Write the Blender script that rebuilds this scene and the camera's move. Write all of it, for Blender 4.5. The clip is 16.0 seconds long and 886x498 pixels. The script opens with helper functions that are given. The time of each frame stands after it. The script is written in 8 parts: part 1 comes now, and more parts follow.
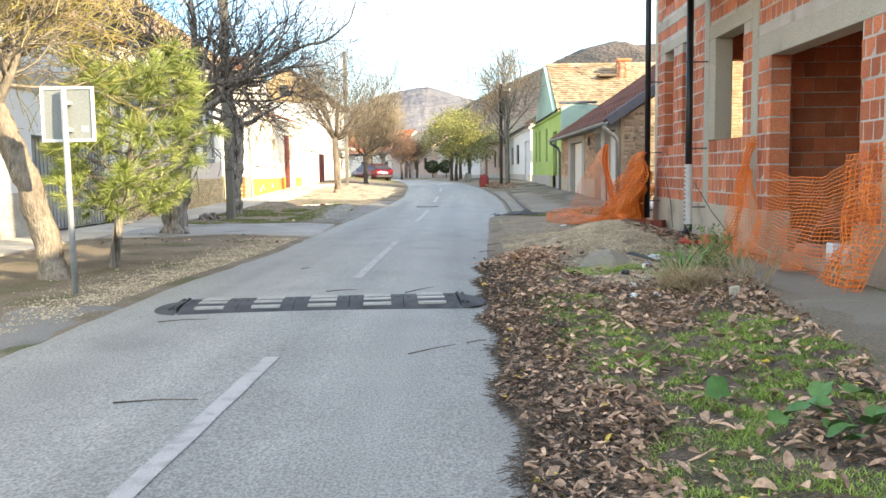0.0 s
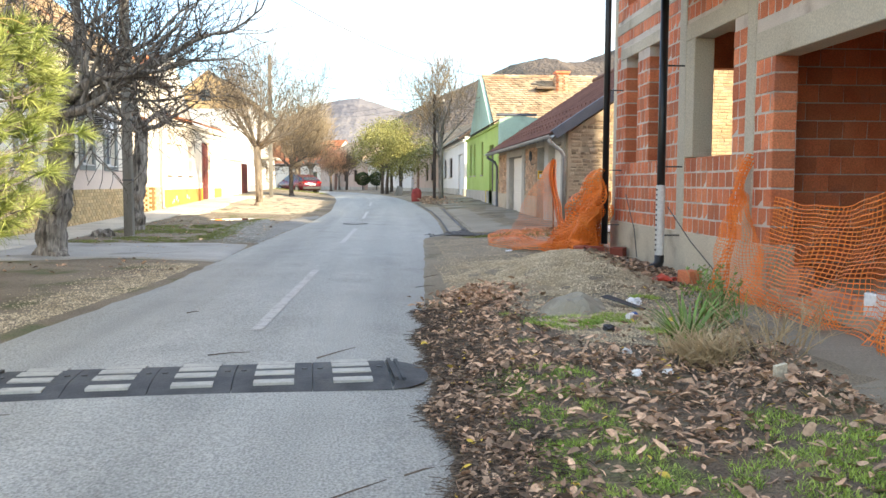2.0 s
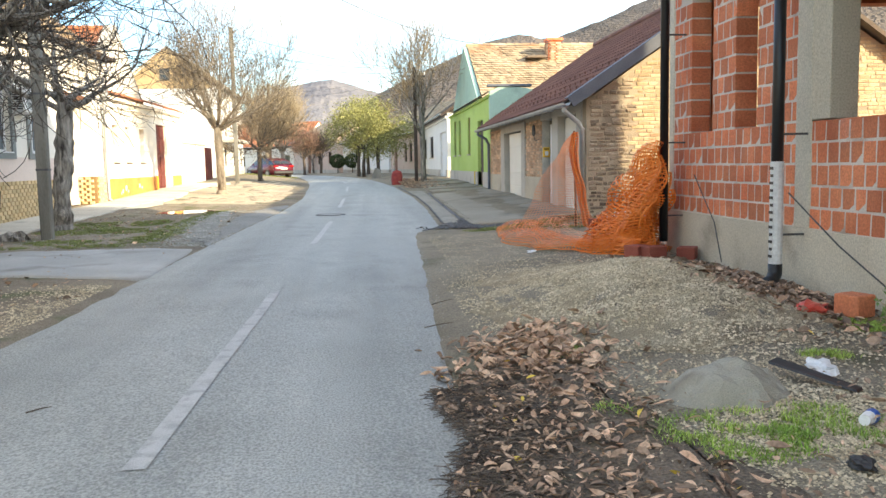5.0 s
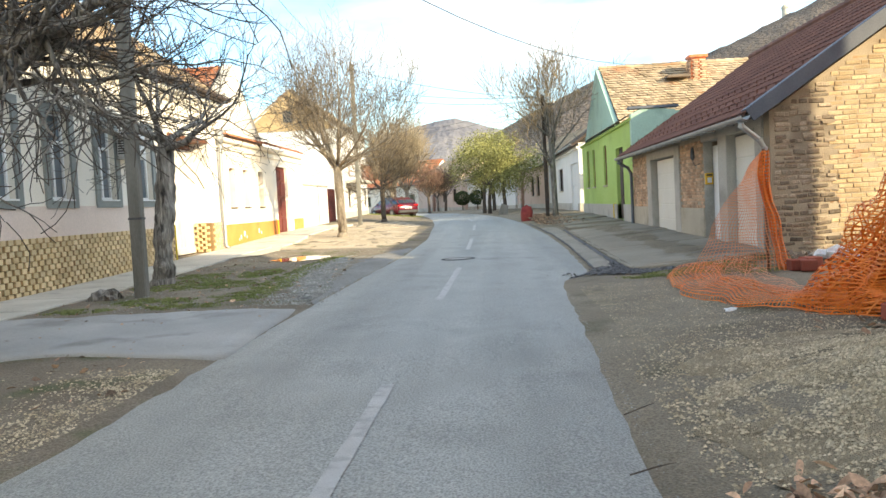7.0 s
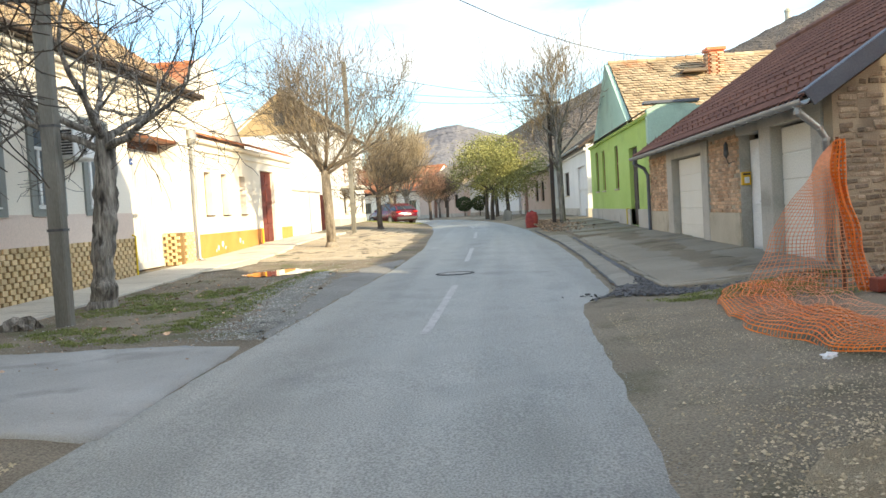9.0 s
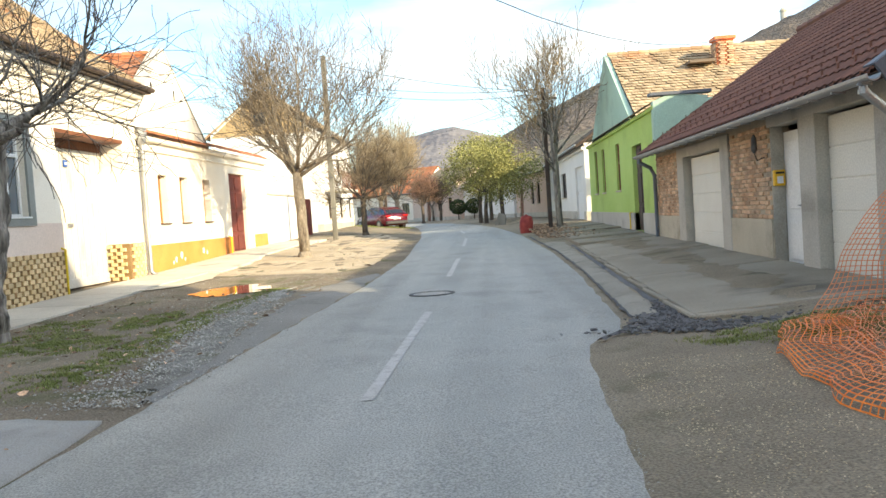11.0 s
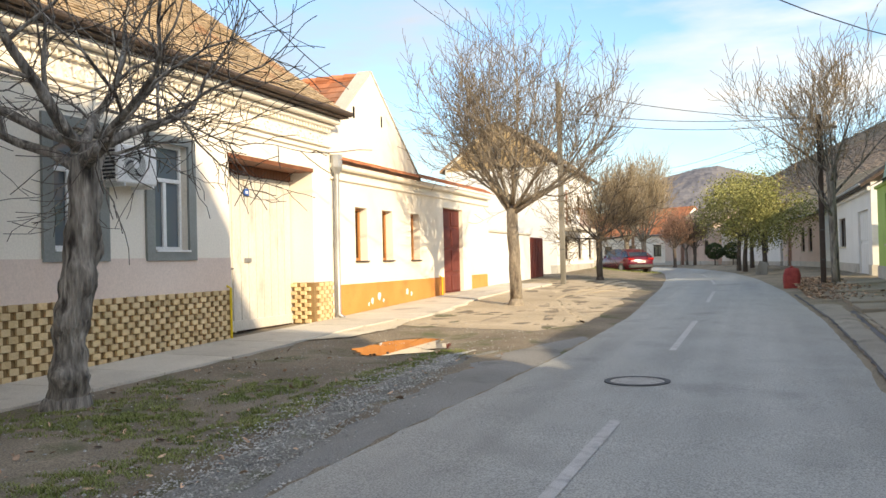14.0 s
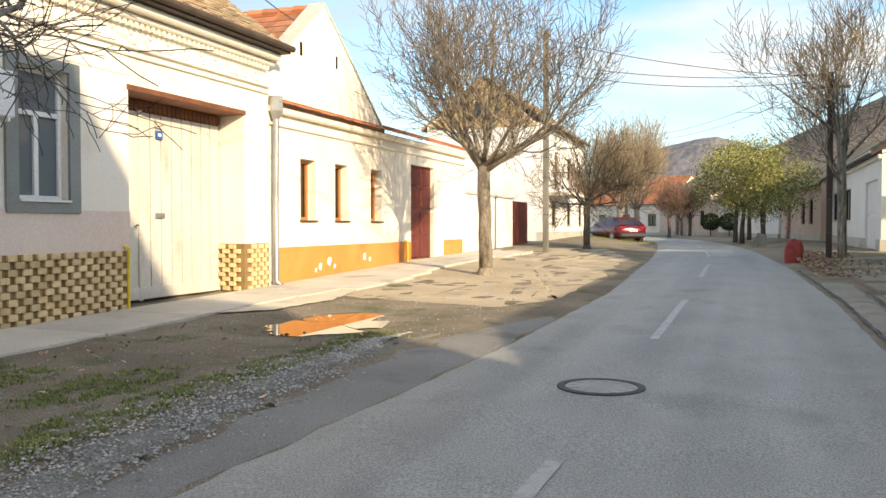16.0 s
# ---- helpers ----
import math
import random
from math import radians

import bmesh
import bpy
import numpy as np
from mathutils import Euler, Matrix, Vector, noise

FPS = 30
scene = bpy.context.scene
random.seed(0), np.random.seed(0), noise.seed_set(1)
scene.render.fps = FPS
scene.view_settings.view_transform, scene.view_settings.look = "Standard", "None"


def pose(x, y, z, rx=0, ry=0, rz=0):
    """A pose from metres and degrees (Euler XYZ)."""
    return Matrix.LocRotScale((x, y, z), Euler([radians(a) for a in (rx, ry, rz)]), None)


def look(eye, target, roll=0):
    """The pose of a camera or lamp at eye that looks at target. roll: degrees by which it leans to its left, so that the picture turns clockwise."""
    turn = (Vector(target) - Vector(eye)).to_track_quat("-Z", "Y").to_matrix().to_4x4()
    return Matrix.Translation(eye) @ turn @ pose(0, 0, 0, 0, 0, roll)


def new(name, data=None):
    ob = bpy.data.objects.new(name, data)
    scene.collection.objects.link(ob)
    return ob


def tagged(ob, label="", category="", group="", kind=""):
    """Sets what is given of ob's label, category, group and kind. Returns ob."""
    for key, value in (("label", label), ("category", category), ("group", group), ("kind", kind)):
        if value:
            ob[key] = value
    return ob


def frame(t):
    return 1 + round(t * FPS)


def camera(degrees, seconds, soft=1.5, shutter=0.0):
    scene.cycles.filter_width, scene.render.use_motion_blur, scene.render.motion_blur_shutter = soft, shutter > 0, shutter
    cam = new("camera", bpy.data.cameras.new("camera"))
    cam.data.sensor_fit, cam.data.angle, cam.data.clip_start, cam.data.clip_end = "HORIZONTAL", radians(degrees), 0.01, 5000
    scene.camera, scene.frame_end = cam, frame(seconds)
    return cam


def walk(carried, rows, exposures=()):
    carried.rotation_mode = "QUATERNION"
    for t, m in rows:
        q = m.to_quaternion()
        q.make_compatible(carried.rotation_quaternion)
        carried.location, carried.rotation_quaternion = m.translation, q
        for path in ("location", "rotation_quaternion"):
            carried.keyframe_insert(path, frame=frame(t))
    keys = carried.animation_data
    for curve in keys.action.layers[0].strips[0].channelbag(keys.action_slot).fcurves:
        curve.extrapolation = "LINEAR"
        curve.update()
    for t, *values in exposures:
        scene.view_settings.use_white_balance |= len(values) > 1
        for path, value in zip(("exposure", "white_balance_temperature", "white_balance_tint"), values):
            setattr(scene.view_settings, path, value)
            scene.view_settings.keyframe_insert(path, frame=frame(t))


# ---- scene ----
# ---------- camera ----------
cam = camera(55.7, 16.0)
PATH = [
    (0, (-0.072, -3.51, 1.243), (-0.109, -1.519, 1.06), -0.8),
    (0.5, (-0.056, -2.998, 1.254), (-0.092, -1.006, 1.079), -1.9),
    (1, (-0.084, -2.445, 1.279), (-0.115, -0.453, 1.101), -2.0),
    (1.5, (-0.062, -1.884, 1.304), (-0.079, 0.106, 1.112), -0.9),
    (2, (-0.09, -1.243, 1.318), (0.04, 0.747, 1.163), 0.2),
    (2.5, (-0.041, -0.625, 1.328), (0.287, 1.347, 1.25), 0.6),
    (3, (-0.055, 0.006, 1.329), (0.368, 1.959, 1.262), 0.7),
    (3.5, (-0.063, 0.551, 1.32), (0.373, 2.501, 1.242), 0.5),
    (4, (-0.096, 1.209, 1.325), (0.236, 3.176, 1.19), -0.2),
    (4.5, (-0.155, 1.785, 1.355), (0.125, 3.756, 1.166), -0.8),
    (5, (-0.205, 2.488, 1.347), (-0.022, 4.469, 1.145), -1.1),
    (7.5, (-0.37, 5.911, 1.354), (-0.495, 7.905, 1.258), -3.2),
    (8, (-0.368, 6.567, 1.335), (-0.487, 8.561, 1.239), -3.3),
    (10.5, (-0.162, 9.751, 1.376), (-0.282, 11.745, 1.291), -3.6),
    (11, (-0.104, 10.446, 1.404), (-0.215, 12.441, 1.317), -3.8),
    (11.5, (-0.041, 11.096, 1.407), (-0.149, 13.091, 1.32), -3.7),
    (12, (0.034, 11.765, 1.422), (-0.141, 13.755, 1.334), -3.5),
    (12.5, (0.069, 12.284, 1.472), (-0.323, 14.244, 1.44), -4.4),
    (13, (0.084, 12.736, 1.537), (-0.512, 14.645, 1.582), -3.4),
    (13.5, (0.1, 13.339, 1.559), (-0.569, 15.223, 1.622), -2.3),
    (14, (0.2, 13.974, 1.545), (-0.491, 15.851, 1.574), -1.4),
    (14.5, (0.166, 14.632, 1.499), (-0.53, 16.507, 1.493), -0.8),
    (15, (0.197, 15.244, 1.493), (-0.537, 17.104, 1.447), 0.2),
    (15.5, (0.141, 15.89, 1.475), (-0.605, 17.744, 1.401), 0.3),
    (16, (0.088, 16.596, 1.487), (-0.594, 18.475, 1.432), -0.0),
]
EXPOSURES = [(0.0, 1.96, 7200, 8), (1.7, 1.98, 7200, 9), (2.5, 1.84, 7200, 9), (3.5, 1.88, 7200, 8), (5.0, 1.86, 7200, 7), (7.5, 1.58, 7250, 5), (11.5, 1.56, 7300, 6), (12.5, 1.44, 7300, 7), (13.5, 1.08, 7350, 11), (16.0, 1.10, 7550, 10)]

walk(cam, [(t, look(eye, target, roll)) for t, eye, target, roll in PATH], EXPOSURES)

# ---------- world, sun and exposure ----------
SUN_TO = Vector((0.82, -0.57, 0.39))
sun_data = bpy.data.lights.new("sun", "SUN")
sun_data.energy, sun_data.angle, sun_data.color = 3.1, radians(0.6), (1.0, 0.85, 0.63)
sun = new("sun", sun_data)
sun.matrix_world = look(SUN_TO * 50, (0, 0, 0))

world = bpy.data.worlds.new("sky")
scene.world = world
world.use_nodes = True
wn, wl = world.node_tree.nodes, world.node_tree.links
wn.clear()
w_out = wn.new("ShaderNodeOutputWorld")
w_bg = wn.new("ShaderNodeBackground")
w_sky = wn.new("ShaderNodeTexSky")
w_sky.sky_type, w_sky.sun_disc = "NISHITA", False
w_sky.sun_elevation, w_sky.sun_rotation = radians(21.3), radians(125)
w_sky.dust_density, w_sky.air_density = 0.6, 1.0
w_co = wn.new("ShaderNodeTexCoord")
w_map = wn.new("ShaderNodeMapping")
w_map.inputs["Scale"].default_value = (1.4, 1.4, 5.5)
w_noise = wn.new("ShaderNodeTexNoise")
w_noise.inputs["Scale"].default_value, w_noise.inputs["Detail"].default_value = 1.7, 7
w_noise.inputs["Roughness"].default_value = 0.55
w_ramp = wn.new("ShaderNodeValToRGB")
w_ramp.color_ramp.elements[0].position, w_ramp.color_ramp.elements[1].position = 0.46, 0.72
w_mix = wn.new("ShaderNodeMix")
w_mix.data_type = "RGBA"
# clouds glow more towards the sun than away from it
w_dot = wn.new("ShaderNodeVectorMath")
w_dot.operation = "DOT_PRODUCT"
w_dot.inputs[1].default_value = SUN_TO.normalized()
wl.new(w_co.outputs["Generated"], w_dot.inputs[0])
w_lit = wn.new("ShaderNodeMapRange")
w_lit.inputs["From Min"].default_value, w_lit.inputs["From Max"].default_value = -0.75, 0.85
w_lit.inputs["To Min"].default_value, w_lit.inputs["To Max"].default_value = 2.0, 11.0
wl.new(w_dot.outputs["Value"], w_lit.inputs["Value"])
w_cloud = wn.new("ShaderNodeMix")
w_cloud.data_type, w_cloud.blend_type = "RGBA", "MULTIPLY"
w_cloud.inputs["Factor"].default_value = 1.0
w_cloud.inputs["A"].default_value = (1.0, 0.985, 0.95, 1)
wl.new(w_lit.outputs["Result"], w_cloud.inputs["B"])
wl.new(w_cloud.outputs["Result"], w_mix.inputs["B"])
wl.new(w_co.outputs["Generated"], w_map.inputs["Vector"])
wl.new(w_map.outputs["Vector"], w_noise.inputs["Vector"])
wl.new(w_noise.outputs["Fac"], w_ramp.inputs["Fac"])
wl.new(w_ramp.outputs["Color"], w_mix.inputs["Factor"])
w_tint = wn.new("ShaderNodeMix")
w_tint.data_type, w_tint.blend_type = "RGBA", "MULTIPLY"
w_tint.inputs["Factor"].default_value = 1.0
w_tint.inputs["B"].default_value = (0.61, 0.79, 0.96, 1)
wl.new(w_sky.outputs["Color"], w_tint.inputs["A"])
wl.new(w_tint.outputs["Result"], w_mix.inputs["A"])
wl.new(w_mix.outputs["Result"], w_bg.inputs["Color"])
w_bg.inputs["Strength"].default_value = 0.15
wl.new(w_bg.outputs["Background"], w_out.inputs["Surface"])


# ---------- materials ----------
def M(name, a, b, scale=1.5, fine=45.0, rough=0.85, bump=0.25, metal=0.0, rnd=0.0, src="object",
      stain=None, stain_scale=0.8, stain_at=0.55, grain=(1, 1, 1), spec=0.4, depth=0.01, vary=(0.89, 1.11), streak=0.0):
    """Two colours mixed by broad noise, fine grain, stains, piece-to-piece change and relief."""
    m = bpy.data.materials.new(name)
    m.use_nodes = True
    n, l = m.node_tree.nodes, m.node_tree.links
    bs = n["Principled BSDF"]
    pos = n.new("ShaderNodeNewGeometry")
    mp = n.new("ShaderNodeMapping")
    mp.inputs["Scale"].default_value = grain
    l.new(pos.outputs["Position"], mp.inputs["Vector"])

    def tex(s, det):
        t = n.new("ShaderNodeTexNoise")
        t.inputs["Scale"].default_value, t.inputs["Detail"].default_value = s, det
        l.new(mp.outputs["Vector"], t.inputs["Vector"])
        return t.outputs["Fac"]

    def ramp(v, lo, hi):
        r = n.new("ShaderNodeMapRange")
        r.inputs["From Min"].default_value, r.inputs["From Max"].default_value = lo, hi
        l.new(v, r.inputs["Value"])
        return r.outputs["Result"]

    def mix(f, x, y, how="MIX"):
        k = n.new("ShaderNodeMix")
        k.data_type, k.blend_type = "RGBA", how
        for s, v in (("Factor", f), ("A", x), ("B", y)):
            if isinstance(v, bpy.types.NodeSocket):
                l.new(v, k.inputs[s])
            elif s == "Factor":
                k.inputs[s].default_value = v
            else:
                k.inputs[s].default_value = (*v, 1)
        return k.outputs["Result"]

    col = mix(ramp(tex(scale, 4), 0.34, 0.66), a, b)
    if stain:
        col = mix(ramp(tex(stain_scale, 5), stain_at, stain_at + 0.16), col, stain)
    f = tex(fine, 3)
    grey = n.new("ShaderNodeMapRange")
    grey.inputs["From Min"].default_value, grey.inputs["From Max"].default_value = 0.3, 0.7
    grey.inputs["To Min"].default_value, grey.inputs["To Max"].default_value = vary
    l.new(f, grey.inputs["Value"])
    hsv = n.new("ShaderNodeHueSaturation")
    l.new(col, hsv.inputs["Color"])
    val = grey.outputs["Result"]
    if rnd:
        if src == "object":
            r = n.new("ShaderNodeObjectInfo").outputs["Random"]
        else:
            r = pos.outputs["Random Per Island"]
        rr = n.new("ShaderNodeMapRange")
        rr.inputs["To Min"].default_value, rr.inputs["To Max"].default_value = 1 - rnd, 1 + rnd
        l.new(r, rr.inputs["Value"])
        mu = n.new("ShaderNodeMath")
        mu.operation = "MULTIPLY"
        l.new(val, mu.inputs[0])
        l.new(rr.outputs["Result"], mu.inputs[1])
        val = mu.outputs["Value"]
    if streak:
        m2 = n.new("ShaderNodeMapping")
        m2.inputs["Scale"].default_value = (1.3, 0.045, 1)
        l.new(pos.outputs["Position"], m2.inputs["Vector"])
        t2 = n.new("ShaderNodeTexNoise")
        t2.inputs["Scale"].default_value, t2.inputs["Detail"].default_value = 1.0, 3
        l.new(m2.outputs["Vector"], t2.inputs["Vector"])
        s2 = n.new("ShaderNodeMapRange")
        s2.inputs["From Min"].default_value, s2.inputs["From Max"].default_value = 0.33, 0.67
        s2.inputs["To Min"].default_value, s2.inputs["To Max"].default_value = 1 - streak, 1 + streak
        l.new(t2.outputs["Fac"], s2.inputs["Value"])
        mu2 = n.new("ShaderNodeMath")
        mu2.operation = "MULTIPLY"
        l.new(val, mu2.inputs[0])
        l.new(s2.outputs["Result"], mu2.inputs[1])
        val = mu2.outputs["Value"]
    l.new(val, hsv.inputs["Value"])
    l.new(hsv.outputs["Color"], bs.inputs["Base Color"])
    bs.inputs["Roughness"].default_value, bs.inputs["Metallic"].default_value = rough, metal
    bs.inputs["Specular IOR Level"].default_value = spec
    if bump:
        bp = n.new("ShaderNodeBump")
        bp.inputs["Strength"].default_value, bp.inputs["Distance"].default_value = bump, depth
        l.new(f, bp.inputs["Height"])
        l.new(bp.outputs["Normal"], bs.inputs["Normal"])
    return m


def glass(name, tint, rough=0.03):
    m = bpy.data.materials.new(name)
    m.use_nodes = True
    bs = m.node_tree.nodes["Principled BSDF"]
    bs.inputs["Base Color"].default_value = (*tint, 1)
    bs.inputs["Roughness"].default_value, bs.inputs["Specular IOR Level"].default_value = rough, 0.8
    return m


asphalt = M("asphalt", (0.287, 0.287, 0.262), (0.352, 0.352, 0.324), 0.9, 76, 0.62, 0.9, stain=(0.25, 0.25, 0.229), stain_scale=0.9, stain_at=0.55, grain=(1, 0.75, 1), depth=0.012, vary=(0.58, 1.42), streak=0.15)
asphalt_worn = M("worn_asphalt", (0.20, 0.195, 0.178), (0.26, 0.25, 0.228), 0.7, 95, 0.78, 0.9, stain=(0.15, 0.145, 0.132), stain_scale=1.3, stain_at=0.58, depth=0.01, vary=(0.6, 1.35))
asphalt_dark = M("asphalt_patch", (0.10, 0.10, 0.105), (0.155, 0.155, 0.155), 0.8, 110, 0.8, 0.8, stain=(0.05, 0.05, 0.055), stain_scale=1.2)
paint_road = M("road_paint", (0.51, 0.50, 0.48), (0.45, 0.442, 0.42), 4.0, 150, 0.7, 0.4, stain=(0.36, 0.352, 0.335), stain_scale=9.0, stain_at=0.5, vary=(0.75, 1.2))
soil = M("soil", (0.185, 0.15, 0.108), (0.285, 0.238, 0.175), 0.7, 55, 0.95, 1.0, stain=(0.125, 0.13, 0.062), stain_scale=1.3, stain_at=0.53, depth=0.03, vary=(0.6, 1.38))
soil_right = M("packed_earth", (0.215, 0.18, 0.128), (0.31, 0.262, 0.19), 0.6, 60, 0.92, 1.0, stain=(0.145, 0.13, 0.078), stain_scale=1.0, stain_at=0.53, depth=0.025, vary=(0.6, 1.38))
field = M("field", (0.10, 0.09, 0.05), (0.15, 0.13, 0.08), 0.05, 3, 0.95, 0.2)
moss = M("moss", (0.16, 0.20, 0.055), (0.26, 0.28, 0.10), 2.0, 80, 0.95, 0.0, rnd=0.3, src="island")
gravel_m = M("gravel", (0.43, 0.345, 0.225), (0.58, 0.485, 0.34), 4.0, 90, 0.9, 0.4, rnd=0.35, src="island")
gravel_grey = M("grey_gravel", (0.27, 0.265, 0.24), (0.41, 0.40, 0.37), 4.0, 90, 0.9, 0.4, rnd=0.4, src="island")
concrete = M("concrete", (0.50, 0.44, 0.335), (0.60, 0.54, 0.425), 0.8, 60, 0.88, 0.4, stain=(0.37, 0.315, 0.235), stain_scale=1.3, stain_at=0.58, rnd=0.08, vary=(0.8, 1.18))
concrete_pale = M("pale_concrete", (0.49, 0.45, 0.38), (0.58, 0.54, 0.465), 1.0, 60, 0.88, 0.5, stain=(0.36, 0.33, 0.28), stain_scale=1.6, stain_at=0.57, rnd=0.08, vary=(0.82, 1.16))
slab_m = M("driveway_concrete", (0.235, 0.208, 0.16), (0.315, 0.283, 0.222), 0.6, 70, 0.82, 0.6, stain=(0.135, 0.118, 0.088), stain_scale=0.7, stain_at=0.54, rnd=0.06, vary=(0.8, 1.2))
block_m = M("clay_block", (0.56, 0.155, 0.07), (0.68, 0.24, 0.115), 2.0, 55, 0.85, 0.45, rnd=0.26, stain=(0.45, 0.19, 0.13), stain_scale=2.2, stain_at=0.60, vary=(0.8, 1.18))
block_i = M("clay_block_joined", (0.56, 0.155, 0.07), (0.68, 0.24, 0.115), 2.0, 55, 0.85, 0.45, rnd=0.26, src="island", stain=(0.45, 0.19, 0.13), stain_scale=2.2, stain_at=0.60, vary=(0.8, 1.18))
mortar = M("mortar", (0.58, 0.50, 0.42), (0.68, 0.60, 0.52), 2.0, 70, 0.95, 0.8, stain=(0.40, 0.32, 0.26), stain_scale=2.5)
old_mortar = M("old_mortar", (0.38, 0.305, 0.215), (0.47, 0.39, 0.285), 1.6, 60, 0.95, 1.0, stain=(0.26, 0.215, 0.16), stain_scale=1.4)
# grey-brown stone, darkened further for the shaded part of the gable
rubble = M("shaded_rubble_stone", (0.28, 0.215, 0.15), (0.41, 0.335, 0.25), 3.5, 40, 0.95, 0.9, rnd=0.4, stain=(0.17, 0.135, 0.10), stain_scale=1.6, stain_at=0.54, vary=(0.75, 1.25))
rubble_shaded_i = M("shaded_rubble_stone_joined", (0.28, 0.215, 0.15), (0.41, 0.335, 0.25), 3.5, 40, 0.95, 0.9, rnd=0.4, src="island", stain=(0.17, 0.135, 0.10), stain_scale=1.6, stain_at=0.54, vary=(0.75, 1.25))
grey_slab = M("grey_slab", (0.33, 0.322, 0.30), (0.42, 0.41, 0.385), 0.8, 90, 0.85, 0.6, stain=(0.25, 0.242, 0.222), stain_scale=1.1, stain_at=0.55, vary=(0.8, 1.2))
old_brick = M("old_brick", (0.48, 0.285, 0.17), (0.61, 0.43, 0.285), 2.5, 45, 0.92, 0.8, rnd=0.3, stain=(0.32, 0.21, 0.145), stain_scale=1.8, vary=(0.8, 1.2))
old_brick_i = M("old_brick_joined", (0.48, 0.285, 0.17), (0.61, 0.43, 0.285), 2.5, 45, 0.92, 0.8, rnd=0.3, src="island", stain=(0.32, 0.21, 0.145), stain_scale=1.8, vary=(0.8, 1.2))
render_white = M("white_render", (0.74, 0.73, 0.70), (0.80, 0.79, 0.76), 0.6, 35, 0.9, 0.15, stain=(0.66, 0.64, 0.60), stain_scale=0.7, stain_at=0.6, vary=(0.92, 1.06))
render_cream = M("cream_render", (0.80, 0.74, 0.64), (0.83, 0.78, 0.69), 0.6, 35, 0.9, 0.12, stain=(0.74, 0.66, 0.55), stain_scale=0.8, stain_at=0.58, vary=(0.93, 1.06))
render_pink = M("pinkish_render", (0.58, 0.44, 0.36), (0.64, 0.50, 0.42), 0.5, 35, 0.9, 0.25, stain=(0.50, 0.36, 0.28), stain_scale=1.0, stain_at=0.57)
render_lime = M("lime_render", (0.40, 0.55, 0.14), (0.45, 0.60, 0.18), 0.6, 35, 0.9, 0.2, stain=(0.36, 0.49, 0.14), stain_scale=0.8)
render_teal = M("pale_teal_render", (0.36, 0.52, 0.42), (0.42, 0.58, 0.48), 0.6, 35, 0.9, 0.25, stain=(0.30, 0.42, 0.35), stain_scale=1.0)
render_grey = M("grey_render", (0.46, 0.43, 0.375), (0.54, 0.51, 0.45), 0.8, 40, 0.92, 0.3, stain=(0.34, 0.315, 0.27), stain_scale=1.2, vary=(0.85, 1.13))
render_orange = M("ochre_plinth", (0.58, 0.235, 0.06), (0.66, 0.29, 0.085), 0.8, 40, 0.88, 0.3, stain=(0.50, 0.20, 0.06), stain_scale=1.1)
grey_trim = M("grey_trim", (0.21, 0.225, 0.215), (0.27, 0.285, 0.27), 1.0, 45, 0.85, 0.25)
tile_m = M("cladding_tile", (0.58, 0.42, 0.22), (0.70, 0.54, 0.32), 5.0, 60, 0.7, 0.3, rnd=0.16)
tile_i = M("cladding_tile_joined", (0.58, 0.42, 0.22), (0.70, 0.54, 0.32), 5.0, 60, 0.7, 0.3, rnd=0.16, src="island")
# dark brown carries the shade of the gaps between proud tiles
tile_shade = M("tile_recess_shade", (0.22, 0.14, 0.06), (0.29, 0.19, 0.09), 3.0, 40, 0.9, 0.3)
roof_brown = M("brown_roof_tile", (0.145, 0.062, 0.042), (0.19, 0.085, 0.056), 1.2, 40, 0.75, 0.3, rnd=0.18, src="island")
roof_old = M("old_plain_tile", (0.36, 0.265, 0.165), (0.46, 0.355, 0.235), 0.8, 30, 0.95, 0.5, rnd=0.24, src="island", stain=(0.36, 0.16, 0.075), stain_scale=0.7, stain_at=0.60)
roof_red = M("red_roof_tile", (0.42, 0.15, 0.065), (0.50, 0.20, 0.10), 1.0, 30, 0.85, 0.3, rnd=0.25, src="island", stain=(0.30, 0.15, 0.09), stain_scale=0.8)
roof_dark = M("dark_old_tile", (0.12, 0.095, 0.075), (0.19, 0.14, 0.10), 0.8, 30, 0.9, 0.3, rnd=0.25, src="island")
bark = M("bark", (0.13, 0.115, 0.098), (0.34, 0.31, 0.27), 9.0, 30, 0.95, 1.0, grain=(1, 1, 0.16), stain=(0.045, 0.038, 0.032), stain_scale=11.0, stain_at=0.53, depth=0.05, vary=(0.6, 1.4))
bark_pale = M("pale_bark", (0.21, 0.175, 0.135), (0.32, 0.275, 0.215), 5.0, 38, 0.95, 1.0, grain=(1, 1, 0.3), stain=(0.12, 0.095, 0.072), stain_scale=6.0, depth=0.03, vary=(0.7, 1.3))
bark_dark = M("dark_bark", (0.060, 0.048, 0.040), (0.11, 0.088, 0.070), 6.0, 38, 0.95, 1.0, grain=(1, 1, 0.3), depth=0.03)
twig_tan = M("tan_twigs", (0.20, 0.145, 0.085), (0.30, 0.22, 0.13), 3.0, 30, 0.9, 0.0)
twig_grey = M("grey_brown_twigs", (0.115, 0.09, 0.063), (0.19, 0.15, 0.105), 3.0, 30, 0.9, 0.0)
twig_pale = M("pale_tan_twigs", (0.34, 0.265, 0.165), (0.46, 0.365, 0.24), 3.0, 30, 0.9, 0.0)
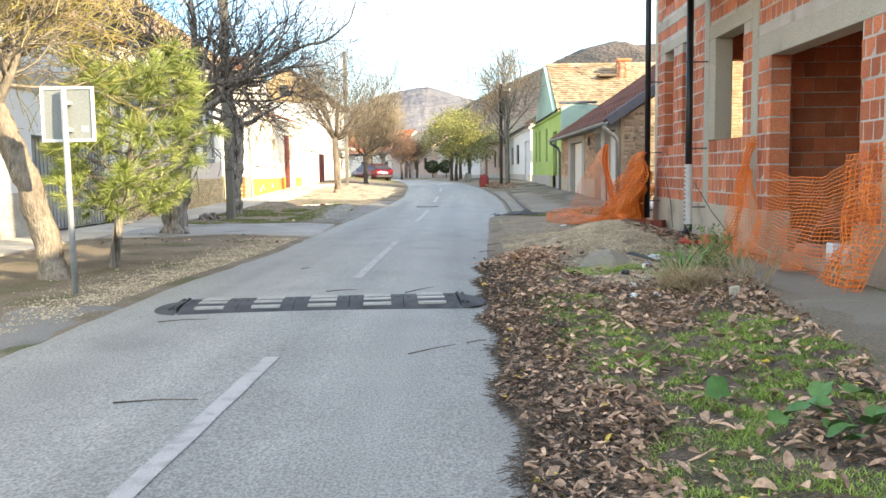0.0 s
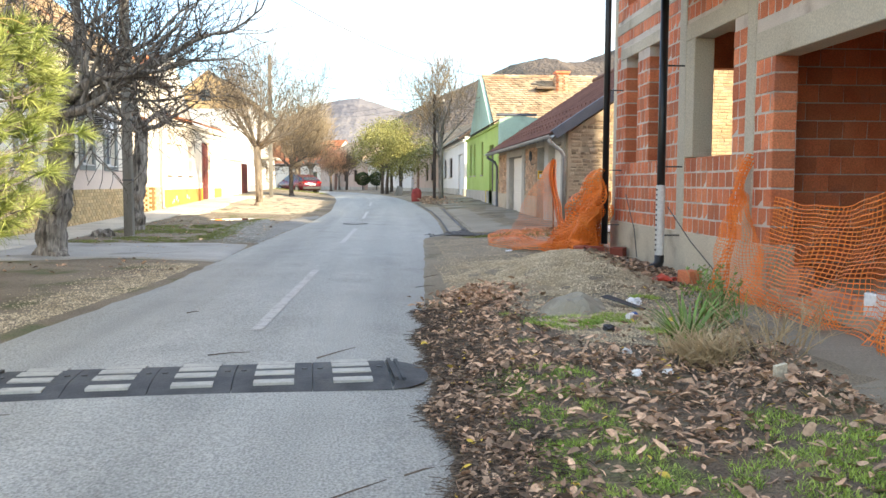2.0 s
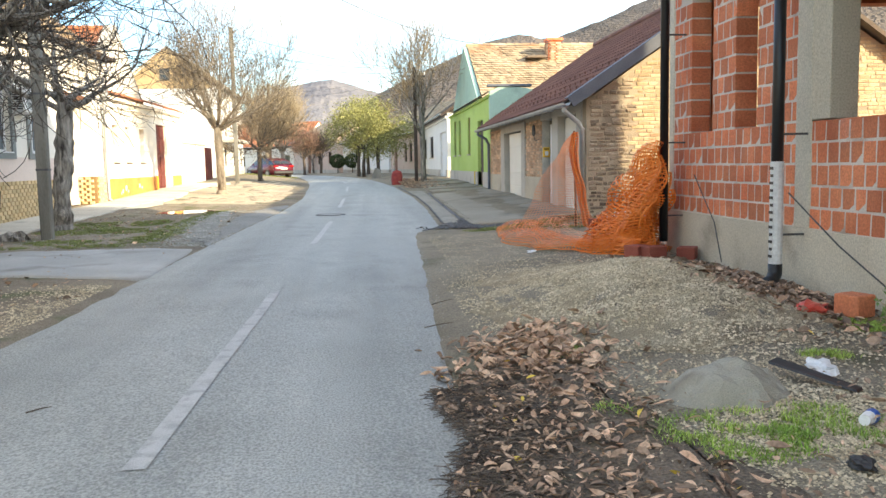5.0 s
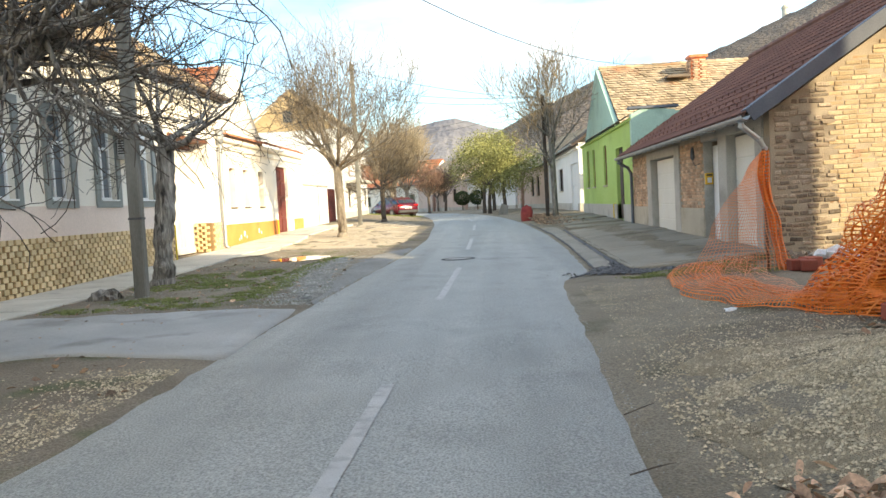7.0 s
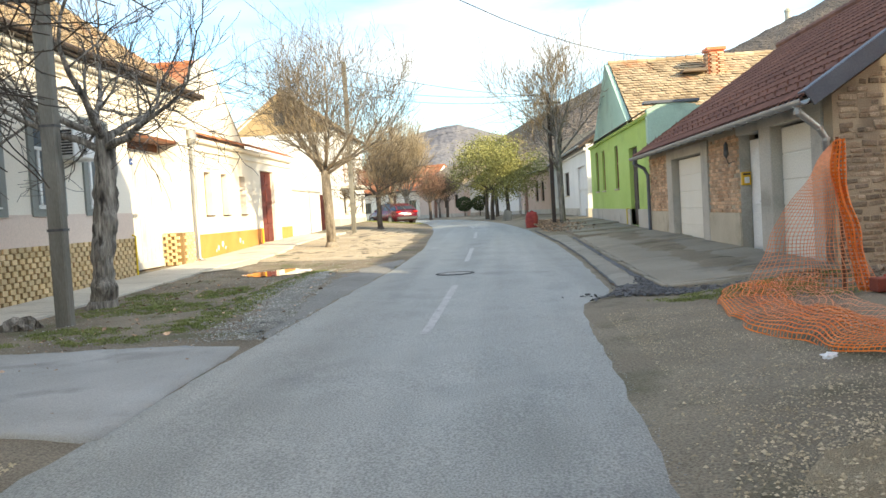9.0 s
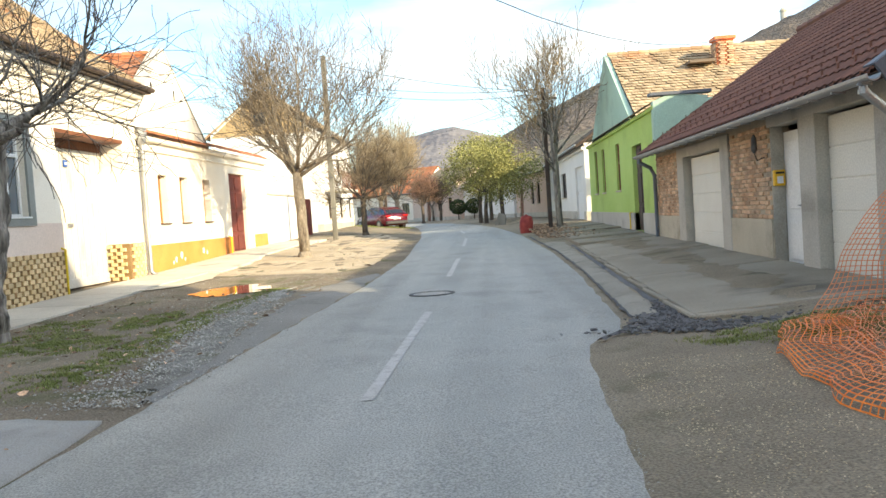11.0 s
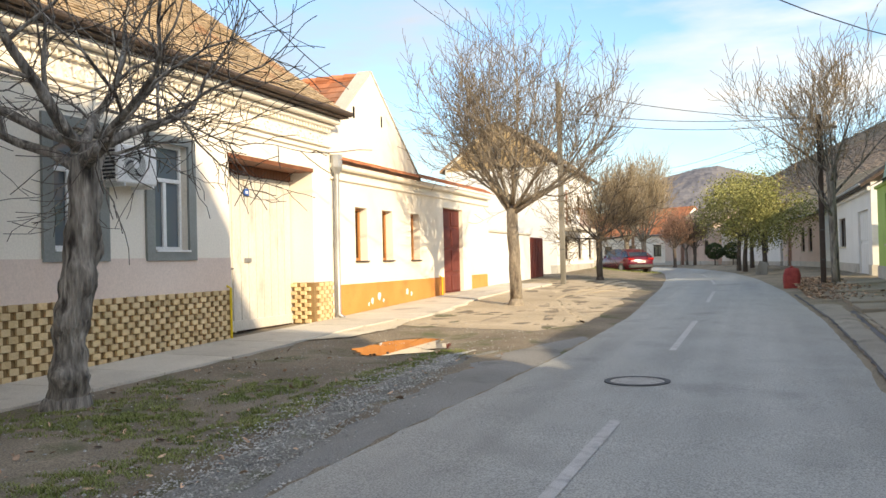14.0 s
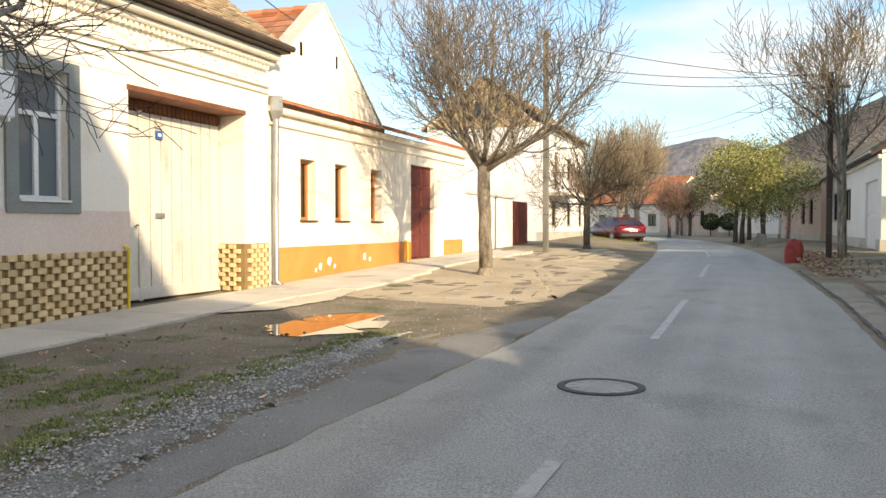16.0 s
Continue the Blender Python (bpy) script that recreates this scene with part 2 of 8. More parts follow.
# sand colour raised to include the sun falling on the forecourt
sunlit_sand = M("sunlit_sandy_earth", (0.40, 0.325, 0.225), (0.52, 0.43, 0.31), 0.5, 60, 0.93, 0.9, stain=(0.29, 0.235, 0.165), stain_scale=0.8, stain_at=0.55, depth=0.02, vary=(0.75, 1.25))
twig_yellow = M("yellow_shoots", (0.30, 0.25, 0.08), (0.40, 0.33, 0.13), 3.0, 30, 0.85, 0.0)
twig_red = M("reddish_twigs", (0.26, 0.15, 0.10), (0.34, 0.20, 0.14), 3.0, 30, 0.9, 0.0)
needle_m = M("pine_needles", (0.20, 0.26, 0.065), (0.38, 0.42, 0.14), 3.0, 30, 0.6, 0.0, rnd=0.35, src="island")
leaf_green = M("tree_leaves", (0.17, 0.175, 0.05), (0.30, 0.285, 0.098), 1.0, 20, 0.7, 0.0, rnd=0.45, src="island")
shrub_m = M("shrub_leaves", (0.030, 0.05, 0.018), (0.06, 0.085, 0.03), 2.0, 20, 0.8, 0.0, rnd=0.4, src="island")
grass_m = M("grass_blades", (0.20, 0.32, 0.045), (0.37, 0.48, 0.10), 2.0, 20, 0.7, 0.0, rnd=0.4, src="island")
iris_m = M("strap_leaves", (0.10, 0.19, 0.04), (0.21, 0.32, 0.085), 2.0, 20, 0.6, 0.0, rnd=0.25, src="island")
ivy_m = M("broad_leaves", (0.07, 0.17, 0.04), (0.12, 0.25, 0.07), 4.0, 30, 0.55, 0.2)
litter_m = M("dead_leaves", (0.36, 0.222, 0.145), (0.60, 0.41, 0.275), 6.0, 60, 0.8, 0.3, rnd=0.55, src="island", vary=(0.75, 1.25))
sand_m = M("building_sand", (0.31, 0.285, 0.225), (0.38, 0.35, 0.285), 3.0, 120, 0.95, 0.8, stain=(0.24, 0.21, 0.165), stain_scale=3.5)
gravel_bed = M("gravel_bed", (0.33, 0.262, 0.168), (0.45, 0.37, 0.25), 3.0, 110, 0.95, 1.0, stain=(0.22, 0.175, 0.115), stain_scale=2.0, depth=0.03, vary=(0.6, 1.4))
litter_dark = M("old_leaf_mould", (0.185, 0.122, 0.084), (0.37, 0.258, 0.178), 3.0, 60, 0.9, 0.3, rnd=0.6, src="island", vary=(0.75, 1.25))
render_blush = M("blush_render", (0.70, 0.57, 0.49), (0.75, 0.63, 0.55), 0.5, 35, 0.9, 0.15, stain=(0.64, 0.50, 0.41), stain_scale=0.8, stain_at=0.6, vary=(0.92, 1.07))
litter_yellow = M("yellow_leaves", (0.62, 0.42, 0.05), (0.70, 0.52, 0.12), 3.0, 60, 0.8, 0.2)
stalk_m = M("dry_stalks", (0.36, 0.26, 0.14), (0.50, 0.38, 0.23), 5.0, 40, 0.9, 0.0)
twig_dark = M("fallen_twigs", (0.07, 0.052, 0.04), (0.17, 0.13, 0.098), 5.0, 40, 0.9, 0.0, rnd=0.5, src="island")
net_m = M("orange_net_plastic", (0.80, 0.185, 0.022), (0.88, 0.25, 0.04), 3.0, 30, 0.55, 0.0)
net_pale = M("faded_net_plastic", (0.80, 0.30, 0.14), (0.84, 0.36, 0.19), 3.0, 30, 0.6, 0.0)
rubber = M("black_rubber", (0.045, 0.047, 0.05), (0.085, 0.087, 0.09), 4.0, 60, 0.75, 0.5, stain=(0.14, 0.135, 0.125), stain_scale=3.0, stain_at=0.6)
pad_m = M("bump_pad", (0.46, 0.45, 0.40), (0.36, 0.35, 0.315), 6.0, 60, 0.6, 0.3, stain=(0.28, 0.27, 0.25), stain_scale=9.0, stain_at=0.58)
pipe_black = M("black_pipe", (0.012, 0.012, 0.013), (0.02, 0.02, 0.021), 3.0, 40, 0.35, 0.0)
pipe_white = M("white_wrap", (0.70, 0.70, 0.68), (0.60, 0.60, 0.58), 8.0, 40, 0.5, 0.2)
zinc = M("zinc", (0.33, 0.33, 0.33), (0.42, 0.42, 0.41), 2.0, 40, 0.45, 0.1, metal=0.6)
zinc_dark = M("slate_flashing", (0.10, 0.115, 0.14), (0.14, 0.155, 0.18), 2.0, 40, 0.5, 0.1)
iron = M("cast_iron", (0.07, 0.07, 0.072), (0.12, 0.118, 0.115), 8.0, 60, 0.6, 0.5, metal=0.4)
galv = M("galvanised", (0.42, 0.45, 0.48), (0.50, 0.53, 0.56), 6.0, 40, 0.45, 0.0, metal=0.5)
white_plastic = M("white_plastic", (0.76, 0.76, 0.75), (0.80, 0.80, 0.79), 3.0, 40, 0.4, 0.0)
dark_plastic = M("dark_plastic", (0.03, 0.03, 0.032), (0.05, 0.05, 0.052), 3.0, 40, 0.5, 0.0)
door_cream = M("cream_door_paint", (0.76, 0.725, 0.64), (0.80, 0.77, 0.69), 1.2, 40, 0.6, 0.1)
gate_paint = M("old_white_paint", (0.55, 0.52, 0.46), (0.63, 0.60, 0.54), 1.5, 50, 0.8, 0.3, stain=(0.42, 0.38, 0.32), stain_scale=2.6, stain_at=0.60, grain=(1, 1, 0.3))
wood_brown = M("brown_wood", (0.15, 0.055, 0.026), (0.22, 0.085, 0.04), 3.0, 50, 0.6, 0.3, grain=(1, 1, 0.2))
wood_red = M("dark_red_wood", (0.13, 0.028, 0.022), (0.19, 0.045, 0.034), 3.0, 50, 0.55, 0.3, grain=(1, 1, 0.2))
wood_orange = M("varnished_wood", (0.36, 0.14, 0.04), (0.44, 0.19, 0.06), 3.0, 50, 0.5, 0.2, grain=(1, 1, 0.2))
wood_dark = M("dark_wood", (0.05, 0.035, 0.028), (0.085, 0.06, 0.045), 3.0, 50, 0.7, 0.3, grain=(1, 1, 0.2))
gate_grey = M("grey_sheet_metal", (0.27, 0.27, 0.27), (0.35, 0.345, 0.335), 1.0, 40, 0.6, 0.1)
yellow_pipe = M("yellow_gas_pipe", (0.70, 0.50, 0.02), (0.74, 0.55, 0.04), 3.0, 40, 0.5, 0.0)
mail_m = M("yellow_mailbox", (0.75, 0.42, 0.02), (0.80, 0.47, 0.04), 3.0, 40, 0.5, 0.0)
blue_m = M("blue_enamel", (0.03, 0.10, 0.36), (0.04, 0.13, 0.42), 3.0, 40, 0.4, 0.0)
car_paint = M("red_car_paint", (0.115, 0.008, 0.024), (0.14, 0.011, 0.028), 2.0, 30, 0.25, 0.0, metal=0.25, spec=0.7)
red_sack = M("red_net_sack", (0.24, 0.035, 0.035), (0.33, 0.06, 0.05), 8.0, 60, 0.8, 0.5)
red_plastic = M("red_plastic_film", (0.58, 0.06, 0.04), (0.66, 0.10, 0.07), 6.0, 40, 0.4, 0.3)
lamp_red = M("tail_lamp_red", (0.35, 0.01, 0.01), (0.40, 0.012, 0.012), 2.0, 30, 0.2, 0.0)
# blue-grey base paints in the sky reflection and curtains of the panes
pane_sky = glass("glass_sky_tint", (0.13, 0.155, 0.175))
pane_dark = glass("dark_glass", (0.012, 0.014, 0.016))
water = glass("puddle_water", (0.045, 0.036, 0.026), 0.015)
wood_far = M("wooded_slope", (0.13, 0.105, 0.085), (0.21, 0.165, 0.13), 0.02, 0.35, 1.0, 1.0, stain=(0.085, 0.09, 0.065), stain_scale=0.008, depth=8.0)
# brown woodland shifted to grey-blue: distance haze is put into the colour
hill_hazy = M("hazy_wooded_slope", (0.125, 0.12, 0.135), (0.175, 0.165, 0.17), 0.006, 0.03, 1.0, 1.0, stain=(0.22, 0.19, 0.16), stain_scale=0.005, stain_at=0.6, depth=15.0)


block_dark = M("dark_red_brick", (0.26, 0.065, 0.042), (0.34, 0.10, 0.065), 2.0, 55, 0.85, 0.45, rnd=0.2)
block_pale = M("pale_red_block", (0.58, 0.30, 0.215), (0.66, 0.38, 0.29), 2.0, 55, 0.9, 0.45, rnd=0.2)
pole_grey = M("weathered_pole_concrete", (0.15, 0.142, 0.12), (0.22, 0.208, 0.178), 2.0, 50, 0.9, 0.6, grain=(1, 1, 0.3), stain=(0.09, 0.085, 0.07), stain_scale=3.0, stain_at=0.56)
mould_m = M("leaf_mould_earth", (0.115, 0.088, 0.064), (0.20, 0.155, 0.112), 2.5, 60, 0.95, 1.0, stain=(0.12, 0.13, 0.055), stain_scale=1.4, stain_at=0.55, depth=0.03, vary=(0.6, 1.4))
grey_bed = M("grey_gravel_bed", (0.17, 0.165, 0.145), (0.27, 0.262, 0.235), 2.0, 60, 0.92, 1.0, stain=(0.13, 0.14, 0.07), stain_scale=1.5, stain_at=0.55, depth=0.03, vary=(0.5, 1.5))
gutter_m = M("gutter_concrete", (0.26, 0.238, 0.195), (0.34, 0.312, 0.258), 0.9, 70, 0.85, 0.7, stain=(0.15, 0.138, 0.11), stain_scale=1.2, stain_at=0.55, vary=(0.75, 1.25))
# old brick made pale yellow to carry sunlight on the right of the gable
sunlit_brick = M("sunlit_yellow_brick", (0.47, 0.345, 0.20), (0.60, 0.475, 0.30), 2.5, 45, 0.92, 0.6, rnd=0.2, stain=(0.42, 0.25, 0.15), stain_scale=1.6, stain_at=0.6, vary=(0.85, 1.15))
sunlit_brick_i = M("sunlit_yellow_brick_joined", (0.47, 0.345, 0.20), (0.60, 0.475, 0.30), 2.5, 45, 0.92, 0.6, rnd=0.2, src="island", stain=(0.42, 0.25, 0.15), stain_scale=1.6, stain_at=0.6, vary=(0.85, 1.15))
render_tan = M("tan_gable_render", (0.40, 0.28, 0.145), (0.49, 0.355, 0.195), 0.6, 35, 0.9, 0.25, stain=(0.34, 0.22, 0.11), stain_scale=0.8, stain_at=0.58)


# ---------- builders ----------
class Geo:
    """Vertices and faces of one mesh in the making."""

    def __init__(self):
        self.v, self.f = [], []

    def poly(self, pts):
        i = len(self.v)
        self.v += [tuple(p) for p in pts]
        self.f.append(tuple(range(i, i + len(pts))))

    def box(self, x0, x1, y0, y1, z0, z1, m=None):
        i = len(self.v)
        c = [(x, y, z) for z in (z0, z1) for x, y in ((x0, y0), (x1, y0), (x1, y1), (x0, y1))]
        self.v += [tuple(m @ Vector(p)) for p in c] if m else c
        self.f += [tuple(i + k for k in q) for q in ((3, 2, 1, 0), (4, 5, 6, 7), (0, 1, 5, 4), (1, 2, 6, 5), (2, 3, 7, 6), (3, 0, 4, 7))]
        return self

    def prism(self, pts, off):
        """A flat outline pushed along off, closed at both ends."""
        n, i, o = len(pts), len(self.v), Vector(off)
        self.v += [tuple(p) for p in pts] + [tuple(Vector(p) + o) for p in pts]
        self.f += [tuple(range(i + n - 1, i - 1, -1)), tuple(range(i + n, i + 2 * n))]
        self.f += [(i + k, i + (k + 1) % n, i + n + (k + 1) % n, i + n + k) for k in range(n)]
        return self

    def tube(self, pts, rad, n=6, cap=True):
        pts = [Vector(p) for p in pts]
        base, ref = len(self.v), None
        for k, p in enumerate(pts):
            d = (pts[min(k + 1, len(pts) - 1)] - pts[max(k - 1, 0)]).normalized()
            if ref is None:
                ref = d.orthogonal().normalized()
            ref = (ref - d * ref.dot(d)).normalized()
            s = d.cross(ref)
            r = rad[k] if isinstance(rad, (list, tuple)) else rad
            for j in range(n):
                a = 2 * math.pi * j / n
                self.v.append(tuple(p + (ref * math.cos(a) + s * math.sin(a)) * r))
        for k in range(len(pts) - 1):
            for j in range(n):
                a, b = base + k * n + j, base + k * n + (j + 1) % n
                self.f.append((a, b, b + n, a + n))
        if cap:
            self.f.append(tuple(base + j for j in range(n - 1, -1, -1)))
            e = base + (len(pts) - 1) * n
            self.f.append(tuple(e + j for j in range(n)))
        return self

    def mesh(self, name, smooth=False):
        me = bpy.data.meshes.new(name)
        me.from_pydata(self.v, [], self.f)
        if smooth:
            me.polygons.foreach_set("use_smooth", [True] * len(me.polygons))
        me.update()
        return me


def bevelled(me, w):
    bm = bmesh.new()
    bm.from_mesh(me)
    bmesh.ops.bevel(bm, geom=bm.edges[:], offset=w, segments=1, affect="EDGES", clamp_overlap=True)
    bm.to_mesh(me)
    bm.free()
    return me


def thing(name, at, label, category, group="", kind=""):
    ob = new(name)
    ob.empty_display_size = 0.1
    ob.location = at
    return tagged(ob, label, category, group, kind)


def part(name, geo, material, parent, label="", bevel=0.0, smooth=False, kind=""):
    """One mesh object under a thing or a part; its vertices are given in the world."""
    me = geo.mesh(name, smooth)
    if bevel:
        bevelled(me, bevel)
    me.materials.append(material)
    ob = new(name, me)
    if parent is not None:
        ob.parent = parent
        if parent.type == "EMPTY":
            ob.matrix_parent_inverse = Matrix.Translation(-parent.location)
    return tagged(ob, label, kind=kind)


def solo(name, geo, material, label, category, group="", kind="", bevel=0.0, smooth=False):
    ob = part(name, geo, material, None, "", bevel, smooth)
    return tagged(ob, label, category, group, kind)


def holed(geo, x0, x1, ys, zs, holes, m=None):
    """A wall between x0 and x1 over y and z, with rectangular holes (y0, y1, z0, z1) through it."""
    yy = sorted({*ys, *[h[0] for h in holes], *[h[1] for h in holes]})
    zz = sorted({*zs, *[h[2] for h in holes], *[h[3] for h in holes]})
    yy = [y for y in yy if ys[0] <= y <= ys[1]]
    zz = [z for z in zz if zs[0] <= z <= zs[1]]

    def solid(i, k):
        if not (0 <= i < len(yy) - 1 and 0 <= k < len(zz) - 1):
            return False
        y, z = (yy[i] + yy[i + 1]) / 2, (zz[k] + zz[k + 1]) / 2
        return not any(h[0] < y < h[1] and h[2] < z < h[3] for h in holes)

    def q(*pts):
        geo.poly([m @ Vector(p) for p in pts] if m else pts)

    for i in range(len(yy) - 1):
        for k in range(len(zz) - 1):
            if not solid(i, k):
                continue
            a, b, c, d = yy[i], yy[i + 1], zz[k], zz[k + 1]
            q((x0, a, c), (x0, a, d), (x0, b, d), (x0, b, c))
            q((x1, a, c), (x1, b, c), (x1, b, d), (x1, a, d))
            if not solid(i - 1, k):
                q((x0, a, c), (x1, a, c), (x1, a, d), (x0, a, d))
            if not solid(i + 1, k):
                q((x0, b, c), (x0, b, d), (x1, b, d), (x1, b, c))
            if not solid(i, k - 1):
                q((x0, a, c), (x0, b, c), (x1, b, c), (x1, a, c))
            if not solid(i, k + 1):
                q((x0, a, d), (x1, a, d), (x1, b, d), (x0, b, d))
    return geo


def smoothstep(a, b, x):
    t = min(1.0, max(0.0, (x - a) / (b - a)))
    return t * t * (3 - 2 * t)


def along(table, y):
    """Linear between (y, value) pairs."""
    if y <= table[0][0]:
        return table[0][1]
    for (a, u), (b, w) in zip(table, table[1:]):
        if y <= b:
            return u + (w - u) * (y - a) / (b - a)
    return table[-1][1]


# heights of the road and of the ground along the left walls
ROAD_Z = [(-20, 0), (10, 0.0), (16.5, 0.04), (23.7, 0.11), (31.6, 0.2), (41.7, 0.36), (50, 0.42), (70, 0.46), (100, 0.40), (140, 0.1)]
WALL_Z = [(-20, 0.05), (16, 0.06), (20, 0.08), (22.7, 0.13), (26.7, 0.22), (30.6, 0.29), (40, 0.54), (51, 0.72), (64, 0.9), (90, 0.9), (140, 0.6)]
EDGE_L = [(-20, -3.3), (6, -3.4), (10, -3.08), (15, -3.02), (19, -2.9), (26, -2.58), (33, -2.5), (45, -3.0), (55, -3.8), (66, -4.95), (80, -7.2), (100, -12.5), (115, -18), (130, -25)]
EDGE_R = [(-20, 0.3), (5, 0.28), (9, 0.45), (13, 0.6), (17.8, 0.8), (18.6, 0.88), (19.2, 1.28), (20, 1.42), (26, 1.58), (32, 1.6), (42, 1.22), (55, 0.4), (66, -0.7), (80, -2.9), (100, -7.5), (115, -12.5), (130, -19)]


def bend(y):
    """How far the street has swung to the left at y."""
    return along([(45, 0), (55, 0.6), (66, 1.6), (80, 3.9), (100, 9), (115, 14.2), (130, 21)], y)


def ground_z(x, y):
    r = along(ROAD_Z, y)
    u = x + bend(y)
    z = r
    if u < -3.0:
        z = r + smoothstep(-2.6, -8.2, u) * (along(WALL_Z, y) - r)
    if u > 0.6:
        k = smoothstep(17.4, 18.9, y)
        z = r + smoothstep(0.6 + 1.3 * k, 3.6, u) * (0.10 + 0.06 * k)
    if u > 0.4 and y < 14:
        # verge heaped with soil and gravel
        z += 0.36 * math.exp(-((x - 2.35) / 0.9) ** 2 - ((y - 10.0) / 1.5) ** 2)
        z += 0.06 * smoothstep(0.35, 1.1, x) * smoothstep(3.4, 2.4, x) * (1 if y < 9 else 0)
    if -6.8 < u < -3.9 and 24.6 < y < 29.4:
        k = smoothstep(1.0, 0.55, ((u - bend(y) + 5.3) / 1.15) ** 2 + ((y - 27.0) / 2.2) ** 2)
        z = z * (1 - k) + 0.128 * k
    edge = smoothstep(0.0, 0.35, max(along(EDGE_L, y) - x, x - along(EDGE_R, y)))
    z += edge * 0.022 * noise.noise(Vector((x * 1.7, y * 1.7, 0))) + edge * 0.012 * noise.noise(Vector((x * 5, y * 5, 3)))
    return z - 0.02 * (1 - edge)


# ---------- ground, road and paving ----------
def build_ground():
    xs = [-3000, -900, -300, -90, -45, -25, -16, -11]
    xs += [-9.6 + 0.3 * i for i in range(49)] + [6, 7.5, 10, 14, 25, 45, 90, 300, 900, 3000]
    ys = [-900, -200, -60, -25, -12] + [-8 + 0.3 * i for i in range(150)] + [38 + 1.0 * i for i in range(62)]
    ys += [105, 115, 130, 150, 200, 300, 600, 1200, 3000]
    g = Geo()
    for y in ys:
        for x in xs:
            far = max(smoothstep(12, 60, abs(x + bend(min(y, 130)))), smoothstep(130, 220, y))
            g.v.append((x, y, ground_z(max(-30, min(20, x)), max(-20, min(140, y))) * (1 - far) - 0.3 * far))
    n = len(xs)
    for j in range(len(ys) - 1):
        for i in range(n - 1):
            a = j * n + i
            g.f.append((a, a + 1, a + n + 1, a + n))
    ob = solo("ground", g, soil, "bare brown earth verge with sparse moss beside the street", "ground", kind="structure", smooth=True)
    ob.data.materials.append(soil_right)
    ob.data.materials.append(field)
    for p in ob.data.polygons:
        x, y, _ = p.center
        p.material_index = 2 if abs(x) > 22 or y > 150 or y < -20 else 1 if x + bend(y) > 0 else 0


def strip(name, left, right, y0, y1, dy, lift, material, label, across=6, rag=0.05, camber=0.0, kind="structure", category="road"):
    g = Geo()
    ny = int((y1 - y0) / dy)
    for j in range(ny + 1):
        y = y0 + (y1 - y0) * j / ny
        a = left(y) + rag * noise.noise(Vector((3, y * 1.9, 0))) + rag * noise.noise(Vector((3, y * 6, 9)))
        b = right(y) + rag * noise.noise(Vector((7, y * 1.9, 0))) + rag * noise.noise(Vector((7, y * 6, 9)))
        for i in range(across + 1):
            t = i / across
            x = a + (b - a) * t
            e = min(t, 1 - t)
            z = along(ROAD_Z, y) + lift + camber * (1 - (2 * t - 1) ** 2) - (0.03 if e == 0 else 0)
            g.v.append((x, y, z))
    for j in range(ny):
        for i in range(across):
            k = j * (across + 1) + i
            g.f.append((k, k + 1, k + across + 2, k + across + 1))
    return solo(name, g, material, label, category, kind=kind, smooth=True)


def patch(name, outline, lift, material, label, category, kind="structure", wob=0.06, n=90, thick=0.0, rest=None):
    """A flat-lying sheet with an uneven outline, draped on the ground."""
    pts, m = [], len(outline)
    for k in range(n):
        s = k * m / n
        i, f = int(s), s - int(s)
        a, b = Vector(outline[i]), Vector(outline[(i + 1) % m])
        p = a + (b - a) * f
        w = Vector((noise.noise(Vector((p.x * 2.3, p.y * 2.3, 1))), noise.noise(Vector((p.x * 2.3, p.y * 2.3, 5)))))
        pts.append(p + w * wob)
    cx = sum((p.x for p in pts)) / n
    cy = sum((p.y for p in pts)) / n
    g = Geo()
    rings = 9
    for r in range(rings + 1):
        for p in pts:
            x, y = cx + (p.x - cx) * r / rings, cy + (p.y - cy) * r / rings
            z = rest if rest is not None else ground_z(x, y) + lift
            g.v.append((x, y, z))
    for r in range(rings):
        for k in range(n):
            a, b = r * n + k, r * n + (k + 1) % n
            g.f.append((a, b, b + n, a + n))
    if thick:
        for p in pts:
            g.v.append((p.x, p.y, ground_z(p.x, p.y) + lift - thick))
        for k in range(n):
            a, b = rings * n + k, rings * n + (k + 1) % n
            g.f.append((a, b, b + n, a + n))
    return solo(name, g, material, label, category, kind=kind, smooth=True)


build_ground()
road = strip("road", lambda y: along(EDGE_L, y), lambda y: along(EDGE_R, y), -9, 128, 0.25, 0.0, asphalt,
             "worn pale grey asphalt street with ragged edges", 14, 0.035, 0.02)
SHOULDER = [(17, -3.0), (18.8, -3.02), (20, -3.25), (21.6, -3.47), (23.6, -3.6), (25.6, -3.7), (27, -3.35), (28.5, -2.7)]
strip("road_patch", lambda y: along(SHOULDER, y), lambda y: along(EDGE_L, y) + 0.06, 17.0, 28.5, 0.2, 0.011,
      asphalt_worn, "dark crumbling asphalt shoulder along the verge", 3, 0.07)
strip("road_patch", lambda y: -4.4 + 0.3 * noise.noise(Vector((2, y * 0.8, 4))), lambda y: along(EDGE_L, y) + 0.05, -6, 4.4, 0.2, 0.012,
      asphalt_worn, "dark worn asphalt lay-by beside the street", 4, 0.12)
strip("gravel_bed", lambda y: along(SHOULDER, y) - 0.4 * smoothstep(16.6, 18.5, y) * smoothstep(26.2, 24.0, y) - 0.1, lambda y: along(SHOULDER, y) + 0.05, 17.4, 26.3, 0.2, 0.016,
      grey_bed, "bed of loose grey gravel along the asphalt", 4, 0.16, category="gravel")


def kerb_x(y):
    """The line of the gutter channel before the garage driveway."""
    return 1.93 + 0.02 * (y - 20)


